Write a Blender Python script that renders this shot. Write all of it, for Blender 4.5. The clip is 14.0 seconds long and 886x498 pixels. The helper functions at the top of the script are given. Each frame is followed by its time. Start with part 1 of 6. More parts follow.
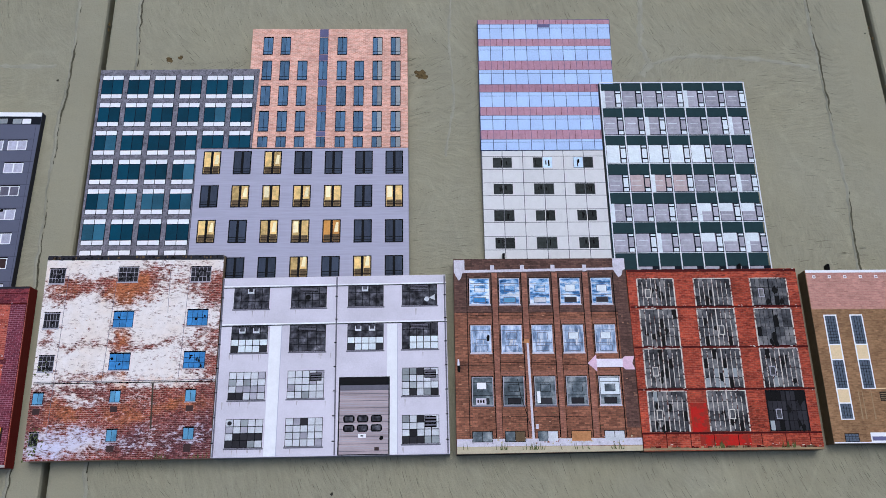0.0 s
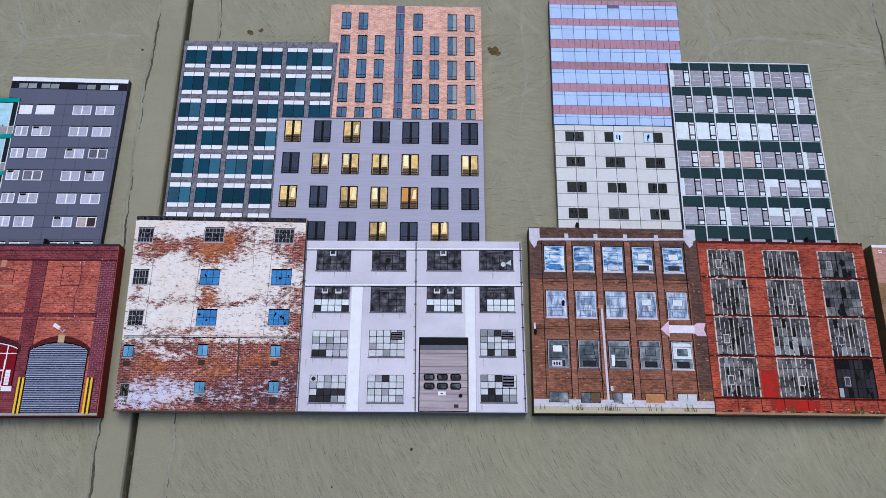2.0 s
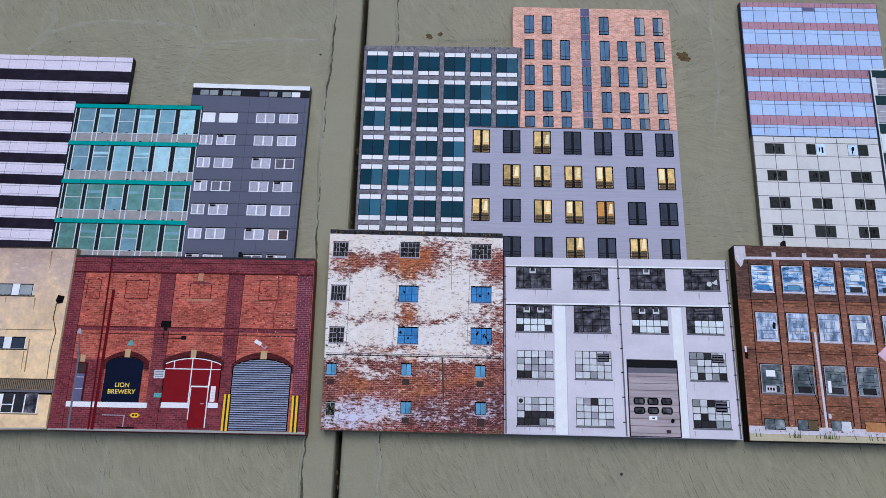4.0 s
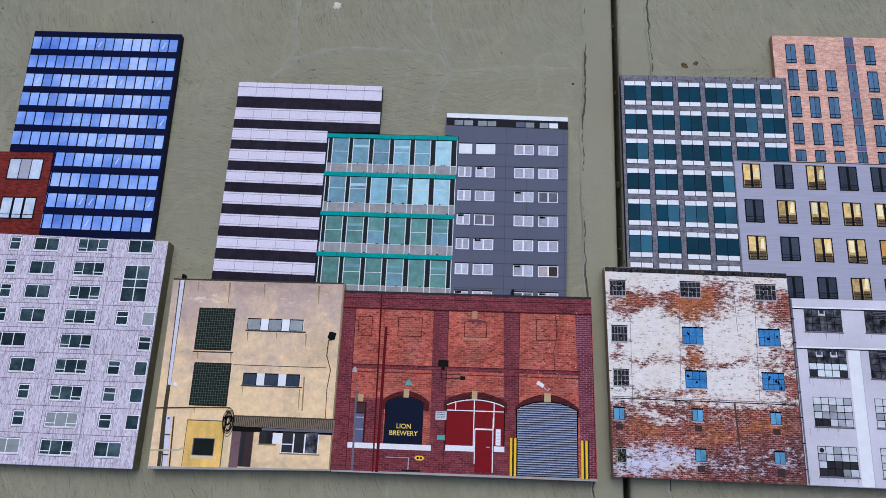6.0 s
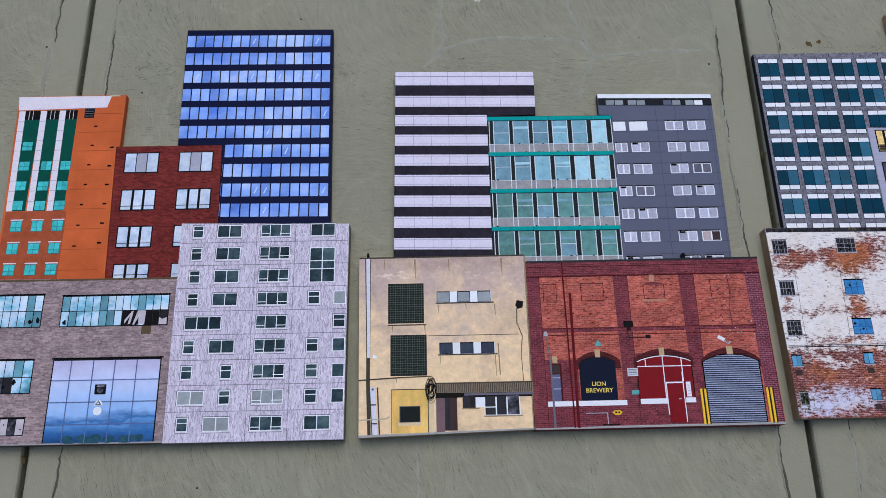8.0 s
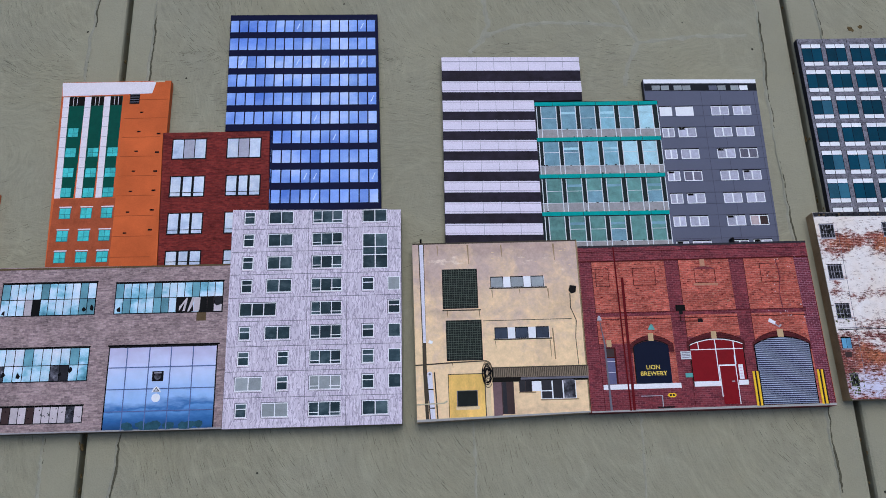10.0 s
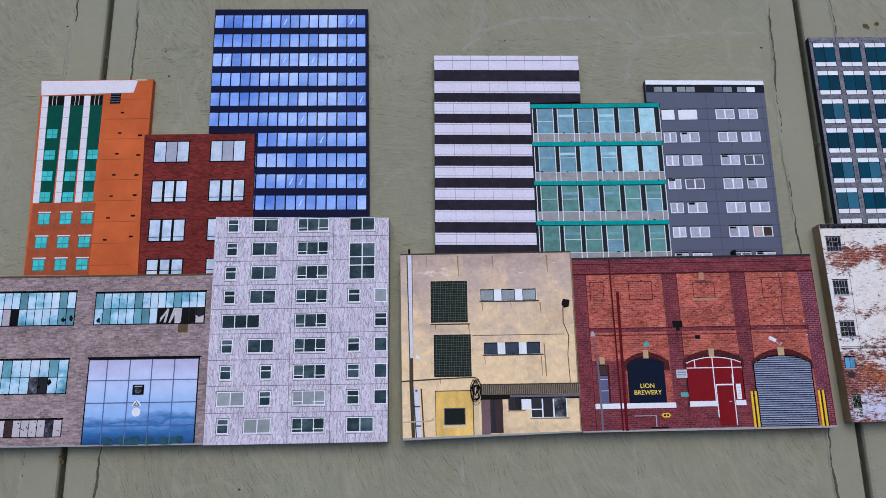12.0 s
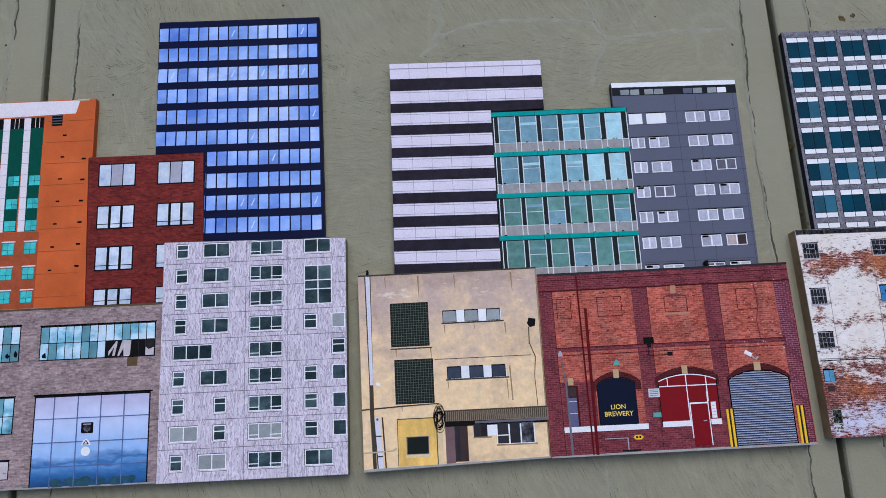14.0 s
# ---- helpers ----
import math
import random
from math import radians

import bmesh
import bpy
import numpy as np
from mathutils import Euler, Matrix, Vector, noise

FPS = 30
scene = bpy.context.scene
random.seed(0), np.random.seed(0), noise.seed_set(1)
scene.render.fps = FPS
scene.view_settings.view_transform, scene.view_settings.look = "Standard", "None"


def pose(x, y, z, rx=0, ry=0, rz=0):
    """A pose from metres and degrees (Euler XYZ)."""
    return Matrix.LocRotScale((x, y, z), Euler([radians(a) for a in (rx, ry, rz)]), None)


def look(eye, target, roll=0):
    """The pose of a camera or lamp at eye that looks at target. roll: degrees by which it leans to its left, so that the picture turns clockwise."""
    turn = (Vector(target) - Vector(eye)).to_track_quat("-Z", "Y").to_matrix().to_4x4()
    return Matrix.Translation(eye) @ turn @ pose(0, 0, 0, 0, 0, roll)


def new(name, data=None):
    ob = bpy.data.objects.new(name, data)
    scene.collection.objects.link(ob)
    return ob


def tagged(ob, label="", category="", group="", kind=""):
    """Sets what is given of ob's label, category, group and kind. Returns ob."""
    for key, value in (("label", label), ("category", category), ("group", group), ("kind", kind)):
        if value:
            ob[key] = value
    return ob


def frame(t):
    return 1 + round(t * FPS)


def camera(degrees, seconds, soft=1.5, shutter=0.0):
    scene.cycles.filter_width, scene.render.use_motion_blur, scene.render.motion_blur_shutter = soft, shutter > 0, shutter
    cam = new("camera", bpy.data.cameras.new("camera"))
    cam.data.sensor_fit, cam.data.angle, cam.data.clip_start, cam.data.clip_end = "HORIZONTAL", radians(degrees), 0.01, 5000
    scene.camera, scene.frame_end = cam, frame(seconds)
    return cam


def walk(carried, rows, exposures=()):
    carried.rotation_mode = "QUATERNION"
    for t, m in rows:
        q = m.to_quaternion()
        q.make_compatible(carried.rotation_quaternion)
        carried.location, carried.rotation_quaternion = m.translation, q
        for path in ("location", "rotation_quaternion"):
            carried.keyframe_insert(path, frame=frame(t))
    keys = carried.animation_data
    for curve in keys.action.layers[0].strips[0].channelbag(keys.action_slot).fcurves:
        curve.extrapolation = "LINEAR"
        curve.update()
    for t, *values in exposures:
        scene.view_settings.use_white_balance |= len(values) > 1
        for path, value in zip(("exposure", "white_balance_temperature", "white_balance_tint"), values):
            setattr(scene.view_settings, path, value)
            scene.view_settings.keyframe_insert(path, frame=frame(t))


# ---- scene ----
cam = camera(59.3, 14.0, soft=0.8)
PATH = [
    (0, (0.028, -0.092, 1.239), (0.065, 0.561, -0.651), 1.5),
    (0.5, (0.014, -0.105, 1.244), (0.052, 0.545, -0.647), 1.6),
    (1, (-0.02, -0.13, 1.245), (0.02, 0.536, -0.641), 1.9),
    (1.5, (-0.052, -0.157, 1.25), (-0.019, 0.521, -0.631), 1.6),
    (2, (-0.092, -0.168, 1.251), (-0.069, 0.506, -0.632), 1.5),
    (4.5, (-0.473, -0.072, 1.247), (-0.537, 0.517, -0.663), -5.4),
    (5, (-0.575, -0.091, 1.256), (-0.649, 0.507, -0.651), -5.6),
    (5.5, (-0.668, -0.076, 1.247), (-0.76, 0.521, -0.659), -6.7),
    (6, (-0.79, -0.021, 1.245), (-0.894, 0.574, -0.661), -8.6),
    (6.5, (-0.889, -0.003, 1.257), (-0.973, 0.594, -0.65), -8.5),
    (7, (-1.053, -0.049, 1.274), (-1.095, 0.554, -0.632), -6.0),
    (7.5, (-1.171, -0.096, 1.289), (-1.171, 0.52, -0.614), -2.3),
    (8, (-1.162, -0.118, 1.299), (-1.152, 0.524, -0.595), -0.9),
    (8.5, (-1.188, -0.121, 1.307), (-1.177, 0.526, -0.586), -0.8),
    (11, (-1.295, -0.087, 1.304), (-1.237, 0.471, -0.616), 3.5),
    (11.5, (-1.262, -0.062, 1.3), (-1.232, 0.479, -0.625), 1.4),
    (12, (-1.234, -0.024, 1.284), (-1.225, 0.487, -0.65), -0.6),
    (12.5, (-1.203, 0.011, 1.261), (-1.219, 0.508, -0.676), -3.5),
    (13, (-1.181, 0.041, 1.254), (-1.211, 0.523, -0.687), -5.7),
    (13.5, (-1.175, 0.04, 1.253), (-1.195, 0.513, -0.69), -5.1),
    (14, (-1.165, 0.042, 1.242), (-1.159, 0.514, -0.701), -2.7),
]
walk(cam, [(t, look(eye, target, roll)) for t, eye, target, roll in PATH], [(0, -0.06, 5750, 9), (2, -0.08, 5720, 9), (4.5, -0.2, 5640, 9), (14, -0.24, 5640, 9)])

# world, sun and exposure
world = bpy.data.worlds.new("overcast_sky")
scene.world = world
world.use_nodes = True
wn = world.node_tree.nodes
sky = wn.new("ShaderNodeTexSky")
sky.sky_type, sky.sun_disc = "NISHITA", False
sky.sun_elevation, sky.sun_rotation = radians(67), radians(10)
sky.dust_density, sky.air_density, sky.ozone_density = 4.0, 1.0, 1.0
world.node_tree.links.new(sky.outputs["Color"], wn["Background"].inputs["Color"])
wn["Background"].inputs["Strength"].default_value = 0.11
sun = new("sun", bpy.data.lights.new("sun", "SUN"))
sun.data.energy, sun.data.angle, sun.data.color = 1.5, radians(50), (1.0, 0.95, 0.88)
sun.matrix_world = look((0.2, 1.1, 2.6), (0, 0, 0))


# ---- materials ----
def lin(c):
    return tuple(((v / 255) / 12.92 if v <= 10 else ((v / 255 + 0.055) / 1.055) ** 2.4) for v in c) + (1.0,)


def nodes_of(name, rough):
    m = bpy.data.materials.new(name)
    m.use_nodes = True
    nt = m.node_tree
    b = nt.nodes["Principled BSDF"]
    b.inputs["Roughness"].default_value = rough
    b.inputs["Specular IOR Level"].default_value = 0.05
    co = nt.nodes.new("ShaderNodeTexCoord")
    return m, nt, b, co.outputs["Object"]


def math_node(nt, op, a, b=None, clamp=False):
    n = nt.nodes.new("ShaderNodeMath")
    n.operation, n.use_clamp = op, clamp
    for k, v in enumerate((a, b)):
        if v is None:
            continue
        if isinstance(v, (int, float)):
            n.inputs[k].default_value = v
        else:
            nt.links.new(v, n.inputs[k])
    return n.outputs[0]


def noise_node(nt, vec, scale, detail=6.0, rough=0.6, stretch=None, shift=None):
    if stretch or shift is not None:
        mp = nt.nodes.new("ShaderNodeMapping")
        nt.links.new(vec, mp.inputs["Vector"])
        if stretch:
            mp.inputs["Scale"].default_value = stretch
        if shift is not None:
            nt.links.new(shift, mp.inputs["Location"])
        vec = mp.outputs[0]
    n = nt.nodes.new("ShaderNodeTexNoise")
    n.inputs["Scale"].default_value, n.inputs["Detail"].default_value, n.inputs["Roughness"].default_value = scale, detail, rough
    nt.links.new(vec, n.inputs["Vector"])
    return n.outputs[0]


def mix_node(nt, fac, a, b):
    n = nt.nodes.new("ShaderNodeMix")
    n.data_type = "RGBA"
    for key, v in (("Factor", fac), ("A", a), ("B", b)):
        sock = [s for s in n.inputs if s.name == key and s.type == ("VALUE" if key == "Factor" else "RGBA")][0]
        if isinstance(v, (int, float, tuple)):
            sock.default_value = v
        else:
            nt.links.new(v, sock)
    return [s for s in n.outputs if s.type == "RGBA"][0]


def scaled(nt, col, fac):
    n = nt.nodes.new("ShaderNodeVectorMath")
    n.operation = "SCALE"
    if isinstance(col, tuple):
        n.inputs[0].default_value = col[:3]
    else:
        nt.links.new(col, n.inputs[0])
    nt.links.new(fac, n.inputs["Scale"])
    return n.outputs[0]


def bumped(nt, b, height, dist, strength=0.5):
    n = nt.nodes.new("ShaderNodeBump")
    n.inputs["Distance"].default_value, n.inputs["Strength"].default_value = dist, strength
    nt.links.new(height, n.inputs["Height"])
    nt.links.new(n.outputs[0], b.inputs["Normal"])


def random_shift(nt):
    info = nt.nodes.new("ShaderNodeObjectInfo")
    cmb = nt.nodes.new("ShaderNodeCombineXYZ")
    for k in range(3):
        nt.links.new(math_node(nt, "MULTIPLY", info.outputs["Random"], 3.0 + k), cmb.inputs[k])
    return info.outputs["Random"], cmb.outputs[0]


def ink(name, rgb, var=0.12, scale=90, rnd=0.0, rough=0.42, stretch=None, fine=0.12):
    """A printed colour: mottled at two scales; rnd varies it from piece to piece."""
    m, nt, b, vec = nodes_of(name, rough)
    r, shift = random_shift(nt)
    n1 = noise_node(nt, vec, scale, 4, 0.6, stretch, shift)
    n2 = noise_node(nt, vec, 480, 3, 0.65, stretch, shift)
    f = math_node(nt, "ADD", math_node(nt, "MULTIPLY", math_node(nt, "SUBTRACT", n1, 0.5), 4 * var), 1.0)
    f = math_node(nt, "ADD", f, math_node(nt, "MULTIPLY", math_node(nt, "SUBTRACT", n2, 0.5), 4 * fine))
    f = math_node(nt, "ADD", f, math_node(nt, "MULTIPLY", math_node(nt, "SUBTRACT", r, 0.5), 2 * rnd))
    nt.links.new(scaled(nt, lin(rgb), f), b.inputs["Base Color"])
    return m


def bricks(name, a, c, mortar, course=0.0032, var=0.3, rough=0.5, scale=30):
    """Printed brickwork: small courses with mortar, mottled at a larger scale."""
    m, nt, b, vec = nodes_of(name, rough)
    t = nt.nodes.new("ShaderNodeTexBrick")
    t.inputs["Scale"].default_value = 1.0
    t.inputs["Brick Width"].default_value, t.inputs["Row Height"].default_value = course * 2.7, course
    t.inputs["Mortar Size"].default_value, t.inputs["Mortar Smooth"].default_value = course * 0.11, 0.6
    t.inputs["Color1"].default_value, t.inputs["Color2"].default_value, t.inputs["Mortar"].default_value = lin(a), lin(c), lin(mortar)
    nt.links.new(vec, t.inputs["Vector"])
    n1 = noise_node(nt, vec, scale, 8, 0.65)
    n2 = noise_node(nt, vec, 420, 3, 0.6, (0.45, 1, 1))
    f = math_node(nt, "ADD", math_node(nt, "MULTIPLY", math_node(nt, "SUBTRACT", n1, 0.5), 3 * var), 1.0)
    f = math_node(nt, "ADD", f, math_node(nt, "MULTIPLY", math_node(nt, "SUBTRACT", n2, 0.5), 3.2 * var))
    nt.links.new(scaled(nt, t.outputs["Color"], f), b.inputs["Base Color"])
    return m


def ramped(nt, fac, stops):
    """A colour ramp of (position, rgb) stops."""
    ramp = nt.nodes.new("ShaderNodeValToRGB")
    nt.links.new(fac, ramp.inputs[0])
    el = ramp.color_ramp.elements
    while len(el) < len(stops):
        el.new(0.5)
    for e, (p, rgb) in zip(el, stops):
        e.position, e.color = p, lin(rgb)
    return ramp.outputs[0]


def stretched(nt, n, gain, mid=0.5):
    """Noise with its contrast raised about its middle."""
    return math_node(nt, "ADD", math_node(nt, "MULTIPLY", math_node(nt, "SUBTRACT", n, 0.5), gain), mid)


def glass_print(name, stops, scale, stretch=(1, 1, 1), rnd=0.12, gain=1.7, rough=0.42, loose=0.0):
    """Printed glass: one broken reflection that runs on from pane to pane; loose lets the panes differ in it."""
    m, nt, b, vec = nodes_of(name, rough)
    geo = nt.nodes.new("ShaderNodeNewGeometry")
    info = nt.nodes.new("ShaderNodeObjectInfo")
    n = noise_node(nt, geo.outputs["Position"], scale, 5, 0.62, stretch)
    n = stretched(nt, n, gain)
    if loose:
        n = math_node(nt, "ADD", n, math_node(nt, "MULTIPLY", math_node(nt, "SUBTRACT", info.outputs["Random"], 0.5), 2 * loose))
    k = math_node(nt, "ADD", math_node(nt, "MULTIPLY", math_node(nt, "SUBTRACT", info.outputs["Random"], 0.5), 2 * rnd), 1.0)
    k = math_node(nt, "ADD", k, math_node(nt, "MULTIPLY", math_node(nt, "SUBTRACT", noise_node(nt, vec, 420, 3, 0.6), 0.5), 0.35))
    nt.links.new(scaled(nt, ramped(nt, n, stops), k), b.inputs["Base Color"])
    return m


def flaked(name, bare, paint, scale=260, level=0.5):
    """Old paint that has come off in sharp flakes."""
    m, nt, b, vec = nodes_of(name, 0.5)
    geo = nt.nodes.new("ShaderNodeNewGeometry")
    n = stretched(nt, noise_node(nt, geo.outputs["Position"], scale, 5, 0.7), 2.2)
    f = math_node(nt, "MULTIPLY", math_node(nt, "SUBTRACT", n, level - 0.06), 9.0, True)
    k = math_node(nt, "ADD", math_node(nt, "MULTIPLY", noise_node(nt, vec, 300, 3, 0.6), 0.5), 0.75)
    nt.links.new(scaled(nt, mix_node(nt, f, lin(bare), lin(paint)), k), b.inputs["Base Color"])
    return m


def patch_sum(nt, vec, rows, start=0.0):
    """The sum of soft round patches: rows of (x, y, half width, half height in mm, weight)."""
    total = None
    for x, y, rx, ry, weight in rows:
        mp = nt.nodes.new("ShaderNodeMapping")
        mp.inputs["Scale"].default_value = (1000 / rx, 1000 / ry, 0)
        mp.inputs["Location"].default_value = (-x / rx, -y / ry, 0)
        nt.links.new(vec, mp.inputs["Vector"])
        ln = nt.nodes.new("ShaderNodeVectorMath")
        ln.operation = "LENGTH"
        nt.links.new(mp.outputs[0], ln.inputs[0])
        v = math_node(nt, "SUBTRACT", 1.35, ln.outputs["Value"], True)
        v = math_node(nt, "MULTIPLY", v, weight)
        total = math_node(nt, "ADD", v, start if total is None else total)
    return total


def warped(nt, vec, scale, amount):
    """Coordinates pushed about by noise, for ragged outlines."""
    n = nt.nodes.new("ShaderNodeTexNoise")
    n.inputs["Scale"].default_value, n.inputs["Detail"].default_value = scale, 4
    nt.links.new(vec, n.inputs["Vector"])
    sub = nt.nodes.new("ShaderNodeVectorMath")
    sub.operation = "MULTIPLY_ADD"
    nt.links.new(n.outputs["Color"], sub.inputs[0])
    sub.inputs[1].default_value = (amount, amount, 0)
    sub.inputs[2].default_value = (-amount / 2, -amount / 2, 0)
    add = nt.nodes.new("ShaderNodeVectorMath")
    add.operation = "ADD"
    nt.links.new(vec, add.inputs[0])
    nt.links.new(sub.outputs[0], add.inputs[1])
    return add.outputs[0]


def flaking_wall():
    """Brickwork under flaking white plaster, bare and rusty in patches, sooty and lilac near its foot."""
    m, nt, b, vec = nodes_of("flaking_plaster_on_brick", 0.5)
    sep = nt.nodes.new("ShaderNodeSeparateXYZ")
    nt.links.new(vec, sep.inputs[0])
    wv = warped(nt, vec, 28, 0.05)
    t = nt.nodes.new("ShaderNodeTexBrick")
    t.inputs["Scale"].default_value = 1.0
    t.inputs["Brick Width"].default_value, t.inputs["Row Height"].default_value, t.inputs["Mortar Size"].default_value = 0.0076, 0.0029, 0.0005
    t.inputs["Color1"].default_value, t.inputs["Color2"].default_value, t.inputs["Mortar"].default_value = lin((168, 78, 66)), lin((122, 50, 46)), lin((186, 140, 128))
    nt.links.new(vec, t.inputs["Vector"])
    streak = noise_node(nt, vec, 400, 5, 0.75, (0.36, 1, 1))
    mid = noise_node(nt, vec, 120, 6, 0.75, (0.6, 1, 1))
    bare = patch_sum(nt, wv, ((25, 268, 45, 26, 0.6), (80, 274, 60, 14, 0.5), (130, 266, 46, 30, 0.75), (155, 290, 30, 20, 0.5), (210, 285, 60, 30, 0.36), (262, 266, 30, 30, 0.6), (127, 188, 24, 20, 0.6), (180, 175, 50, 10, 0.5), (75, 178, 60, 8, 0.42), (248, 188, 30, 20, 0.45), (262, 140, 42, 26, 0.62), (12, 193, 16, 20, 0.45), (90, 126, 90, 12, 0.4), (276, 215, 14, 90, 0.4)), 0.12)
    low = math_node(nt, "MULTIPLY", math_node(nt, "SUBTRACT", 0.118, sep.outputs[1]), 60.0, True)
    bare = math_node(nt, "ADD", bare, math_node(nt, "MULTIPLY", low, 0.86))
    pale = patch_sum(nt, wv, ((70, 90, 58, 10, 0.55), (75, 27, 62, 25, 0.7), (15, 14, 30, 26, 0.4), (165, 86, 30, 8, 0.3), (190, 28, 60, 22, 0.28), (260, 34, 24, 20, 0.3)))
    bare = math_node(nt, "SUBTRACT", bare, pale)
    n = math_node(nt, "ADD", math_node(nt, "MULTIPLY", mid, 0.45), math_node(nt, "MULTIPLY", streak, 0.55))
    n = stretched(nt, n, 4.2)
    cover = math_node(nt, "MULTIPLY", math_node(nt, "ADD", math_node(nt, "SUBTRACT", n, math_node(nt, "MULTIPLY", bare, 0.95)), 0.18), 2.5, True)
    rust = patch_sum(nt, wv, ((128, 264, 42, 26, 0.9), (155, 290, 24, 16, 0.6), (40, 270, 40, 14, 0.5), (127, 188, 20, 16, 0.7), (236, 84, 46, 22, 0.7), (150, 70, 46, 18, 0.6), (45, 72, 40, 20, 0.6), (140, 122, 130, 10, 0.5)))
    rust = math_node(nt, "MULTIPLY", math_node(nt, "ADD", math_node(nt, "SUBTRACT", rust, 0.45), stretched(nt, noise_node(nt, vec, 60, 5, 0.7), 2.0, 0.15)), 2.0, True)
    brick = mix_node(nt, math_node(nt, "MULTIPLY", rust, 0.8), t.outputs["Color"], lin((196, 118, 74)))
    soot = patch_sum(nt, wv, ((230, 26, 70, 34, 0.8), (150, 30, 24, 34, 0.6), (280, 70, 24, 50, 0.5), (10, 60, 20, 40, 0.4), (70, 104, 90, 9, 0.45)))
    brick = mix_node(nt, math_node(nt, "MULTIPLY", soot, 0.8, True), brick, lin((88, 58, 72)))
    brick = scaled(nt, brick, math_node(nt, "ADD", math_node(nt, "MULTIPLY", stretched(nt, streak, 4.5), 0.9, True), 0.24))
    foot = math_node(nt, "MULTIPLY", math_node(nt, "SUBTRACT", 0.1, sep.outputs[1]), 18.0, True)
    plaster = mix_node(nt, foot, lin((233, 226, 224)), lin((208, 206, 228)))
    warm = math_node(nt, "MULTIPLY", stretched(nt, noise_node(nt, wv, 17, 5, 0.65), 3.0, 0.25), 1.0, True)
    plaster = mix_node(nt, math_node(nt, "MULTIPLY", warm, 0.4), plaster, lin((226, 200, 170)))
    plaster = mix_node(nt, math_node(nt, "MULTIPLY", rust, 0.4), plaster, lin((222, 172, 128)))
    speck = math_node(nt, "MULTIPLY", math_node(nt, "SUBTRACT", noise_node(nt, vec, 150, 4, 0.75, (0.6, 1, 1)), 0.635), 14.0, True)
    plaster = mix_node(nt, math_node(nt, "MULTIPLY", speck, 0.85), plaster, lin((150, 92, 70)))
    plaster = scaled(nt, plaster, math_node(nt, "ADD", math_node(nt, "MULTIPLY", noise_node(nt, vec, 110, 7, 0.75), 0.44), 0.76))
    nt.links.new(mix_node(nt, cover, brick, plaster), b.inputs["Base Color"])
    return m


def stained_render():
    """Cream render: yellower low down, greyed and rosy under the eaves, with darker clouds, pale scabs and hair cracks.
    """
    m, nt, b, vec = nodes_of("stained_cream_render", 0.5)
    sep = nt.nodes.new("ShaderNodeSeparateXYZ")
    nt.links.new(vec, sep.inputs[0])
    wv = warped(nt, vec, 20, 0.05)
    n = noise_node(nt, wv, 20, 7, 0.68)
    f = math_node(nt, "ADD", math_node(nt, "MULTIPLY", math_node(nt, "SUBTRACT", sep.outputs[1], 0.14), 5.0), stretched(nt, n, 3.2, 0.2), True)
    col = mix_node(nt, f, lin((238, 207, 164)), lin((197, 173, 162)))
    dark_cloud = patch_sum(nt, wv, ((60, 292, 90, 18, 0.5), (200, 290, 100, 18, 0.55), (240, 190, 34, 26, 0.5), (60, 175, 50, 7, 0.5), (210, 105, 14, 36, 0.35), (30, 240, 20, 30, 0.35), (255, 60, 24, 9, 0.6), (160, 20, 20, 40, 0.5), (205, 12, 70, 9, 0.5)))
    dark_cloud = math_node(nt, "MULTIPLY", dark_cloud, stretched(nt, noise_node(nt, vec, 55, 6, 0.7), 2.4, 0.6), True)
    col = mix_node(nt, math_node(nt, "MULTIPLY", dark_cloud, 0.75), col, lin((140, 116, 104)))
    scab = patch_sum(nt, wv, ((60, 266, 46, 7, 0.6), (190, 268, 40, 12, 0.45), (245, 255, 22, 20, 0.4)))
    scab = math_node(nt, "MULTIPLY", math_node(nt, "SUBTRACT", math_node(nt, "ADD", scab, stretched(nt, noise_node(nt, vec, 110, 6, 0.75, (0.5, 1, 1)), 2.4)), 0.98), 4.0, True)
    col = mix_node(nt, math_node(nt, "MULTIPLY", scab, 0.8), col, lin((232, 214, 196)))
    k = math_node(nt, "ADD", math_node(nt, "MULTIPLY", noise_node(nt, vec, 75, 9, 0.8), 0.9), 0.55)
    nt.links.new(scaled(nt, col, k), b.inputs["Base Color"])
    return m


def raked_render():
    """Pale render raked into close upright strokes, their shaded and lit flanks put into the colour."""
    m, nt, b, vec = nodes_of("raked_render", 0.5)
    wv = warped(nt, vec, 90, 0.006)
    a = stretched(nt, noise_node(nt, wv, 330, 2, 0.5, (1.0, 0.17, 1)), 2.6)
    dark = math_node(nt, "SUBTRACT", 1.0, math_node(nt, "MULTIPLY", math_node(nt, "ABSOLUTE", math_node(nt, "SUBTRACT", a, 0.55)), 8.0), True)
    light = math_node(nt, "SUBTRACT", 1.0, math_node(nt, "MULTIPLY", math_node(nt, "ABSOLUTE", math_node(nt, "SUBTRACT", a, 0.3)), 8.0), True)
    col = mix_node(nt, dark, lin((206, 196, 211)), lin((152, 143, 162)))
    col = mix_node(nt, light, col, lin((228, 219, 232)))
    f = math_node(nt, "ADD", math_node(nt, "MULTIPLY", noise_node(nt, vec, 30, 5, 0.6), 0.3), 0.84)
    nt.links.new(scaled(nt, col, f), b.inputs["Base Color"])
    bumped(nt, b, math_node(nt, "SUBTRACT", 1.0, a), 0.0006, 0.35)
    return m


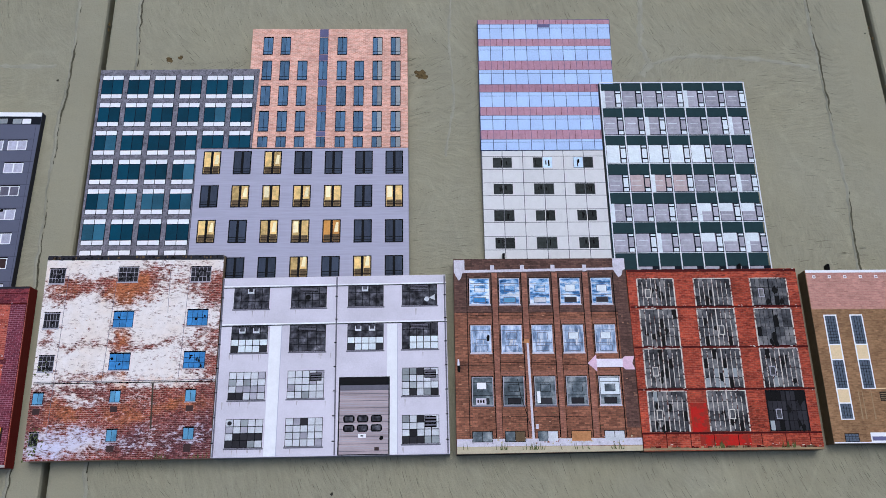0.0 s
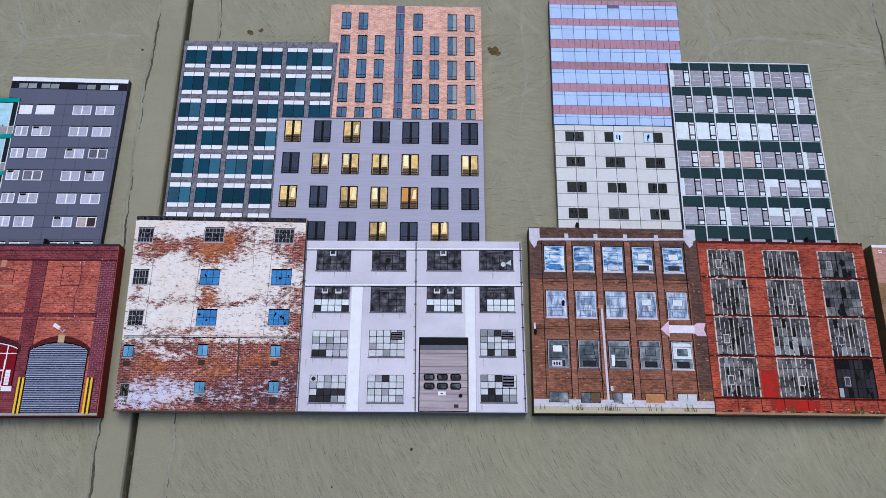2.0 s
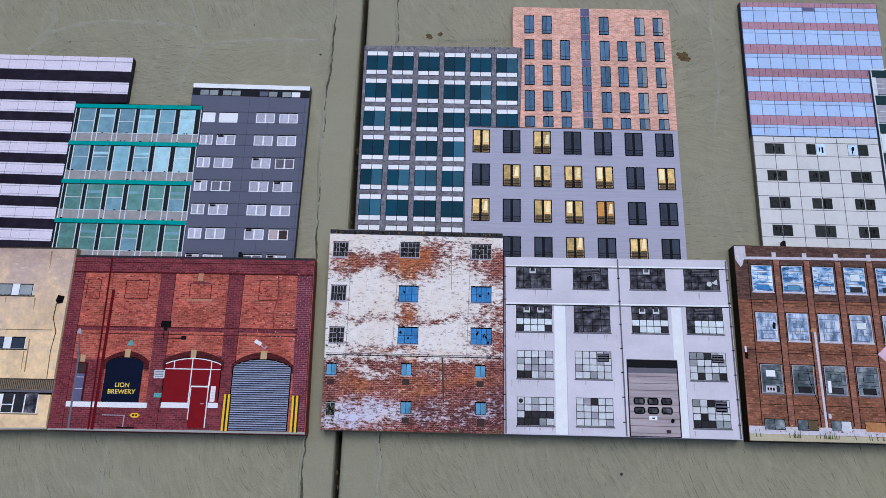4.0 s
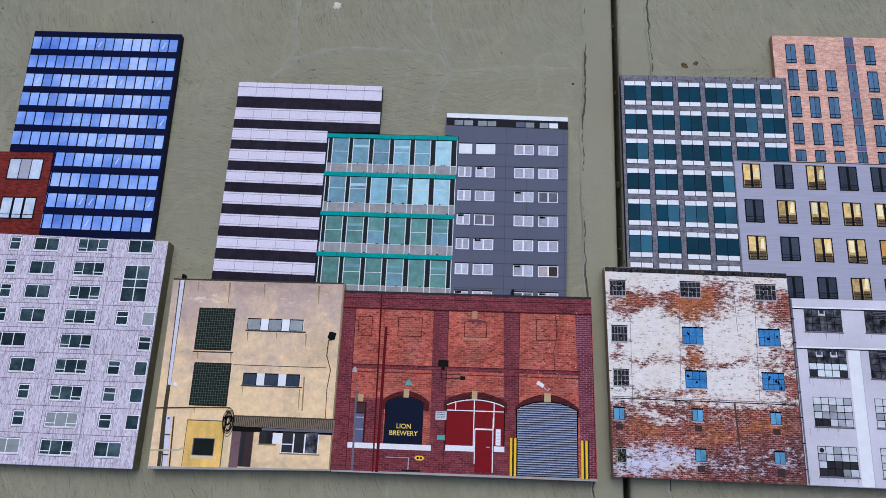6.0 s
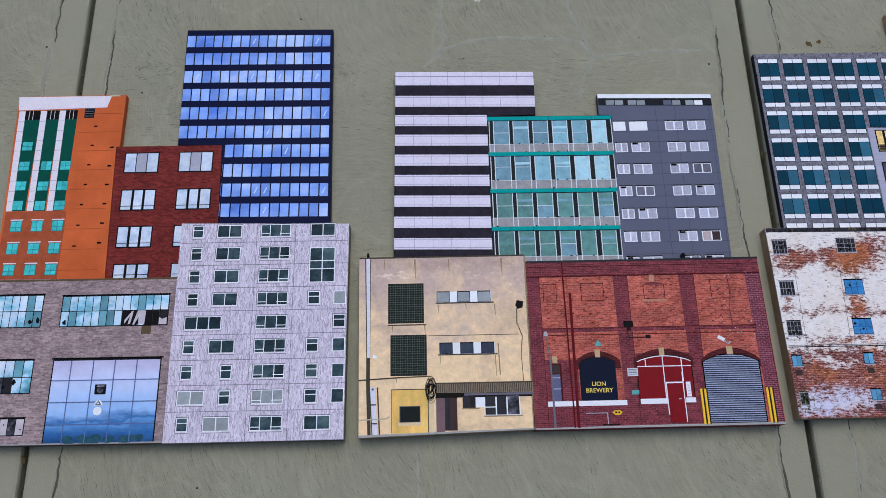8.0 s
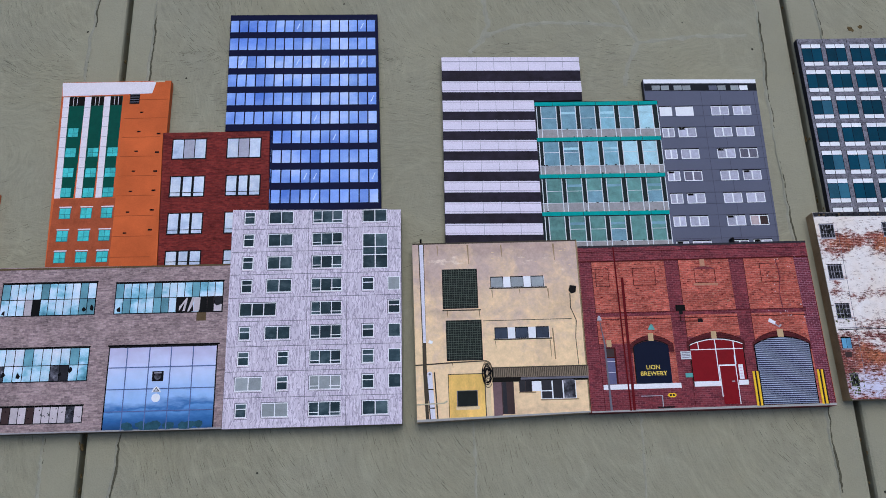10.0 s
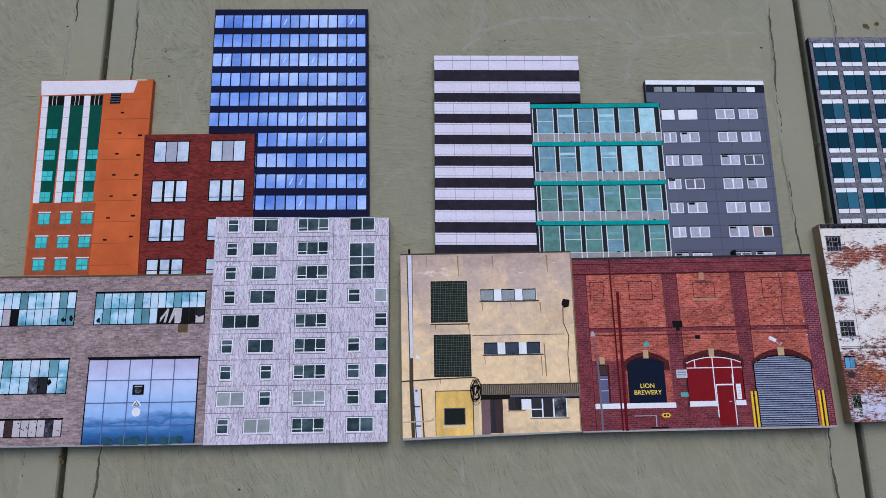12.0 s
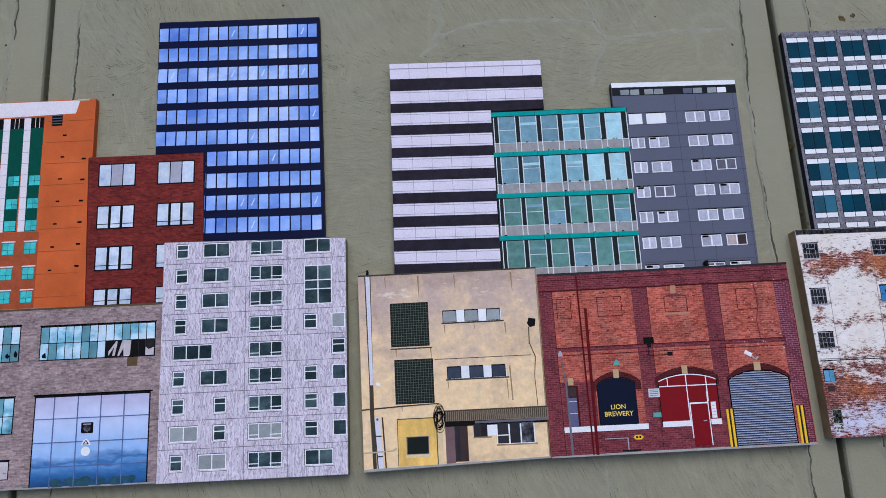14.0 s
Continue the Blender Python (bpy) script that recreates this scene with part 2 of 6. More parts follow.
def trowel_arcs(nt, vec, start, pitch, cy, seed):
    """Close concentric scratches, swept in arcs side by side, each pitch wide."""
    sep = nt.nodes.new("ShaderNodeSeparateXYZ")
    nt.links.new(vec, sep.inputs[0])
    cell = math_node(nt, "FLOOR", math_node(nt, "DIVIDE", math_node(nt, "SUBTRACT", sep.outputs[0], start), pitch))
    left = math_node(nt, "ADD", math_node(nt, "MULTIPLY", cell, pitch), start + 0.4)
    dx, dy = math_node(nt, "SUBTRACT", sep.outputs[0], left), math_node(nt, "SUBTRACT", sep.outputs[1], cy)
    r = math_node(nt, "SQRT", math_node(nt, "ADD", math_node(nt, "MULTIPLY", dx, dx), math_node(nt, "MULTIPLY", dy, dy)))
    a = math_node(nt, "ARCTAN2", dy, math_node(nt, "MULTIPLY", dx, -1.0))
    cmb = nt.nodes.new("ShaderNodeCombineXYZ")
    for k, v in enumerate((r, math_node(nt, "MULTIPLY", a, 0.05), math_node(nt, "MULTIPLY", cell, seed))):
        nt.links.new(v, cmb.inputs[k])
    return noise_node(nt, cmb.outputs[0], 130, 4, 0.7), sep.outputs[1]


def concrete(name, rgb, rough_finish):
    """Trowelled concrete; the rough finish carries shallow swirling tool marks."""
    m, nt, b, vec = nodes_of(name, 0.62)
    b.inputs["Specular IOR Level"].default_value = 0.25
    big = noise_node(nt, vec, 3.2, 5, 0.55)
    mid = noise_node(nt, vec, 28, 6, 0.6)
    fine = noise_node(nt, vec, 420, 3, 0.6)
    f = math_node(nt, "ADD", math_node(nt, "MULTIPLY", math_node(nt, "SUBTRACT", big, 0.5), 0.34), 1.0)
    f = math_node(nt, "ADD", f, math_node(nt, "MULTIPLY", math_node(nt, "SUBTRACT", mid, 0.5), 0.22 if rough_finish else 0.14))
    f = math_node(nt, "ADD", f, math_node(nt, "MULTIPLY", math_node(nt, "SUBTRACT", fine, 0.5), 0.28))
    hue = mix_node(nt, noise_node(nt, vec, 5.5, 4, 0.6), lin(rgb), lin((rgb[0] + 4, rgb[1] + 1, rgb[2] - 8)))
    if rough_finish:
        swirl = noise_node(nt, vec, 4.3, 2, 0.4)
        line = math_node(nt, "SUBTRACT", 1.0, math_node(nt, "MULTIPLY", math_node(nt, "ABSOLUTE", math_node(nt, "SUBTRACT", swirl, 0.5)), 70.0), True)
        f = math_node(nt, "ADD", f, math_node(nt, "MULTIPLY", line, 0.09))
        wv, wv2 = warped(nt, vec, 5, 0.16), warped(nt, vec, 9, 0.03)
        across = noise_node(nt, wv, 120, 4, 0.65, (0.3, 1.4, 1))
        down = noise_node(nt, wv, 120, 4, 0.65, (1.4, 0.3, 1))
        side = math_node(nt, "MULTIPLY", stretched(nt, noise_node(nt, vec, 2.6, 2, 0.5), 7.0), 1.0, True)
        hair = math_node(nt, "ADD", math_node(nt, "MULTIPLY", across, side), math_node(nt, "MULTIPLY", down, math_node(nt, "SUBTRACT", 1.0, side)))
        low, y = trowel_arcs(nt, wv2, -1.21, 0.28, 0.05, 3.7)
        high, y = trowel_arcs(nt, wv2, -1.143, 0.26, 0.9, 5.3)
        for arcs, where in ((low, math_node(nt, "MULTIPLY", math_node(nt, "SUBTRACT", 0.14, y), 12.0, True)), (high, math_node(nt, "MULTIPLY", math_node(nt, "SUBTRACT", y, 0.68), 12.0, True))):
            hair = math_node(nt, "ADD", math_node(nt, "MULTIPLY", arcs, where), math_node(nt, "MULTIPLY", hair, math_node(nt, "SUBTRACT", 1.0, where)))
        f = math_node(nt, "ADD", f, math_node(nt, "MULTIPLY", math_node(nt, "SUBTRACT", hair, 0.5), 0.55))
    nt.links.new(scaled(nt, hue, f), b.inputs["Base Color"])
    w = noise_node(nt, vec, 11, 3, 0.5)
    h = math_node(nt, "ADD", math_node(nt, "MULTIPLY", mid, 0.5), math_node(nt, "MULTIPLY", fine, 0.12))
    if rough_finish:
        h = math_node(nt, "ADD", h, math_node(nt, "MULTIPLY", w, 0.7))
        h = math_node(nt, "ADD", h, math_node(nt, "MULTIPLY", hair, 0.3))
    bumped(nt, b, h, 0.007, 0.9)
    return m


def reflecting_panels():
    """The print of a big door with a reflection put into its colour: pale lilac above, bluer and cloudy towards its
    foot, with level streaks like water.
    """
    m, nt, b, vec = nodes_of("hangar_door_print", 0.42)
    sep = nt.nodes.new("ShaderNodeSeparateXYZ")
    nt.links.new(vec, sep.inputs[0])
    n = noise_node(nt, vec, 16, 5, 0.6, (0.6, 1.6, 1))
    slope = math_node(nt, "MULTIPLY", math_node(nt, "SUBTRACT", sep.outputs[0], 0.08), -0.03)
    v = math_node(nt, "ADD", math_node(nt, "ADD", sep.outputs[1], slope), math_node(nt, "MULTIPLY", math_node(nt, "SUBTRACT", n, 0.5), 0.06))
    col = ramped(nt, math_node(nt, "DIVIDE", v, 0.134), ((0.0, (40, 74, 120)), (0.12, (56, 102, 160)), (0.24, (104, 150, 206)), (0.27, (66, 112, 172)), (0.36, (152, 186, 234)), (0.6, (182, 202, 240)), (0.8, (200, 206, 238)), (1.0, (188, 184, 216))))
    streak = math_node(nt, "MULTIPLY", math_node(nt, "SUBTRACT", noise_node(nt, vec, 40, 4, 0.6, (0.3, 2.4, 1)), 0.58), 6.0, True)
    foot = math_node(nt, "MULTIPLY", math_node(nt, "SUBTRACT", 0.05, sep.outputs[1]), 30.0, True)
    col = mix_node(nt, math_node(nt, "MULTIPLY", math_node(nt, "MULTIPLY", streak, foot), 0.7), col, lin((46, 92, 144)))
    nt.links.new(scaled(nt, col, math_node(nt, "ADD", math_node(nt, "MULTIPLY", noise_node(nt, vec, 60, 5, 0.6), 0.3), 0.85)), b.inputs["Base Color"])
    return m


C = {}


def palette(**rows):
    for key, v in rows.items():
        C[key] = ink(key, v[0], **(v[1] if len(v) > 1 else {}))


palette(
    white_print=((234, 235, 240), dict(var=0.05, fine=0.05, rnd=0.05)),
    black_print=((6, 6, 9),),
    charcoal_print=((15, 16, 21),),
    frame_grey=((104, 102, 114),),
    slate_marble=((114, 112, 122), dict(var=0.5, scale=130, fine=0.55)),
    teal_glass=((8, 58, 78), dict(rnd=0.3, var=0.2, scale=30)),
    teal_glass_pale=((50, 96, 118), dict(rnd=0.35, var=0.15, scale=40)),
    navy_frame=((8, 16, 30),),
    window_blue=((80, 110, 140), dict(rnd=0.25, var=0.3, scale=110, stretch=(2, 0.7, 1))),
    panel_purple=((98, 98, 132), dict(rnd=0.1)),
    lavender_cladding=((168, 167, 186), dict(var=0.1, scale=150, stretch=(0.1, 2.2, 1), fine=0.06)),
    dark_pane=((58, 66, 82), dict(rnd=0.25, var=0.2, scale=90, stretch=(2, 0.6, 1))),
    lit_pane=((222, 188, 122), dict(rnd=0.3, var=0.4, scale=110)),
    lit_pale=((250, 236, 190), dict(rnd=0.1)),
    lit_amber=((196, 140, 72), dict(rnd=0.2, var=0.2)),
    lit_low=((96, 80, 60), dict(rnd=0.3, var=0.3, scale=120)),
    whitewash=((207, 203, 215), dict(var=0.13, scale=14, fine=0.08)),
    whitewash_shade=((180, 180, 200), dict(var=0.06)),
    pane_pale=((202, 205, 212), dict(rnd=0.07, var=0.14, scale=60)),
    pane_sky=((196, 216, 236), dict(rnd=0.12, var=0.1)),
    pane_dark=((44, 43, 48), dict(rnd=0.3, var=0.2)),
    pane_blue=((66, 128, 186), dict(rnd=0.15, var=0.3, scale=140)),
    pane_steel=((96, 150, 186), dict(rnd=0.25, var=0.25)),
    door_steel=((172, 158, 162), dict(var=0.34, scale=26, stretch=(0.35, 3.2, 1))),
    pipe_grey=((168, 166, 178), dict(var=0.1)),
    pink_spandrel=((174, 132, 148), dict(rnd=0.14, var=0.16)),
    mirror_pane=((178, 202, 240), dict(rnd=0.06, var=0.06, scale=14)),
    door_seam=((92, 108, 156), dict(var=0.3)),
    seam_grey=((66, 78, 116),),
    panel_white=((211, 210, 211), dict(var=0.05, rnd=0.04, fine=0.05)),
    panel_seam=((92, 94, 100),),
    pane_black_green=((42, 46, 46), dict(rnd=0.35, var=0.5, scale=160)),
    spandrel_green=((29, 52, 57), dict(rnd=0.12, var=0.15)),
    mullion_white=((218, 222, 228), dict(var=0.05)),
    pane_lilac=((162, 160, 172), dict(rnd=0.16, var=0.22, scale=110)),
    pane_bright=((218, 226, 232), dict(rnd=0.06)),
    pane_rose=((180, 163, 164), dict(rnd=0.1, var=0.2)),
    stone_white=((202, 198, 210), dict(var=0.16, scale=120)),
    rusty_board=((186, 132, 88), dict(var=0.3, scale=90)),
    kerb_beige=((186, 176, 150), dict(var=0.1)),
    sash_white=((206, 200, 192), dict(var=0.2)),
    arrow_white=((228, 222, 234),),
    arrow_pink=((218, 186, 206),),
    pane_hole=((16, 16, 18),),
    dark_red_line=((70, 18, 18), dict(var=0.2)),
    beige_panel=((222, 198, 158), dict(var=0.06)),
    pane_mesh=((84, 94, 108), dict(var=0.25, scale=300)),
    orange_render=((196, 96, 50), dict(var=0.2, scale=16, fine=0.08)),
    orange_brick=((160, 80, 50), dict(var=0.2, scale=60, fine=0.15)),
    tree_print=((44, 78, 92), dict(var=0.4, scale=60)),
    orange_line=((150, 74, 40),),
    cornice_white=((226, 218, 226), dict(var=0.03)),
    strip_green=((14, 74, 62), dict(var=0.12)),
    aqua_pane=((84, 190, 190), dict(rnd=0.18, var=0.25, scale=110)),
    aqua_dark=((34, 110, 118), dict(rnd=0.2)),
    navy_cladding=((6, 13, 50), dict(var=0.15)),
    sky_streak=((206, 222, 250),),
    office_pane_dim=((168, 168, 184), dict(rnd=0.1, var=0.12)),
    old_glass_teal=((104, 150, 164), dict(rnd=0.25, var=0.3, scale=40)),
    board_pink=((190, 180, 186), dict(rnd=0.12, var=0.12)),
    pane_lace=((146, 152, 156), dict(rnd=0.2, var=0.15)),
    ribbon_white=((222, 214, 230), dict(var=0.05, scale=30)),
    ribbon_dark=((35, 30, 43), dict(var=0.5, scale=60)),
    ribbon_seam=((150, 146, 162),),
    teal_trim=((28, 152, 148), dict(var=0.15)),
    curtain_frame=((26, 36, 38),),
    green_pane=((98, 140, 136), dict(rnd=0.2, var=0.3, scale=80)),
    bright_pane=((134, 178, 194), dict(rnd=0.16, var=0.22, scale=80)),
    ledge_grey=((152, 150, 152), dict(var=0.2)),
    tower_grey=((93, 96, 114), dict(var=0.05, scale=14, fine=0.05)),
    tower_band=((24, 27, 35),),
    tower_seam=((70, 72, 90),),
    tower_dim=((108, 106, 122), dict(rnd=0.3, var=0.2)),
    dull_pane=((116, 152, 168), dict(rnd=0.14, var=0.25, scale=60)),
    pale_glass=((170, 208, 220), dict(rnd=0.1, var=0.18, scale=60)),
    tower_pane=((176, 176, 194), dict(rnd=0.2, var=0.2, scale=140)),
    vent_dark=((24, 30, 28), dict(var=0.2)),
    vent_grid=((78, 86, 78),),
    yellow_door=((230, 188, 104), dict(var=0.34, scale=24, stretch=(1.5, 0.6, 1))),
    tile_roof=((126, 112, 96), dict(var=0.45, scale=300, stretch=(3, 0.5, 1))),
    door_brown=((62, 48, 48),),
    pipe_white=((214, 212, 226), dict(var=0.05)),
    cable_dark=((70, 62, 52),),
    trim_red=((92, 14, 22), dict(var=0.16)),
    sign_navy=((8, 18, 42), dict(var=0.08)),
    sign_gold=((228, 202, 92), dict(var=0.05)),
    shutter_light=((122, 130, 154), dict(var=0.18, scale=26, stretch=(1.6, 0.4, 1))),
    shutter_glint=((190, 198, 220), dict(var=0.3, scale=60)),
    shutter_dark=((44, 50, 70),),
    door_red=((120, 16, 26), dict(var=0.1)),
    sill_white=((232, 230, 236), dict(var=0.04)),
    bollard_yellow=((236, 190, 44), dict(var=0.05)),
    bollard_black=((36, 32, 30),),
    lamp_teal=((96, 160, 156),),
    keystone_tan=((186, 158, 120), dict(var=0.15)),
    leaf_green=((84, 92, 52), dict(var=0.5, scale=300)),
    pavement_print=((160, 158, 156), dict(var=0.12)),
    side_black=((13, 11, 10), dict(var=0.3)),
    side_tan=((150, 128, 98), dict(var=0.25, scale=40)),
    side_red=((104, 26, 22), dict(var=0.15)),
    side_charcoal=((44, 44, 50), dict(var=0.2)),
    side_olive=((112, 106, 84), dict(var=0.2)),
    side_orange=((170, 84, 44), dict(var=0.15)),
    side_navy=((14, 18, 34), dict(var=0.2)),
    side_peach=((176, 130, 104), dict(var=0.2)),
    side_grey=((120, 120, 126), dict(var=0.2)),
    side_brown=((92, 76, 54), dict(var=0.2)),
)
C["pane_smoke"] = glass_print("sooty_glass", ((0.3, (26, 26, 32)), (0.5, (62, 62, 70)), (0.7, (100, 100, 110)), (0.9, (176, 174, 184))), 80, gain=1.5)
C["pane_reflect"] = glass_print("skylit_glass", ((0.2, (24, 48, 74)), (0.4, (70, 120, 176)), (0.5, (150, 188, 226)), (0.62, (216, 226, 238)), (0.8, (236, 238, 242))), 75, (0.6, 1.5, 1), gain=1.5)
C["pane_curtain"] = glass_print("sheeted_glass", ((0.25, (92, 112, 140)), (0.5, (152, 172, 202)), (0.7, (206, 216, 232))), 80, (1.7, 0.6, 1))
C["pane_murk"] = glass_print("murky_glass", ((0.25, (46, 54, 58)), (0.5, (92, 102, 110)), (0.75, (156, 162, 166))), 60, gain=1.3)
C["pane_soot"] = glass_print("smoked_glass", ((0.2, (30, 30, 33)), (0.5, (76, 77, 82)), (0.8, (124, 122, 122))), 50, rnd=0.2, loose=0.1)
C["flaked_white"] = flaked("flaked_white_paint", (84, 50, 44), (206, 198, 190), 200, 0.4)
C["sky_pane"] = glass_print("blue_tower_glass", ((0.25, (96, 132, 220)), (0.5, (146, 176, 240)), (0.75, (204, 218, 252))), 8, (1, 1.6, 1), 0.1, gain=1.2, loose=0.1)
C["old_glass"] = glass_print("old_factory_glass", ((0.2, (58, 108, 124)), (0.4, (130, 186, 208)), (0.52, (190, 218, 236)), (0.75, (222, 228, 242))), 13, (1, 1.3, 1), 0.08)
C["office_pane"] = glass_print("pale_office_glass", ((0.25, (160, 176, 204)), (0.5, (206, 216, 234)), (0.75, (236, 238, 244))), 40, gain=1.0)
C["pane_deep"] = glass_print("deep_green_glass", ((0.25, (22, 36, 44)), (0.5, (44, 62, 70)), (0.75, (84, 100, 106))), 34, (1, 1.5, 1), 0.25, gain=0.9, loose=0.1)
C["red_paint"] = flaked("flaked_red_paint", (140, 46, 36), (176, 34, 28), 70, 0.5)
C["brown_brick_light"] = bricks("brown_brick_light", (160, 108, 90), (122, 80, 66), (112, 84, 74), 0.0031, 0.45)
C["arch_brick"] = bricks("dark_arch_brick", (84, 30, 34), (62, 20, 26), (92, 46, 48), 0.003, 0.35)
C["stain_run"] = ink("stain_run", (176, 170, 176), var=0.3, scale=120)
C["wall_mauve"] = ink("wall_mauve", (116, 92, 96), var=0.2, scale=40)
C["peach_brick"] = bricks("peach_brick", (224, 176, 158), (200, 144, 126), (228, 196, 180), 0.0026, 0.3)
C["brown_brick"] = bricks("brown_brick", (152, 100, 78), (108, 70, 55), (102, 76, 62), 0.0031, 0.5)
C["brown_brick_dark"] = bricks("brown_brick_dark", (106, 78, 70), (76, 55, 50), (72, 56, 52), 0.0031, 0.45)
C["red_brick"] = bricks("red_painted_brick", (174, 74, 52), (122, 44, 34), (150, 92, 76), 0.0028, 0.62, scale=26)
C["ochre_brick"] = bricks("ochre_brick", (150, 116, 84), (122, 92, 66), (140, 112, 84), 0.0028, 0.34)
C["rose_brick"] = bricks("rose_brick", (190, 140, 128), (166, 120, 110), (184, 146, 134), 0.0028, 0.2)
C["maroon_brick"] = bricks("maroon_brick", (124, 46, 40), (90, 30, 30), (104, 48, 44), 0.003, 0.42)
C["grey_brick"] = bricks("grey_brick", (166, 144, 144), (124, 106, 110), (150, 136, 134), 0.0034, 0.5)
C["brewery_brick"] = bricks("brewery_brick", (190, 96, 80), (140, 62, 53), (170, 116, 104), 0.0032, 0.58)
C["purple_brick"] = bricks("purple_brick", (126, 54, 62), (90, 38, 48), (132, 80, 86), 0.0032, 0.5)
C["purple_brick_pale"] = bricks("purple_brick_pale", (120, 54, 68), (92, 40, 54), (160, 114, 128), 0.0032, 0.45)
C["flaking"] = flaking_wall()
C["cream"] = stained_render()
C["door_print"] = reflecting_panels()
C["raked_render"] = raked_render()
C["concrete_rough"] = concrete("trowelled_concrete", (141, 139, 122), True)
C["concrete_smooth"] = concrete("edged_concrete", (143, 141, 124), False)
C["joint_dirt"] = ink("joint_dirt", (62, 57, 48), var=0.4, scale=60, rough=0.9)
C["crack_dark"] = ink("crack_dark", (82, 80, 66), var=0.35, scale=80, rough=0.9)
C["gouge"] = ink("gouge", (112, 110, 94), var=0.3, scale=60, rough=0.9)
C["laitance"] = ink("laitance", (149, 147, 131), var=0.15, scale=40, rough=0.7)
C["rust_spot"] = ink("rust_spot", (92, 78, 52), var=0.5, scale=200, rough=0.9)
C["chalk_spot"] = ink("chalk_spot", (214, 212, 196), var=0.15, scale=200, rough=0.8)
C["grit"] = ink("grit", (62, 60, 52), var=0.3, rough=0.9)


# ---- building blocks and their printed inlays ----
MM = 0.001
INK = 0.22 * MM
PIECES = {
    "one": (-2.07, 0.003, -0.7),
    "two": (-1.301, 0.0, -0.6),
    "three": (-0.591, 0.004, -0.8),
    "four": (0.062, -0.004, -1.3),
    "five": (0.644, -0.008, -1.3),
}
LOW, HIGH = 13.0, 26.0
cache = {}
count = [0]


def mesh_from(name, verts, faces, mats, index=None):
    me = bpy.data.meshes.new(name)
    me.from_pydata(verts, [], faces)
    for m in mats:
        me.materials.append(C[m])
    if index:
        me.polygons.foreach_set("material_index", index)
    me.update()
    return me


def block(piece, name, poly, thick, face, side, label):
    """A flat building cut from board: poly is its outline in mm in its group, thick its thickness."""
    px, py, turn = PIECES[piece]
    x0, y0 = poly[0]
    n = len(poly)
    h = thick * MM
    bm = bmesh.new()
    low = [bm.verts.new(((x - x0) * MM, (y - y0) * MM, 0)) for x, y in poly]
    top = [bm.verts.new(((x - x0) * MM, (y - y0) * MM, h)) for x, y in poly]
    bm.faces.new(low[::-1]).material_index = 1
    lid = bm.faces.new(top)
    for k in range(n):
        bm.faces.new((low[k], low[(k + 1) % n], top[(k + 1) % n], top[k])).material_index = 1
    bmesh.ops.bevel(bm, geom=list(lid.edges), offset=0.5 * MM, segments=2, affect="EDGES", profile=0.6)
    me = bpy.data.meshes.new(name)
    me.materials.append(C[face])
    me.materials.append(C[side])
    bm.to_mesh(me)
    bm.free()
    ob = new(name, me)
    ob.matrix_world = pose(px, py, 0, 0, 0, turn) @ pose(x0 * MM, y0 * MM, 0)
    tagged(ob, label, "building cutout", "row of building cutouts")
    return dict(ob=ob, x=x0, y=y0, h=h)


def inlay(b, name, x, y, shapes, label="", under=None):
    """One printed part at (x, y) in mm: shapes are (x0, y0, x1, y1, material, level) or (points, material, level)."""
    key = (name, repr(shapes))
    if key not in cache:
        verts, faces, index, mats = [], [], [], []
        for s in shapes:
            if isinstance(s[0], (list, tuple)):
                pts, mat, lvl = s
            else:
                x0, y0, x1, y1, mat, lvl = s
                pts = ((x0, y0), (x1, y0), (x1, y1), (x0, y1))
            if mat not in mats:
                mats.append(mat)
            n, k = len(pts), len(verts)
            verts += [(px * MM, py * MM, 0) for px, py in pts] + [(px * MM, py * MM, lvl * INK) for px, py in pts]
            faces.append(tuple(range(k + n, k + 2 * n)))
            faces += [(k + i, k + (i + 1) % n, k + n + (i + 1) % n, k + n + i) for i in range(n)]
            index += [mats.index(mat)] * (n + 1)
        cache[key] = mesh_from(name, verts, faces, mats, index)
    ob = new(name, cache[key])
    count[0] += 1
    rise = 0.012 * INK * (count[0] % 29)
    if under is None:
        ob.parent, ob.location = b["ob"], ((x - b["x"]) * MM, (y - b["y"]) * MM, b["h"] + rise)
    else:
        ob.parent, ob.location = under, (x * MM, y * MM, rise)
    if label:
        ob["label"] = label
    return ob


def glazed(b, x0, y0, x1, y1, nx, ny, frame, pane, edge=1.0, bar=0.8, label="", name="window", xs=None, ys=None):
    """A printed window: a frame with nx by ny panes of its own; pane names the material of pane (i, j), from bottom left."""
    w, h = round(x1 - x0, 1), round(y1 - y0, 1)
    win = inlay(b, name, x0, y0, [(0, 0, w, h, frame, 1)], label)
    xs = xs or [k / nx for k in range(nx + 1)]
    ys = ys or [k / ny for k in range(ny + 1)]
    iw, ih = w - 2 * edge, h - 2 * edge
    for i in range(len(xs) - 1):
        for j in range(len(ys) - 1):
            m = pane(i, j) if callable(pane) else pane
            if m is None:
                continue
            ax, bx = edge + iw * xs[i] + (bar / 2 if i else 0), edge + iw * xs[i + 1] - (bar / 2 if i < len(xs) - 2 else 0)
            ay, by = edge + ih * ys[j] + (bar / 2 if j else 0), edge + ih * ys[j + 1] - (bar / 2 if j < len(ys) - 2 else 0)
            inlay(b, "pane", round(ax, 1), round(ay, 1), [(0, 0, round(bx - ax, 1), round(by - ay, 1), m, 2)], under=win)
    return win


def bar(b, name, x0, y0, x1, y1, mat, lvl=1, label=""):
    return inlay(b, name, x0, y0, [(0, 0, round(x1 - x0, 1), round(y1 - y0, 1), mat, lvl)], label)


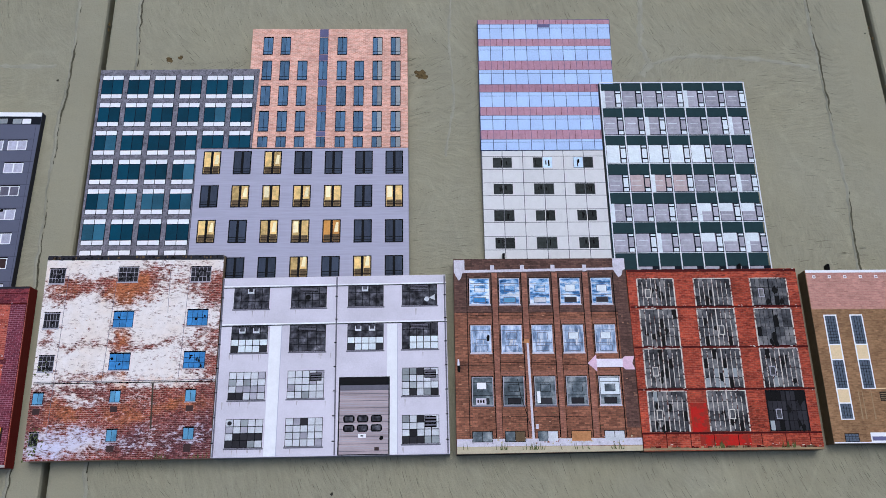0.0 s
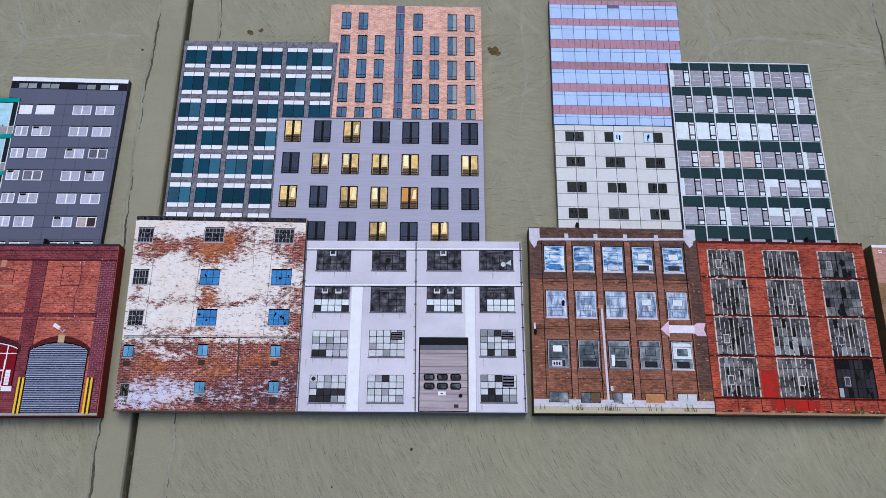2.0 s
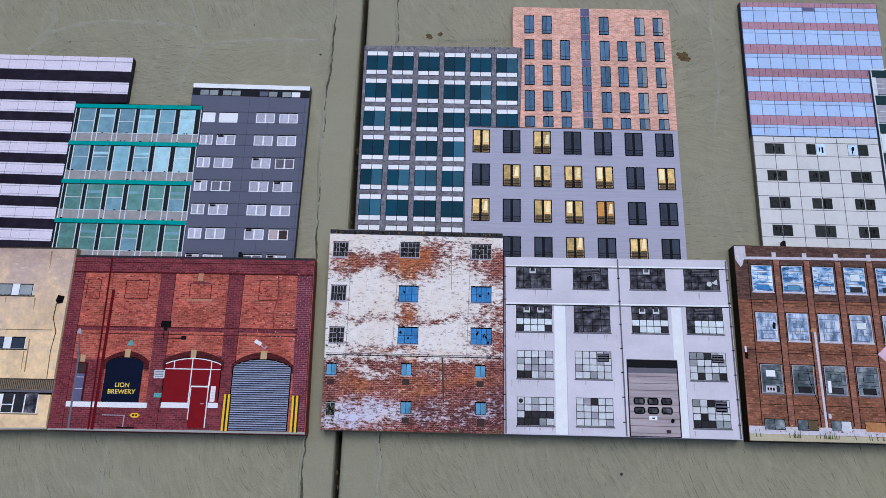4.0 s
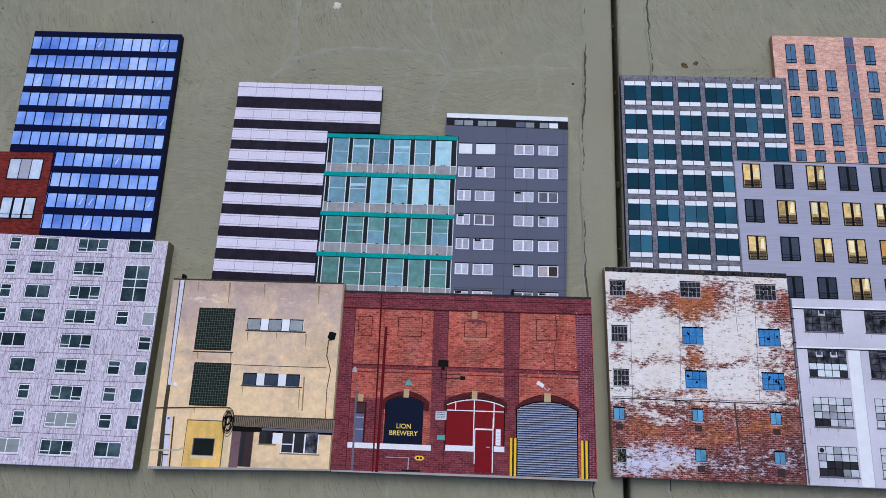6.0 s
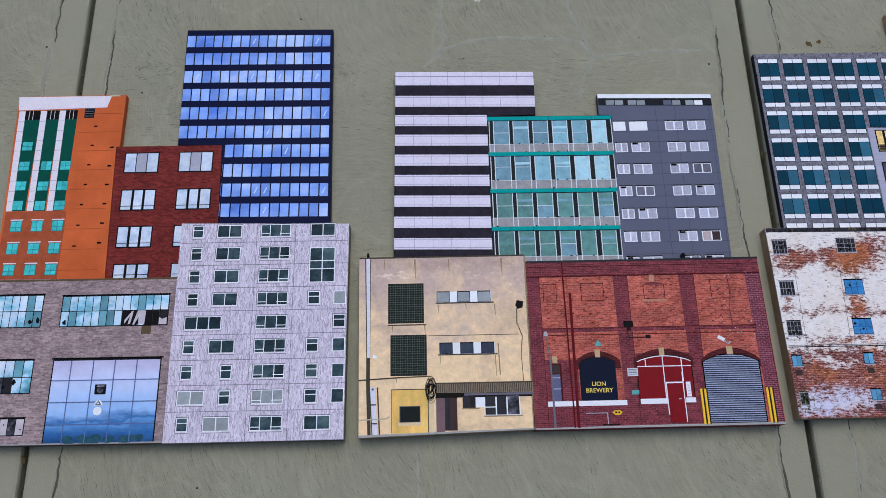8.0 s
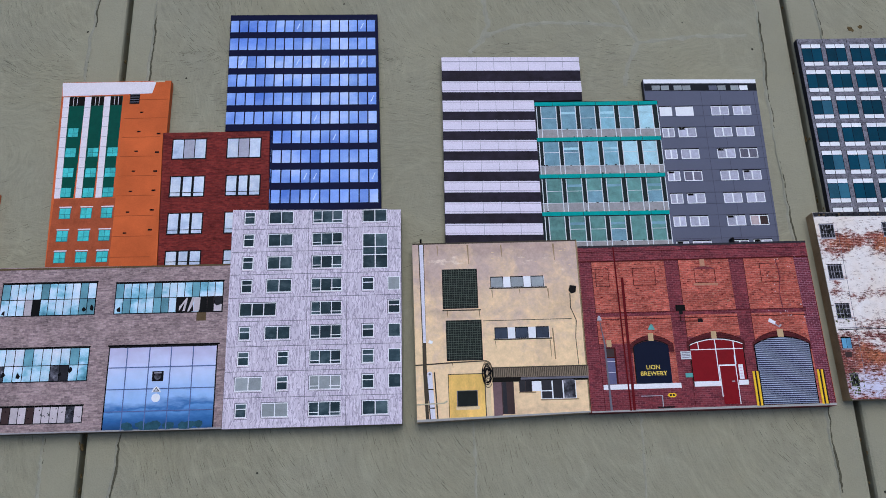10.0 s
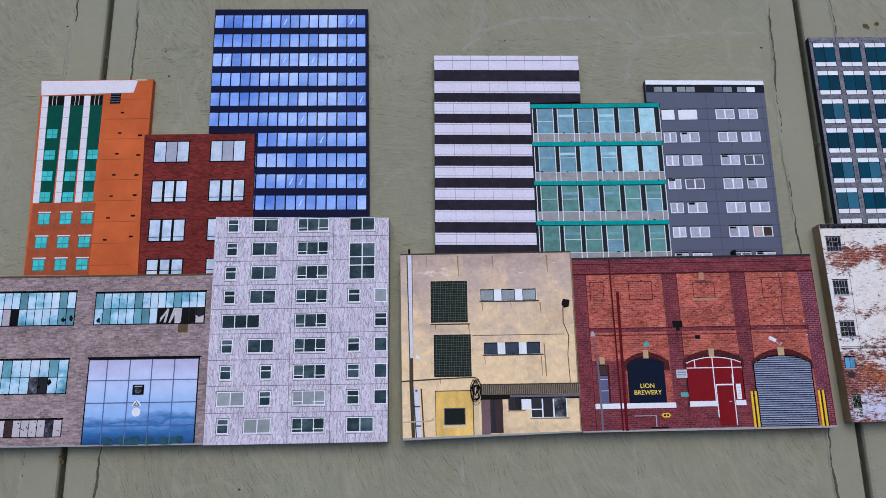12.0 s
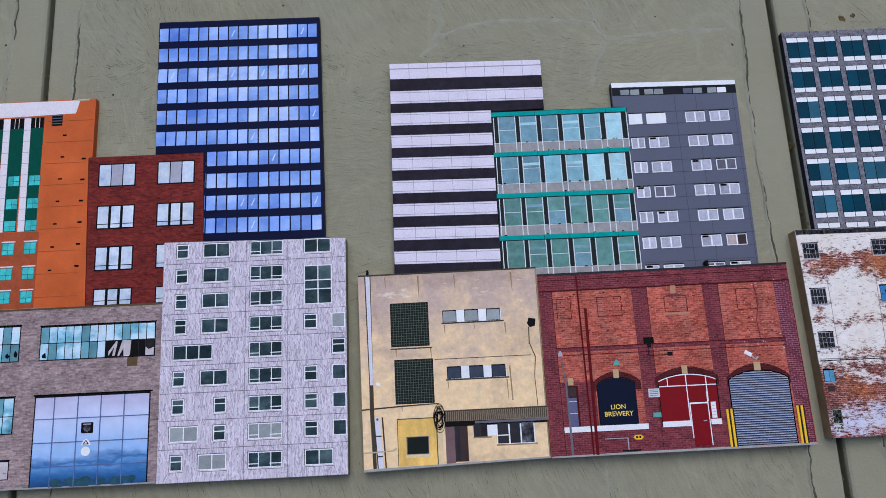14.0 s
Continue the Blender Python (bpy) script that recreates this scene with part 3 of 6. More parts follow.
def shape(b, name, pts, mat, lvl=1, label=""):
    x, y = pts[0]
    return inlay(b, name, x, y, [([(round(u - x, 2), round(v - y, 2)) for u, v in pts], mat, lvl)], label)


def arch(x0, y0, x1, spring, rise, n=10):
    """The outline of an opening with a shallow arched head."""
    pts = [(x0, y0), (x1, y0)]
    for k in range(n + 1):
        u = 1 - k / n
        pts.append((x0 + (x1 - x0) * u, spring + rise * math.sin(math.pi * u) ** 0.8 if 0 < u < 1 else spring))
    return pts


def ring(cx, cy, r, n=14):
    return [(cx + r * math.cos(2 * math.pi * k / n), cy + r * math.sin(2 * math.pi * k / n)) for k in range(n)]


def chimney(b, x, y0, y1, w=2.2):
    me = cache.get(("stub", y1 - y0, w, b["h"]))
    if me is None:
        bm = bmesh.new()
        bmesh.ops.create_cube(bm, size=1.0, matrix=Matrix.LocRotScale((0, (y1 - y0) * MM / 2, -b["h"] / 4), None, (w * MM, (y1 - y0) * MM, b["h"] / 2)))
        bmesh.ops.bevel(bm, geom=bm.edges[:], offset=0.3 * MM, segments=1, affect="EDGES")
        me = bpy.data.meshes.new("roof_stub")
        me.materials.append(C["black_print"])
        bm.to_mesh(me)
        bm.free()
        cache[("stub", y1 - y0, w, b["h"])] = me
    ob = new("roof_stub", me)
    ob.parent, ob.location = b["ob"], ((x - b["x"]) * MM, (y0 - b["y"]) * MM, b["h"])
    ob["label"] = "small black roof vent"
    return ob


rng = random.Random(7)


# ---- pavement ----
JOINTS = (-8.2, -6.9, -5.65, -4.4, -3.12, -1.8445, -0.567, 0.863, 2.33, 3.6, 4.9, 6.2)
ROWS_Y = (-5.7, -3.2, -0.75, 1.75, 4.2, 6.7)
GAP = 0.0095
SKEW = 0.012
DEPTH = 0.09

plain = bpy.data.meshes.new("ground")
plain.from_pydata([(-900, -900, -DEPTH), (900, -900, -DEPTH), (900, 900, -DEPTH), (-900, 900, -DEPTH)], [], [(0, 1, 2, 3)])
plain.materials.append(C["joint_dirt"])
tagged(new("ground", plain), "dark earth under the concrete slabs, reaching far off", "ground", kind="structure")

pavement = tagged(new("pavement"), "olive-grey trowelled concrete slabs with dark open joints", "pavement", kind="structure")


def slab(x0, x1, y0, y1):
    """One slab with rounded arrises, a smooth tooled margin along its joints and a rough trowelled middle."""
    g = GAP / 2
    x0, x1, y0, y1 = x0 + g, x1 - g, y0 + g, y1 - g
    r = 0.006
    prof = [(0, -DEPTH), (0, -r), (r * 0.3, -r * 0.3), (r, 0), (0.056, 0)]
    rings = [[(x0 + d, y0 + d, z), (x1 - d, y0 + d, z), (x1 - d, y1 - d, z), (x0 + d, y1 - d, z)] for d, z in prof]
    verts = [(x + SKEW * y, y, z) for q in rings for x, y, z in q]
    faces, index = [], []
    for k in range(len(rings) - 1):
        for i in range(4):
            a, b2 = 4 * k + i, 4 * k + (i + 1) % 4
            faces.append((a, b2, b2 + 4, a + 4))
            index.append(1)
    faces.append(tuple(range(4 * len(rings) - 4, 4 * len(rings))))
    index.append(0)
    me = mesh_from("slab", verts, faces, ("concrete_rough", "concrete_smooth"), index)
    ob = new("slab", me)
    ob.parent = pavement
    return ob


slabs = {}
for i in range(len(JOINTS) - 1):
    for j in range(len(ROWS_Y) - 1):
        slabs[i, j] = slab(JOINTS[i], JOINTS[i + 1], ROWS_Y[j], ROWS_Y[j + 1])
floor_top = 0.0


def ridge(x, y0, y1, seed, parent, lean=0.0):
    """The ragged ridge that the edging tool left: a raised lip with a dark broken crack beside it."""
    r = random.Random(seed)
    n = int((y1 - y0) / 0.006)
    lip, crack = [], []
    wander = 0.0
    for k in range(n + 1):
        y = y0 + (y1 - y0) * k / n
        wander += r.uniform(-0.0016, 0.0016) - 0.06 * wander
        cx = x + wander + lean * (y - 0.4) + 0.003 * math.sin(y * 9 + seed)
        w = 0.0024 + 0.0012 * math.sin(y * 23 + seed) + r.uniform(0, 0.0012)
        lip.append((cx, y, w, 0.0012 + 0.001 * abs(math.sin(y * 14 + seed * 2))))
        crack.append((cx + 0.003, y, max(0.0, 0.0007 + 0.0009 * math.sin(y * 17 + 3 * seed) + 0.0005 * math.sin(y * 61 + seed) + r.uniform(-0.0004, 0.0007))))
    verts, faces = [], []
    for cx, y, w, h in lip:
        verts += [(cx - w, y, 0.0002), (cx - w * 0.2, y, h), (cx + w * 0.6, y, 0.0002)]
    for k in range(n):
        a = 3 * k
        faces += [(a, a + 1, a + 4, a + 3), (a + 1, a + 2, a + 5, a + 4)]
    ob = new("edging_ridge", mesh_from("edging_ridge", verts, faces, ("laitance",)))
    ob.parent = parent
    verts, faces = [], []
    for cx, y, w in crack:
        verts += [(cx - w, y, 0.0005), (cx + w, y, 0.0005)]
    for k in range(n):
        if crack[k][2] > 0.0004:
            faces.append((2 * k, 2 * k + 1, 2 * k + 3, 2 * k + 2))
    ob = new("crack", mesh_from("crack", verts, faces, ("crack_dark",)))
    ob.parent = parent


ridge(-0.624, -0.7, 1.7, 1, slabs[5, 2], 0.004)
ridge(-0.504, -0.7, 1.7, 2, slabs[6, 2], 0.014)
ridge(0.752, -0.7, 1.7, 3, slabs[6, 2], 0.008)
ridge(-1.903, -0.7, 1.7, 4, slabs[4, 2], 0.016)
ridge(-1.787, -0.7, 1.7, 5, slabs[5, 2], 0.006)
ridge(0.99, -0.7, 1.7, 6, slabs[7, 2], 0.012)


def trail(points, seed, parent, width=0.006):
    """A pale low line of cement that the edge of the trowel left between two sweeps."""
    r = random.Random(seed)
    verts, faces = [], []
    for (xa, ya), (xb, yb) in zip(points, points[1:]):
        n = max(3, int(math.hypot(xb - xa, yb - ya) / 0.008))
        d = Vector((xb - xa, yb - ya)).normalized()
        for k in range(n):
            u = k / n
            w = width * (0.5 + abs(noise.noise(Vector((xa + u * 3, ya, seed)))) * 1.4) * r.uniform(0.6, 1.1)
            x, y = xa + (xb - xa) * u + r.gauss(0, 0.0007), ya + (yb - ya) * u + r.gauss(0, 0.0007)
            verts += [(x - d.y * w, y + d.x * w, 0.0001), (x, y, 0.0005), (x + d.y * w, y - d.x * w, 0.0001)]
    for k in range(len(verts) // 3 - 1):
        a = 3 * k
        faces += [(a, a + 3, a + 4, a + 1), (a + 1, a + 4, a + 5, a + 2)]
    ob = new("trowel_line", mesh_from("trowel_line", verts, faces, ("laitance",)))
    ob.parent = parent


trail([(-1.18, 0.69), (-1.143, 0.728), (-1.09, 0.746), (-1.031, 0.752), (-0.95, 0.748), (-0.876, 0.738), (-0.854, 0.701), (-0.8, 0.707), (-0.734, 0.711), (-0.632, 0.709)], 1, slabs[5, 2])
trail([(-1.14, 0.95), (-1.141, 0.889), (-1.146, 0.803), (-1.141, 0.749), (-1.165, 0.703)], 2, slabs[5, 2])
trail([(-0.893, 0.95), (-0.895, 0.88), (-0.895, 0.807), (-0.875, 0.759), (-0.854, 0.701), (-0.882, 0.645), (-0.89, 0.6)], 3, slabs[5, 2])
trail([(-1.209, 0.0), (-1.208, -0.06), (-1.21, -0.2)], 4, slabs[5, 2], 0.003)
trail([(-0.93, 0.0), (-0.933, -0.05), (-0.94, -0.2)], 5, slabs[5, 2], 0.003)
trail([(0.444, 0.9), (0.442, 0.826), (0.43, 0.726), (0.444, 0.684), (0.42, 0.654)], 6, slabs[6, 2])
trail([(0.444, 0.684), (0.49, 0.697), (0.53, 0.7), (0.644, 0.69), (0.746, 0.67)], 7, slabs[6, 2])
trail([(0.09, 0.9), (0.075, 0.75), (0.082, 0.62), (0.06, 0.5)], 8, slabs[6, 2], 0.003)


def sweep(x, y, seed):
    """The way of the trowel at a place: arcs side by side below and above the row of cutouts, level strokes between."""
    wob = 0.5 * noise.noise(Vector((x * 6, y * 6, seed)))
    if y < 0.1:
        left, cy = math.floor((x + 1.21) / 0.28) * 0.28 - 1.21, 0.05
    elif y > 0.71:
        left, cy = math.floor((x + 1.143) / 0.26) * 0.26 - 1.143, 0.9
    else:
        return 0.1 + 1.2 * noise.noise(Vector((x * 2.3, y * 2.3, seed))) + wob
    return math.atan2(y - cy, x - left - 0.4) + math.pi / 2 + 0.5 * wob


def tool_marks(name, parent, x0, x1, seed, mat, count, width, z):
    """Hair-like gouges that the trowel left; they follow its slow sweeps and thin out between them."""
    r = random.Random(seed)
    verts, faces = [], []
    for _ in range(count):
        x, y = r.uniform(x0 + 0.08, x1 - 0.08), r.choice((r.uniform(-0.3, 0.02), r.uniform(0.25, 0.71), r.uniform(0.68, 1.0)))
        if noise.noise(Vector((x * 5.1, y * 5.1, seed + 9))) + r.uniform(-0.4, 0.4) < 0.02:
            continue
        n, k, step = 5, len(verts), r.uniform(0.005, 0.024) / 5
        w = width * r.uniform(0.25, 1.0) ** 1.6
        for t in range(n + 1):
            a = sweep(x, y, seed)
            q = w * (0.12 + math.sin(math.pi * t / n))
            verts += [(x + math.sin(a) * q, y - math.cos(a) * q, z), (x - math.sin(a) * q, y + math.cos(a) * q, z)]
            x, y = x + step * math.cos(a), y + step * math.sin(a)
        if x0 + 0.075 < x < x1 - 0.075:
            faces += [(k + 2 * t, k + 2 * t + 1, k + 2 * t + 3, k + 2 * t + 2) for t in range(n)]
    ob = new(name, mesh_from(name, verts, faces, (mat,)))
    ob.parent = parent
    ob["kind"] = "stuff"


for n, key in enumerate(((4, 2), (5, 2), (6, 2), (7, 2))):
    x0, x1 = JOINTS[key[0]], JOINTS[key[0] + 1]
    tool_marks("trowel_gouges", slabs[key], x0, x1, 20 + n, "gouge", 11000, 0.00042, 0.0003)


def blot(name, x, y, r, mat, label, seed, height=0.001):
    """A small uneven spot on the concrete."""
    q = random.Random(seed)
    verts, faces = [(0, 0, height)], []
    n = 18
    for k in range(n):
        a, s = 2 * math.pi * k / n, r * q.uniform(0.6, 1.1)
        verts += [(s * 0.6 * math.cos(a), s * 0.6 * math.sin(a), height * 0.8), (s * math.cos(a), s * math.sin(a), 0.0002)]
    for k in range(n):
        a, b2 = 1 + 2 * k, 1 + 2 * ((k + 1) % n)
        faces += [(0, a, b2), (a, a + 1, b2 + 1, b2)]
    ob = new(name, mesh_from(name, verts, faces, (mat,)))
    ob.location = (x, y, floor_top)
    return tagged(ob, label, name.replace("_", " "))


blot("chalky_spot", -1.071, 0.842, 0.009, "chalk_spot", "small chalky white spot on the concrete", 1, 0.002)
for k, (x, y, r) in enumerate(((0.023, 0.675, 0.011), (-0.437, 0.717, 0.007), (-0.417, 0.721, 0.005), (0.03, 0.669, 0.006), (0.014, 0.679, 0.005))):
    blot("rust_stain", x, y, r, "rust_spot", "small brown lichen stain on the concrete", 3 + k, 0.0004)
for k in range(40):
    blot("grit_speck", rng.uniform(-2.2, 1.0), rng.choice((rng.uniform(0.62, 0.95), rng.uniform(-0.2, -0.02), rng.uniform(-0.2, 0.95))), rng.uniform(0.0012, 0.003), "grit", "dark speck of grit lying on the concrete", 50 + k, 0.0012)


def joint_litter():
    """Dry crumbs and chips caught along the joints."""
    r = random.Random(77)
    verts, faces = [], []
    for _ in range(260):
        jx = r.choice((-1.8445, -0.567, 0.863, 0.863))
        y = r.uniform(-0.5, 1.3)
        x, z = jx + SKEW * y + r.gauss(0, 0.004), r.uniform(-0.02, -0.004)
        q, k = r.uniform(0.0015, 0.0045), len(verts)
        for c in range(5):
            a = c * 1.257 + r.uniform(-0.4, 0.4)
            verts.append((x + q * math.cos(a) * r.uniform(0.5, 1), y + 1.6 * q * math.sin(a), z + r.uniform(0, 0.002)))
        verts.append((x, y, z + q))
        faces += [(k + c, k + (c + 1) % 5, k + 5) for c in range(5)]
    ob = new("joint_litter", mesh_from("joint_litter", verts, faces, ("rust_spot",)))
    ob.parent = pavement
    ob["kind"] = "stuff"


joint_litter()

# ---- group one ----
b = block("one", "office_tower_cutout", [(134, 282), (326, 280), (316, 536), (323, 536), (323, 643), (123, 643)], LOW, "orange_render", "side_orange", "flat cutout of an orange tower with green glazed strips")
shape(b, "cornice", [(123, 642), (126, 614), (290, 617), (296, 641)], "cornice_white", 2, "white overhanging cornice")
bar(b, "cornice_cap", 292, 640, 312, 643, "kerb_beige", 2)
for k, (x, t) in enumerate(((128, 6), (168, 3), (203, 3.5))):
    bar(b, "green_strip", x + 7, 412, (168.5, 204, 237)[k], 613, "strip_green", 1, "green glazed strip")
    bar(b, "dark_louvre", x + 9, 594, (168, 203.5, 236)[k], 612, "side_black", 1.5)
    for q in (7, 14):
        bar(b, "louvre_bar", x + 12 + q, 594, x + 12.8 + q, 612, "cornice_white", 3)
    shape(b, "white_column", [(x + t + 0.5, 412), (x + t + 11.5, 412), (x + 11.5, 612), (x, 612)], "cornice_white", 2, "white rounded column")
    for q in range(9):
        y = 430 + 20 * q
        bar(b, "column_joint", x + t * (1 - q / 9), y, x + t * (1 - q / 9) + 11, y + 0.8, "pipe_grey", 3)
    for y in ((414, 452, 491, 531) if k == 0 else (413, 451, 491)):
        glazed(b, x + 16, y, x + 35, y + 18, 2, 2, "aqua_dark", lambda i, j: "aqua_pane", 0.5, 0.7, xs=[0, 0.5, 1], ys=[0, 0.45, 1])
bar(b, "brick_base", 135, 283, 243, 411, "orange_brick", 0.6, "reddish brick base")
for y in (292, 331, 373):
    for x in (147, 184, 220):
        glazed(b, x, y, x + 20, y + 20, 2, 2, "aqua_dark", lambda i, j: "aqua_pane", 0.8, 0.8, ys=[0, 0.4, 1])
        bar(b, "lintel", x - 1, y + 21, x + 21, y + 23, "cornice_white", 2)
for y in range(300, 640, 38):
    bar(b, "render_joint", 243, y, 312 if y < 530 else 321, y + 0.7, "orange_line", 1)
for k in range(7):
    bar(b, "wall_fixing", 259 - 1.5 * k + 12, 577 - 39 * k, 265 - 1.5 * k + 12, 579.5 - 39 * k, "black_print", 2)
    if k:
        bar(b, "wall_fixing", 305, 570 - 37 * k, 312, 573 - 37 * k, "black_print", 2)
lv = bar(b, "roof_louvre", 250, 596, 268, 619, "charcoal_print", 1, "dark metal louvre box")
for k in range(4):
    inlay(b, "louvre_slat", 1, 3 + 5 * k, [(0, 0, 16, 1.4, "frame_grey", 2)], under=lv)

b = block("one", "brick_office_cutout", [(327, 280), (455, 280), (455, 377), (514, 377), (510, 535), (317, 536)], LOW, "maroon_brick", "maroon_brick", "flat cutout of a dark red brick office block")
for r, (y0, y1) in enumerate(((281, 310), (339, 380), (409, 450), (482, 523))):
    for c, x in enumerate((338 - r, 438 - 1.5 * r)):
        x1 = min(x + 63, 454.5) if (c and r < 2) else x + 63
        glazed(b, x, y0, x1, y1, 3 if x1 - x > 40 else 1, 1, "charcoal_print", lambda i, j: "office_pane_dim" if i == 1 and r == 3 else "office_pane", 2.2, 4.5 if r < 3 else 1.6)
        if r < 3:
            bar(b, "balcony_rail", x + 1, y0 + 8, x1 - 1, y0 + 9.2, "charcoal_print", 3)

b = block("one", "blue_tower_cutout", [(515, 378), (713, 376), (707, 778), (426, 782), (429, 536.5), (511, 535.5)], LOW, "navy_cladding", "side_navy", "flat cutout of a tall dark blue glass tower")
for r in range(10):
    y = 744 - 38.75 * r
    lo, hi = 428 + 0.2 * r, 704.5 + 0.6 * r
    step = (hi - lo) / 16
    for c in range(16):
        x = lo + step * c
        if r >= 6 and x < 503:
            if x + step - 2.4 > 513:
                bar(b, "pane", 514, y, x + step - 2.4, y + 25, "sky_pane")
            continue
        if r >= 6 and x < 514:
            bar(b, "pane", 514.5, y, x + step - 2.2, y + 25 - 0.2 * c, "sky_pane")
            continue
        p = inlay(b, "pane", round(x, 1), round(y - 0.25 * c, 1), [(0, 0, 15.1, 25, "sky_pane", 1)])
        if rng.random() < 0.1:
            inlay(b, "glint", 4, 6, [([(0, 0), (2.2, 0), (7, 12), (5.5, 12)], "sky_streak", 2)], under=p)

b = block("one", "factory_cutout", [(-62, 5), (456, 4), (456, 279), (-62, 283)], HIGH, "grey_brick", "side_brown", "flat cutout of a grey brick factory with broken windows")
bar(b, "roof_edge", -62, 277, 456, 280, "side_brown", 2)


def ribbon(x0, x1, y0, y1, n, cut, lower):
    w = glazed(b, x0, y0, x1, y1, n, 2, "charcoal_print", lambda i, j: lower[i % len(lower)] if j == 0 else ("old_glass_teal" if (i * 7 + int(x0)) % 5 == 0 else "old_glass"), 1.6, 1.3, "long steel window with broken panes", ys=[0, cut, 1])
    return w


G = "old_glass"
ribbon(75, 234, 196, 253, 12, 0.5, [G, G, G, "board_pink", "pane_hole", G, G, G, G, G, "old_glass_teal", "old_glass_teal"])
ribbon(-40, 62, 196, 253, 8, 0.5, [G])
ribbon(265, 447, 196, 250, 14, 0.5, [G, "old_glass_teal", G, G, G, "old_glass_teal", "old_glass_teal", G, "pane_hole", "pane_hole", "pane_sky", "pane_hole", "door_brown", "pane_dark"])
ribbon(50, 233, 86, 142, 12, 0.48, [G, G, "pane_smoke", G, G, G, G, G, "pane_smoke", "pane_dark", G, G])
glazed(b, 50, 19, 232, 47, 14, 1, "charcoal_print", lambda i, j: ("door_brown" if i in (4, 7) else "pane_smoke" if i == 12 else "board_pink"), 1.4, 1.2, "boarded window strip")
for k in range(30):
    x, y = rng.uniform(60, 228), rng.uniform(23, 43)
    shape(b, "board_hole", [(x + rng.uniform(0.6, 1.6) * math.cos(a), y + rng.uniform(0.6, 1.8) * math.sin(a)) for a in (0.2, 1.3, 2.5, 3.6, 5.1)], "pane_hole", 3)
for x, y in ((82, 203), (216, 206), (228, 208), (274, 204), (96, 98), (120, 96), (188, 98), (204, 104), (378, 210), (392, 206), (408, 206), (425, 202)):
    shape(b, "broken_hole", [(x + rng.uniform(1.5, 4.5) * math.cos(a), y + rng.uniform(2, 8) * math.sin(a)) for a in (0.1, 0.9, 1.8, 2.9, 3.7, 4.6, 5.5)], "pane_hole", 3)
bar(b, "wall_patch", 404, 182, 420, 196, "side_brown", 1)
for pts in ([(374, 199), (386, 218), (386, 222), (374, 206)], [(380, 199), (384, 199), (388, 221), (385, 222)], [(388, 198), (391, 198), (397, 210), (399, 222), (395, 222)], [(432, 198), (445, 198), (445, 210), (437, 207), (432, 211)], [(398, 199), (408, 199), (409, 222), (399, 222)]):
    shape(b, "glass_shard", pts, "board_pink", 3.5)
for x0, x1 in ((372, 386), (387, 398), (410, 421), (421, 432)):
    shape(b, "broken_gap", [(x0, 198), (x1, 198), (x1 - rng.uniform(0, 3), 222), (x0 + rng.uniform(0, 3), 222)], "pane_hole", 3.2)
bar(b, "dark_lintel", 262, 141.5, 446, 144, "black_print", 2)
for x0, x1, y in ((74, 235, 253), (264, 448, 250), (49, 234, 142), (49, 233, 47)):
    bar(b, "window_head", x0, y, x1, y + 1.8, "black_print", 3)
bar(b, "door_recess", 264, 4.3, 443, 141.5, "charcoal_print", 1)
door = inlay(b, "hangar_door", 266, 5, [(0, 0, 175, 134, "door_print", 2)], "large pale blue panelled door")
for x in (29, 65.5, 101, 137):
    inlay(b, "door_seam", x - 0.6, 0, [(0, 0, 1.5, 134, "door_seam", 5)], under=door)
for y in (29.5, 65, 100.5):
    inlay(b, "door_seam", 0, y, [(0, 0, 175, 1.5, "door_seam", 5)], under=door)
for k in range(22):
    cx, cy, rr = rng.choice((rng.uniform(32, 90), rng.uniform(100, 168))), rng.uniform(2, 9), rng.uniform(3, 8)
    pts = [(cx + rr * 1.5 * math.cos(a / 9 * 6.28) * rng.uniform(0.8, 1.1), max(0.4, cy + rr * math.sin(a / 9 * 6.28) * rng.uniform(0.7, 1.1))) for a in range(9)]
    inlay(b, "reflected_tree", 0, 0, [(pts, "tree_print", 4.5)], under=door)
inlay(b, "round_badge_sign", 73, 78, [(0, 0, 18, 16, "charcoal_print", 6), (ring(9, 7.5, 5.5), "pane_smoke", 7), (3, 12.5, 15, 14, "pipe_grey", 7)], under=door)
inlay(b, "warning_sign", 74, 60, [([(0, 0), (15, 0), (12, 6.5), (7.5, 9.5), (3, 6.5)], "white_print", 6), ([(2.5, 1.2), (12.5, 1.2), (7.5, 8)], "charcoal_print", 7), ([(5, 2.4), (10, 2.4), (7.5, 6)], "white_print", 8)], under=door)
inlay(b, "round_notice", 74, 44, [(ring(7.5, 7, 7), "white_print", 6)], under=door)
bar(b, "ground_edge", -62, 4.2, 456, 6.5, "ledge_grey", 2)

b = block("one", "apartment_cutout", [(456.5, 3), (746, 4), (748, 372), (455, 378)], HIGH, "raked_render", "side_olive", "flat cutout of a pale rough-rendered apartment block")
ROWS9 = [350, 309, 268, 227.5, 187, 146.5, 104, 62.5, 20]
for k, y in enumerate(ROWS9):
    if k:
        bar(b, "panel_joint", 457, y + 31.5, 746, y + 32.3, "frame_grey", 1)
for x in (587.5, 654.5):
    bar(b, "panel_joint", x, 4, x + 0.7, 373, "frame_grey", 1)


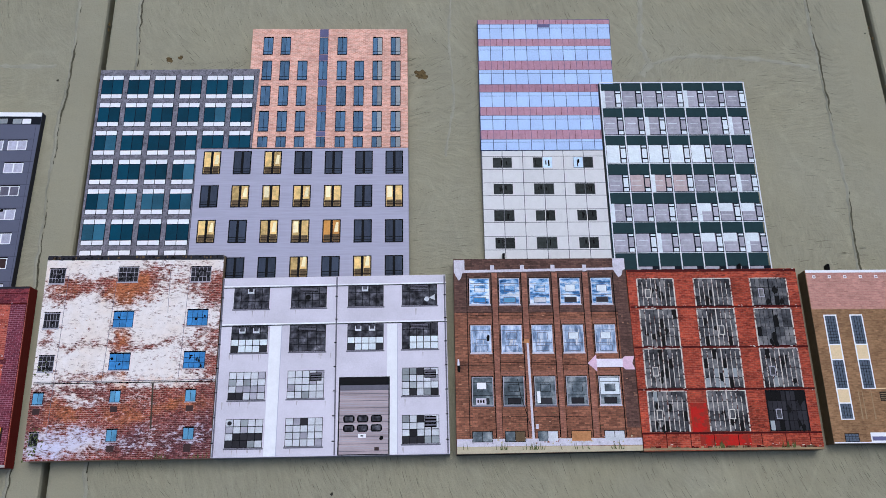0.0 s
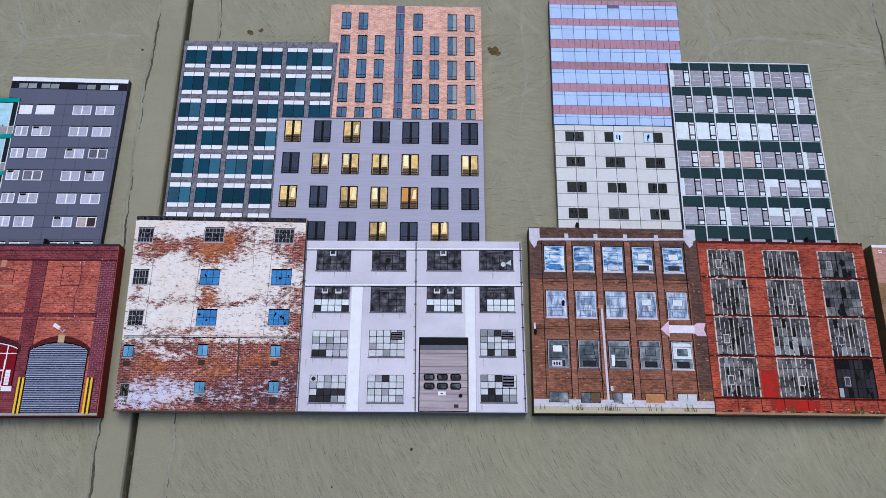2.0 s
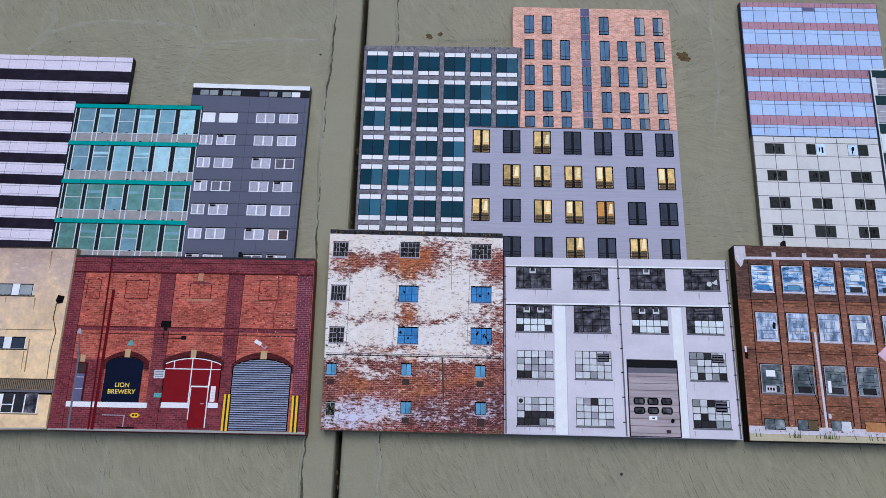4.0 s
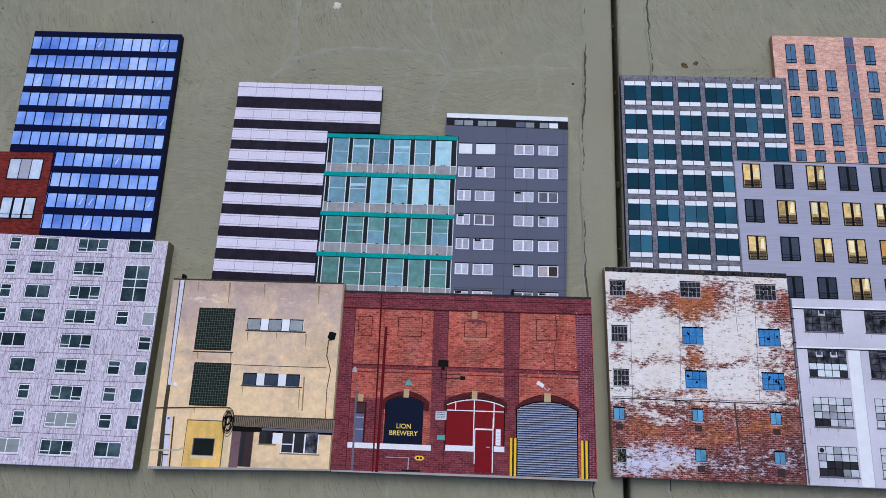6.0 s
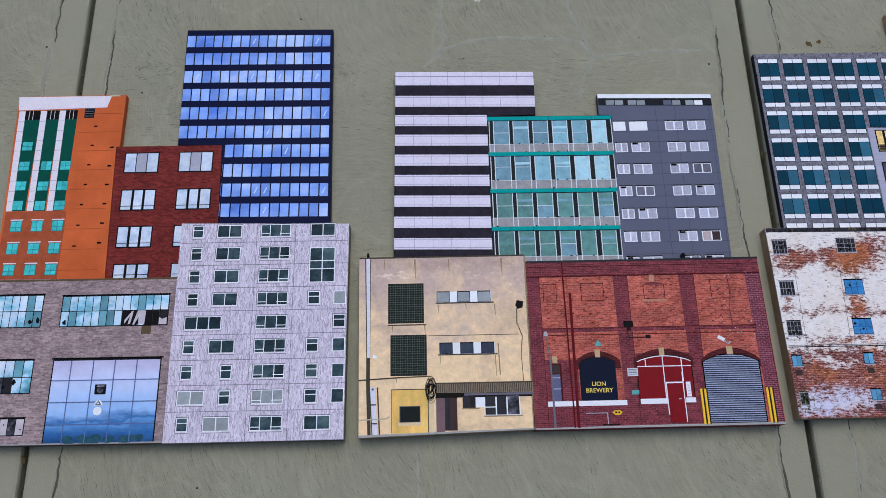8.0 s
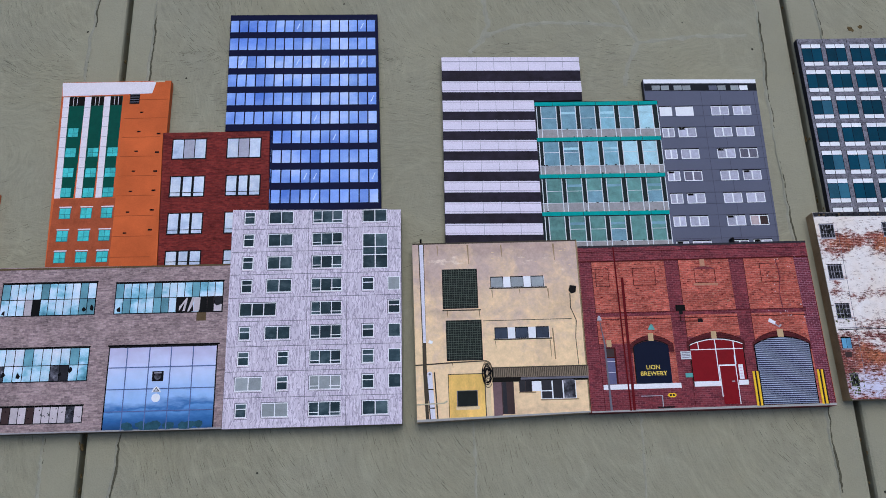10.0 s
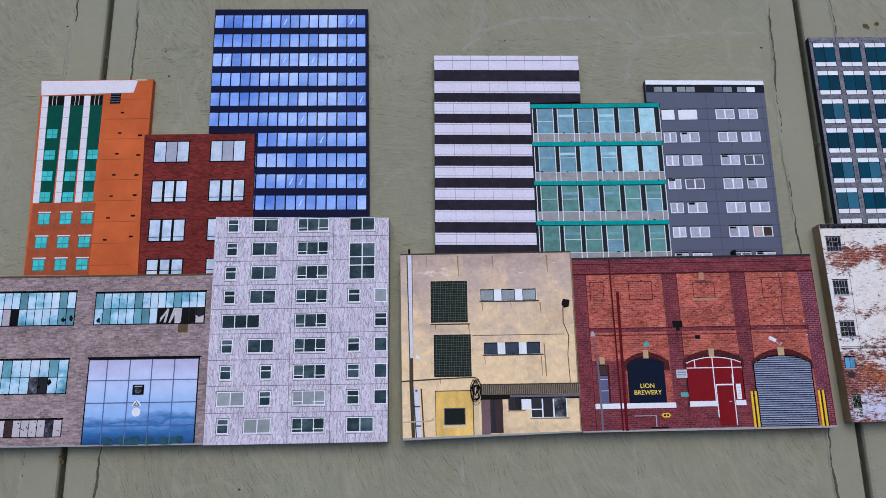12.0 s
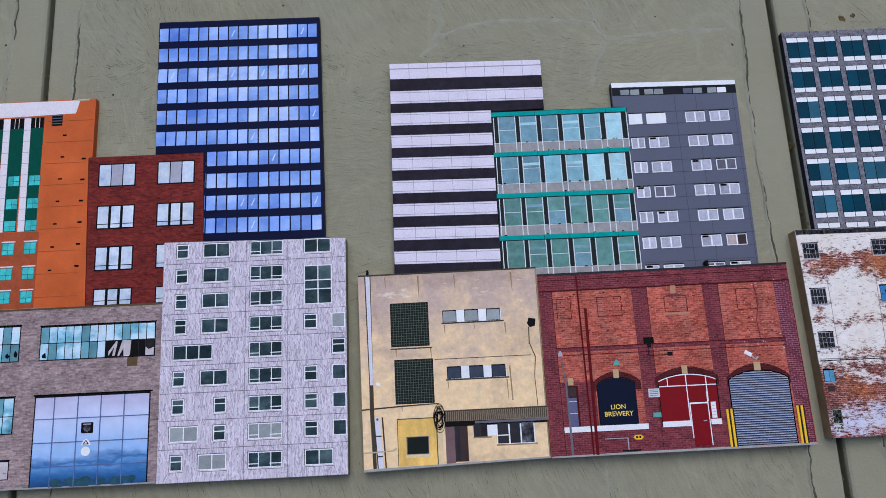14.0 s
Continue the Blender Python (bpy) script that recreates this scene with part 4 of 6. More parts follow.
def flat_window(x, y, w, kind):
    h = 23
    # shade round the window and below its sill, printed as grey strips
    bar(b, "window_reveal", x - 1.1, y - 0.4, x + w + 0.3, y + h + 1.2, "frame_grey", 0.5)
    bar(b, "window_sill", x - 0.6, y - 1.5, x + w + 1.2, y - 0.2, "cornice_white", 1.4)
    bar(b, "sill_line", x - 0.6, y - 2.4, x + w + 1.2, y - 1.5, "frame_grey", 0.5)
    if kind == "small":
        glazed(b, x, y, x + w, y + h, 1, 2, "white_print", lambda i, j: "pane_deep", 1.6, 1.6, ys=[0, 0.62, 1])
    elif kind == "three":
        pale = y < 70 and y > 50
        glazed(b, x, y, x + w, y + h, 3, 2, "white_print", lambda i, j: "pane_lace" if pale else "pane_deep", 1.3, 1.4, xs=[0, 0.3, 0.68, 1], ys=[0, 0.22, 1])
        bar(b, "pane", x + 17, y + 1.4, x + 33, y + h - 1.4, "pane_lace" if pale else "pane_deep", 3)
    else:
        n = 3 if kind == "wide" else 2
        m = "pane_lace" if kind == "pale" else "pane_deep"
        glazed(b, x, y, x + w, y + h, n, 1, "white_print", lambda i, j: m, 1.4, 1.6)


for k, y in enumerate(ROWS9):
    flat_window(594.5, y, 52, "three")
    if k == 4:
        flat_window(475, y, 62, "wide")
    elif k == 7:
        flat_window(473.5, y, 44, "pale")
    else:
        flat_window(476, y, 19, "small")
    if k in (0, 1, 2, 3, 5, 8):
        flat_window(518.5, y, 43, "pale" if k == 8 else "pair")
    elif k in (6, 7):
        flat_window(541, y, 19, "small")
    if k in (0, 8):
        flat_window(681, y, 43, "pair")
    elif k in (3, 5, 6, 7):
        flat_window(680.5, y, 20.5, "small")
    if k in (3, 5, 6, 7):
        glazed(b, 724, y, 745, y + 23, 1, 1, "white_print", "pane_lace" if k == 3 else "pane_deep", 1.3)
    elif k == 4:
        flat_window(724, y, 21, "small")
glazed(b, 681, 266, 725, 329, 2, 3, "white_print", "pane_deep", 1.4, 1.8, "tall stair window", ys=[0, 0.38, 0.62, 1])

b = block("one", "terracotta_cutout", [(-60, 285.5), (36, 284.5), (34, 425), (-60, 426)], LOW, "orange_render", "side_orange", "flat cutout of a terracotta building, only its edge in view")

# ---- group two ----
b = block("two", "ribbon_tower_cutout", [(56, 303), (229, 303), (229, 578), (319, 578.5), (320, 669), (60, 675)], LOW, "ribbon_dark", "side_charcoal", "flat cutout of a tower with white and dark ribbon bands")
for k in range(9):
    top = 674.5 if k == 0 else 623.5 - 40.3 * (k - 1)
    bot = 646 if k == 0 else top - 23 + 0.25 * k
    right = 319.5 if k < 2 else 228.6
    d = 5.5 if k < 2 else 3.5
    shape(b, "white_band", [(56.5 + (9 - k) * 0.35, bot), (right, bot - d), (right, top - d), (56.5 + (9 - k) * 0.35, top)], "ribbon_white", 1, "white panelled spandrel band")
    n = 8 if k < 2 else 5
    for q in range(1, n):
        x = 60 + 32.5 * q
        dd = d * (x - 58) / (right - 58)
        bar(b, "band_seam", x, bot - dd, x + 0.6, top - dd, "ribbon_seam", 2)
    for y in ((bot + 19, bot + 18.2) if k == 0 else (top - 3.6, bot + 3)):
        shape(b, "band_seam", [(58, y), (right, y - d), (right, y - d + 0.7), (58, y + 0.7)], "ribbon_seam", 2)

b = block("two", "glass_block_cutout", [(229.5, 303), (284, 303), (284, 291), (453, 291), (459, 574), (230, 577)], LOW, "curtain_frame", "side_charcoal", "flat cutout of a teal-banded glass office building")
FLOORS = ((518.5, 566), (446.5, 494), (374.5, 421.5), (302.5, 349.5))
for k, (y0, y1) in enumerate(FLOORS):
    right = 457.5 - 0.8 * k
    nxt = FLOORS[k + 1][1] + 9 if k < 3 else 292
    shape(b, "ledge", [(231, y0), (231, nxt), (right, nxt - (2 if k < 3 else 0)), (right, y0 - 2)], "ledge_grey", 1)
    shape(b, "ledge_rail", [(231, y0), (231, y0 + 0.9), (right, y0 - 1.1), (right, y0 - 2)], "mullion_white", 3)
    for c in range(6):
        x, d = 239.3 + 36.1 * c, -0.4 * c
        w, h = 29.6 - 0.4 * c, y1 - y0
        m = ("pale_glass" if c > 3 + (k == 0) else "bright_pane" if c > 2 - k else "dull_pane") if k < 2 else "green_pane"
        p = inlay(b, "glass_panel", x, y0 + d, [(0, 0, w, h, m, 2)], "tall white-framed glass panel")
        if (c * 5 + k * 3) % 4 != 1:
            u = 0.48 if k != 1 else 0.55
            inlay(b, "transom", 0, round(h * u, 1), [(0, 0, round(w, 1), 0.9, "mullion_white", 3.4)], under=p)
            if (c + 2 * k) % 3 == 0:
                inlay(b, "pane", 1.3, 1, [(0, 0, round(w - 2.6, 1), round(h * u - 1.4, 1), "dull_pane" if k > 1 else m, 3)], under=p)
        # a reflection across every other panel, printed as a paler band
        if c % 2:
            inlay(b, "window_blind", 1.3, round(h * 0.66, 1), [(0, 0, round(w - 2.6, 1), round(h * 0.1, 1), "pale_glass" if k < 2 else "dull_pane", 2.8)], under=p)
        for q in (0, round(w - 1.4, 1)):
            inlay(b, "mullion", q, round(nxt - y0, 1), [(0, 0, 1.4, round(y1 - nxt, 1), "mullion_white", 3.8)], under=p)
    for x in (231.5 + 0.4 * k, right - 1.4):
        bar(b, "corner_post", x, nxt, x + 1.3, y1, "mullion_white", 3)
    for q in range(13):
        x, low = 236 + rng.uniform(0, 215), rng.random() < 0.5
        y = (nxt if low else y0 + 0.3) - 0.009 * (x - 231)
        bar(b, "ledge_clutter", x, y, x + rng.uniform(1.5, 4.5), y + rng.uniform(1, 2.2), "black_print", 5)
    shape(b, "teal_band", [(229, y1 + 9), (229, y1 + 1.7), (right, y1 - 0.3), (right, y1 + 7)], "teal_trim", 4, "bright teal floor band")
    for q in range(5):
        x = 262 + 40 * q
        bar(b, "band_joint", x, y1 + 1.6 - 0.009 * (x - 229), x + 0.6, y1 + 8.6 - 0.009 * (x - 229), "curtain_frame", 4.5)

b = block("two", "grey_tower_cutout", [(453.5, 291), (643, 291), (648, 614), (436, 619), (436, 575.5), (459.5, 574)], LOW, "tower_grey", "side_charcoal", "flat cutout of a dark grey flat-roofed apartment tower")
shape(b, "white_parapet", [(436.5, 618.5), (437, 610), (647.5, 605.5), (647.5, 613.5)], "white_print", 2, "white roof parapet")
shape(b, "dark_band", [(437, 610), (437, 595), (647.5, 590), (647.5, 605.5)], "tower_band", 1)
for k, x in enumerate((451, 468, 492, 508.5, 558, 574.5, 599, 615.5)):
    bar(b, "window", x, 595.5 - 0.022 * (x - 451), x + 15, 605 - 0.022 * (x - 451), "white_print" if k == 7 else "pane_lace" if k not in (4,) else "tower_grey", 2)
for r in range(7):
    y = 541.5 - 43.2 * r
    bar(b, "panel_joint", 460, y - 1.5, 646 - 0.3 * r, y - 0.9, "tower_seam", 1)
    bar(b, "panel_joint", 460, y + 20, 646 - 0.3 * r, y + 20.6, "tower_seam", 1)
    for c, x in enumerate((458, 490, 556, 597)):
        if r == 6:
            y0, y1 = 291.5, 298
        else:
            y0, y1 = y - 0.4 * c, y - 0.4 * c + 19.2
        x0 = 460.5 if c == 0 else x
        n = 1 if (r == 0 and c == 1) else 2
        pm = (lambda i, j: "white_print") if r == 0 and c < 2 else (lambda i, j: "pane_rose" if (r, c) == (5, 3) and i == 0 else ("door_brown" if (r, c) == (5, 3) else ("tower_dim" if (r * 3 + c * 5 + i * 7) % 7 == 0 else "tower_pane")))
        glazed(b, x0, y0, x + (25 if c == 0 else 33), y1, n, 1, "white_print", pm, 1.6, 2.6)
        if (r + 2 * c) % 3 == 0 and r:
            bar(b, "open_vent", x0 + 2, y1 - 4.2, x0 + 12, y1 - 1, "black_print", 4)
        bar(b, "window_head", x0, y1 - 0.4, x + (25 if c == 0 else 33), y1 + 1.4, "black_print", 2)
for x in (541, 577, 640):
    bar(b, "panel_joint", x, 292, x + 0.6, 590, "tower_seam", 1)

b = block("two", "cream_building_cutout", [(1, -1), (283, 7), (283, 302), (-2, 301)], HIGH, "cream", "side_tan", "flat cutout of a stained cream rendered works building")
bar(b, "roof_edge", -1.5, 299.5, 282.5, 302, "cable_dark", 1)
for y0, y1, x0 in ((185, 254, 48), (97, 165, 52)):
    v = inlay(b, "vent_grille", x0, y0, [(0, 0, 60, y1 - y0, "black_print", 1), (1, 1, 59, y1 - y0 - 1, "vent_dark", 2)], "dark green metal vent grille")
    for k in range(1, 15):
        inlay(b, "grille_bar", 4 * k, 1, [(0, 0, 0.7, y1 - y0 - 2, "vent_grid", 3)], under=v)
    for k in range(1, 17):
        inlay(b, "grille_bar", 1, 4.0 * k, [(0, 0, 58, 0.7, "vent_grid", 3.5)], under=v)
bar(b, "shadow_joint", 47, 181, 112, 183, "cable_dark", 1)
for x0, y0 in ((130, 220), (133, 132)):
    s = inlay(b, "window_strip", x0 - 2, y0 - 2.5, [(0, 0, 98, 2.2, "cable_dark", 1), (2, 2.2, 94, 21, "white_print", 1)], "strip of three small windows")
    for k in range(3):
        w = inlay(b, "window", 2 + 34.5 * k, 2.5, [(0, 0, 22, 19, "charcoal_print", 2)], under=s)
        w2 = inlay(b, "pane", 3 + 34.5 * k, 3.2, [(0, 0, 20, 16.5, "pane_lace" if y0 > 200 else "dark_pane", 3)], under=s)
bar(b, "string_line", 115, 162.4, 264, 163.4, "cable_dark", 1)
shape(b, "damp_run", [(231, 95), (233, 95), (231.5, 148), (229.5, 148)], "side_tan", 1)
bar(b, "door_surround", 53, 5.5, 114, 75.4, "cable_dark", 1)
bar(b, "door_jamb", 114, 6, 122, 76, "beige_panel", 1)
d = inlay(b, "yellow_door", 54, 5, [(0, 0, 58.5, 69, "yellow_door", 2), (11, 12, 49, 18, "beige_panel", 3), (12.5, 17, 46.5, 43, "frame_grey", 3), (14, 18, 45.5, 42, "vent_dark", 4)], "yellow door with a dark window panel")
# the canopy's shadow on the wall, printed as a black strip
bar(b, "canopy_underside", 126, 60, 282.5, 69, "side_black", 2)
bar(b, "canopy_gutter", 126, 82.5, 284, 84.5, "cable_dark", 4.5)
shape(b, "canopy", [(127, 68), (284, 66.5), (285, 83), (126, 84)], "tile_roof", 3, "tiled canopy roof")
for k in range(52):
    bar(b, "canopy_tile", 127 + 3.02 * k, 68.5 - 0.02 * k, 128.2 + 3.02 * k, 83.4 - 0.02 * k, "cable_dark", 4)
bar(b, "canopy_fascia", 172, 63, 284, 66.5, "frame_grey", 3)
bar(b, "dark_doorway", 140, 8, 160, 67, "door_brown", 1, "dark brown doorway")
bar(b, "door_leaf", 141.5, 9, 148, 65, "side_charcoal", 2)
bar(b, "side_wall", 126, 6, 140, 67, "wall_mauve", 1)
glazed(b, 169, 43, 190, 63, 2, 1, "door_brown", "pane_dark", 1, 0.8)
bar(b, "window_gap", 190, 44, 204, 63, "white_print", 1)
glazed(b, 204, 30, 262, 63, 3, 1, "white_print", lambda i, j: "pane_dark" if i < 2 else "pane_smoke", 1.5, 2.2, "white-framed canteen window", xs=[0, 0.32, 0.64, 1])
bar(b, "window_rail", 205, 43, 222, 44.5, "white_print", 3)
bar(b, "window_sill", 203, 28.5, 265, 30.5, "side_tan", 2)
bar(b, "window_sill", 168, 41, 196, 43, "side_tan", 2)
shape(b, "downpipe", [(13.6, 128), (18.3, 128), (16.8, 299), (10.2, 299)], "pipe_white", 3, "white vertical downpipe")
shape(b, "downpipe_shadow", [(15.3, 3), (20.6, 3), (18.6, 84), (18.4, 128), (18.3, 299), (8.4, 299), (12.2, 128), (12.2, 84)], "cable_dark", 2)
shape(b, "meter_tube", [(23.5, 3), (31, 3), (27.2, 73), (19.2, 73)], "pipe_white", 3, "white meter tube")
shape(b, "tube_shadow", [(21.8, 3), (23.5, 3), (19.2, 73), (17.8, 73)], "cable_dark", 3)
shape(b, "tube_cap", ring(23.2, 76, 4.4), "pipe_white", 4)
shape(b, "tube_cap_mark", ring(23.2, 76, 2.0), "frame_grey", 5)
shape(b, "thin_pipe", [(33.6, 3), (35.8, 3), (32, 79), (29.8, 79)], "cable_dark", 2)
bar(b, "tube_clip", 20.5, 50, 29, 52, "cable_dark", 5)
bar(b, "tube_clip", 22.5, 20, 30.5, 22, "cable_dark", 5)
shape(b, "pipe_arm", [(1, 26), (46, 27.5), (52, 31), (50, 33), (45, 29.5), (1, 28)], "kerb_beige", 4)
shape(b, "cable", [(0, 90), (60, 93), (118, 95), (118, 96.5), (60, 95), (0, 92)], "cable_dark", 4)
for k in range(16):
    r0 = rng.uniform(6, 16)
    cx, cy = 117 + rng.uniform(-3, 3), 74 + rng.uniform(-5, 5)
    outer = [(cx + r0 * 0.55 * math.cos(a), cy + r0 * 1.15 * math.sin(a)) for a in [6.28 * q / 14 for q in range(15)]]
    inner = [(cx + (r0 * 0.55 - 0.9) * math.cos(a), cy + (r0 * 1.15 - 0.9) * math.sin(a)) for a in [6.28 * q / 14 for q in range(15)]]
    verts = [(u * MM, v * MM, 5 * INK) for u, v in outer + inner]
    me = mesh_from("cable_loop", verts, [(q, q + 1, 16 + q, 15 + q) for q in range(14)], ("black_print",))
    ob = new("cable_loop", me)
    ob.parent, ob.location = b["ob"], (-b["x"] * MM, -b["y"] * MM, b["h"] + 0.02 * MM * k)
shape(b, "wall_lamp", [(262, 212), (266, 206), (274, 208), (276, 219), (265, 221)], "black_print", 3, "black floodlight on the wall")
shape(b, "lamp_cable", [(262.5, 180), (264, 180), (265, 207), (263.5, 207)], "cable_dark", 2)
shape(b, "lamp_cable", [(269, 85), (270, 85), (268.5, 130), (272, 160), (264.5, 181), (263.5, 180), (270.5, 160), (267.5, 130)], "cable_dark", 2)
shape(b, "camera_lamp", [(22, 128), (28, 126), (30, 130), (24, 133)], "white_print", 4, "small white security lamp")
shape(b, "corner_pipe", [(281, 10), (282.8, 10), (282.6, 300), (280.4, 300)], "side_tan", 2)
shape(b, "ground_strip", [(1, -0.8), (282.8, 7.2), (282.8, 9.5), (1, 3)], "pavement_print", 5)
for k in range(14):
    x, y = rng.uniform(120, 275), rng.uniform(246, 290)
    shape(b, "paint_flake", [(x, y), (x + rng.uniform(2, 7), y + 0.6), (x + rng.uniform(1, 5), y + rng.uniform(1.2, 3))], "beige_panel", 1)
for x, y, h, w in ((131, 216, 14, 2), (226, 216, 20, 2.4), (178, 216, 9, 1.6), (133, 128, 12, 1.6), (224, 128, 34, 2), (54, 182, 12, 2), (108, 182, 16, 2.2), (60, 95, 9, 2), (240, 296, 30, 3), (150, 296, 22, 2.4), (92, 297, 34, 3), (40, 297, 18, 2)):
    shape(b, "damp_run", [(x, y), (x + w, y), (x + w * 0.7 + 0.8, y - h), (x + w * 0.4 + 0.8, y - h)], "side_tan", 0.5)
chimney(b, 13, 301.5, 310, 3.4)

b = block("two", "brewery_cutout", [(284, 6), (686, 7), (681, 290), (283.5, 289)], HIGH, "brewery_brick", "side_red", "flat cutout of a red brick brewery with roller shutter")
bar(b, "parapet", 284, 261, 680.5, 286.5, "purple_brick", 1, "dark purple brick parapet")
bar(b, "roof_edge", 284, 286, 681, 289.6, "side_charcoal", 2)
bar(b, "parapet_line", 284, 260, 680.8, 262, "dark_red_line", 2)
bar(b, "parapet_line", 284, 277.5, 680.8, 278.6, "dark_red_line", 2)
bar(b, "string_line", 304, 158.5, 662, 159.6, "dark_red_line", 2)
for x0, x1, u0, u1 in ((284.5, 307, 284.2, 305), (433, 455, 430, 455), (546, 567, 542, 568), (663, 684.6, 655, 680.5)):
    shape(b, "pilaster", [(x0, 8), (x1, 8), (u1, 261), (u0, 261)], "purple_brick_pale" if x0 > 600 else "purple_brick", 1, "purple brick pilaster")
    # the pilaster's shaded side, printed as a dark red strip
    shape(b, "pilaster_edge", [(x1 - 0.8, 8), (x1, 8), (u1, 261), (u1 - 0.8, 261)], "dark_red_line", 1.6)
bar(b, "string_course", 304, 164, 662, 171, "purple_brick", 1.5)
bar(b, "string_line", 304, 170, 662, 171.2, "dark_red_line", 2)
bar(b, "plinth", 304, 8, 552, 42, "purple_brick", 1.2)
bar(b, "lower_wall", 304, 42, 360, 118, "purple_brick", 1.1)
bar(b, "lower_wall", 455, 42, 546, 126, "purple_brick", 0.6)
for x0, y0, x1, y1 in ((310, 216, 333, 247), (374, 217, 413, 247), (480, 219, 516, 243), (594, 217, 626, 250)):
    inlay(b, "blind_window", x0, y0, [(0, 0, x1 - x0, 1, "dark_red_line", 1), (0, y1 - y0, x1 - x0, y1 - y0 + 1, "dark_red_line", 1), (0, 0, 1, y1 - y0, "dark_red_line", 1), (x1 - x0 - 1, 0, x1 - x0, y1 - y0, "dark_red_line", 1)], "bricked-up window outline")
shape(b, "blind_arch", arch(479, 243, 517, 243, 5), "purple_brick", 2)
bar(b, "keystone", 492, 248, 500, 261, "side_peach", 3)
bar(b, "blind_sill", 477, 215, 519, 218, "side_peach", 2)
for x0, x1, s, rise in ((356, 430, 114, 16), (452, 550, 116, 16), (562, 660, 112, 20)):
    shape(b, "brick_arch", arch(x0, s - 12, x1, s, rise), "arch_brick", 2, "dark brick arch")
    rim = [(x0 + (x1 - x0) * k / 14, s + rise * math.sin(math.pi * k / 14) ** 0.8 if 0 < k < 14 else s) for k in range(15)]
    shape(b, "arch_line", [(u, v) for u, v in rim] + [(u, v + 1.1) for u, v in rim[::-1]], "dark_red_line", 2.4)
    mid_rim = [(x0 + 6 + (x1 - x0 - 12) * k / 14, s - 5 + (rise - 3) * math.sin(math.pi * k / 14) ** 0.8 if 0 < k < 14 else s - 5) for k in range(15)]
    shape(b, "arch_line", [(u, v) for u, v in mid_rim] + [(u, v + 0.8) for u, v in mid_rim[::-1]], "dark_red_line", 2.4)
sign = shape(b, "sign_board", arch(363, 50, 421, 112, 9), "sign_navy", 4, "dark blue arched sign with gold lettering")


def words(text, x, y, size, parent):
    cu = bpy.data.curves.new("lettering", "FONT")
    cu.body, cu.size, cu.align_x, cu.extrude = text, size * MM, "CENTER", 0.05 * MM
    cu.offset = 0.12 * MM
    tmp = bpy.data.objects.new("lettering", cu)
    scene.collection.objects.link(tmp)
    bpy.context.view_layer.update()
    me = bpy.data.meshes.new_from_object(tmp.evaluated_get(bpy.context.evaluated_depsgraph_get()))
    bpy.data.objects.remove(tmp)
    me.materials.clear()
    me.materials.append(C["sign_gold"])
    ob = new("lettering", me)
    ob.parent, ob.location = parent, (x * MM, y * MM, 4.4 * INK)
    ob["label"] = "gold lettering"


words("LION", 28.8, 24, 10, sign)
words("BREWERY", 28.8, 13.6, 10, sign)
bar(b, "keystone", 389, 121, 397.5, 134, "keystone_tan", 4)
shape(b, "lamp_shade", [(390, 140), (402, 140), (397.5, 149), (394.5, 149)], "lamp_teal", 4, "pale green lamp shade")
bar(b, "white_sill", 307, 42.3, 435, 50.5, "sill_white", 4, "white painted sill")
bar(b, "white_sill", 457, 43.5, 501, 51.8, "sill_white", 4, "white painted sill")
nw = inlay(b, "narrow_window", 314.5, 50, [(0, 0, 18, 62, "dark_red_line", 3), (2, 1, 15, 44, "panel_purple", 4), (2, 46, 15, 60, "door_brown", 4), (2, 20, 15, 21, "stone_white", 5), (2, 38, 15, 39, "stone_white", 5)], "narrow arched window")
bar(b, "keystone", 318.5, 113, 326.5, 124, "keystone_tan", 4)
gate = shape(b, "red_entrance", arch(457, 45, 545, 112, 9), "door_red", 3, "red arched entrance with white glazing bars")
for x0, y0, x1, y1 in ((0, 58.5, 88, 60), (13, 60, 14.3, 71.5), (41.5, 0, 43, 75), (72, 34, 73.5, 72.5), (44, 32, 72, 33.3)):
    inlay(b, "glazing_bar", x0, y0, [(0, 0, x1 - x0, y1 - y0, "sill_white", 4.5)], under=gate)
rim = [(457 + 88 * k / 12, 112 + 9 * math.sin(math.pi * k / 12) ** 0.8 if 0 < k < 12 else 112) for k in range(13)]
shape(b, "arch_rim", [(u, v - 0.6) for u, v in rim] + [(u, v + 0.9) for u, v in rim[::-1]], "sill_white", 4)
d = inlay(b, "red_door", 502, 14, [(-1.5, 12, 0, 63, "sill_white", 4), (0, 0, 26, 63, "door_red", 4.5), (26, 0, 27.5, 80, "sill_white", 4), (0, 62, 27.5, 63.6, "sill_white", 5), (17, 36, 22, 37.4, "pipe_grey", 6)], "red wooden door")
bar(b, "white_sill", 530.5, 44.5, 546.5, 52.5, "sill_white", 4, "white painted sill")
bar(b, "notice", 533, 54, 540.5, 78, "sill_white", 5, "white notice board")
for k in range(4):
    bar(b, "notice_line", 534.5, 58 + 4.5 * k, 539, 59.4 + 4.5 * k, "arrow_pink", 6)
bar(b, "notice", 440, 89, 457, 102, "pane_pale", 4, "pale notice board")
for k in range(4):
    bar(b, "notice_line", 442, 91.5 + 2.6 * k, 455, 92.4 + 2.6 * k, "frame_grey", 5)
bar(b, "small_sign", 444, 59, 456, 66, "lamp_teal", 4)
shape(b, "yellow_plate", [(410, 31), (414, 27.5), (422, 27.5), (426, 31), (422, 34.5), (414, 34.5)], "bollard_yellow", 4, "small yellow plate with dark marks")
bar(b, "plate_mark", 414, 29.5, 417.5, 32.5, "charcoal_print", 5)
bar(b, "plate_mark", 419, 29.5, 422, 32.5, "charcoal_print", 5)
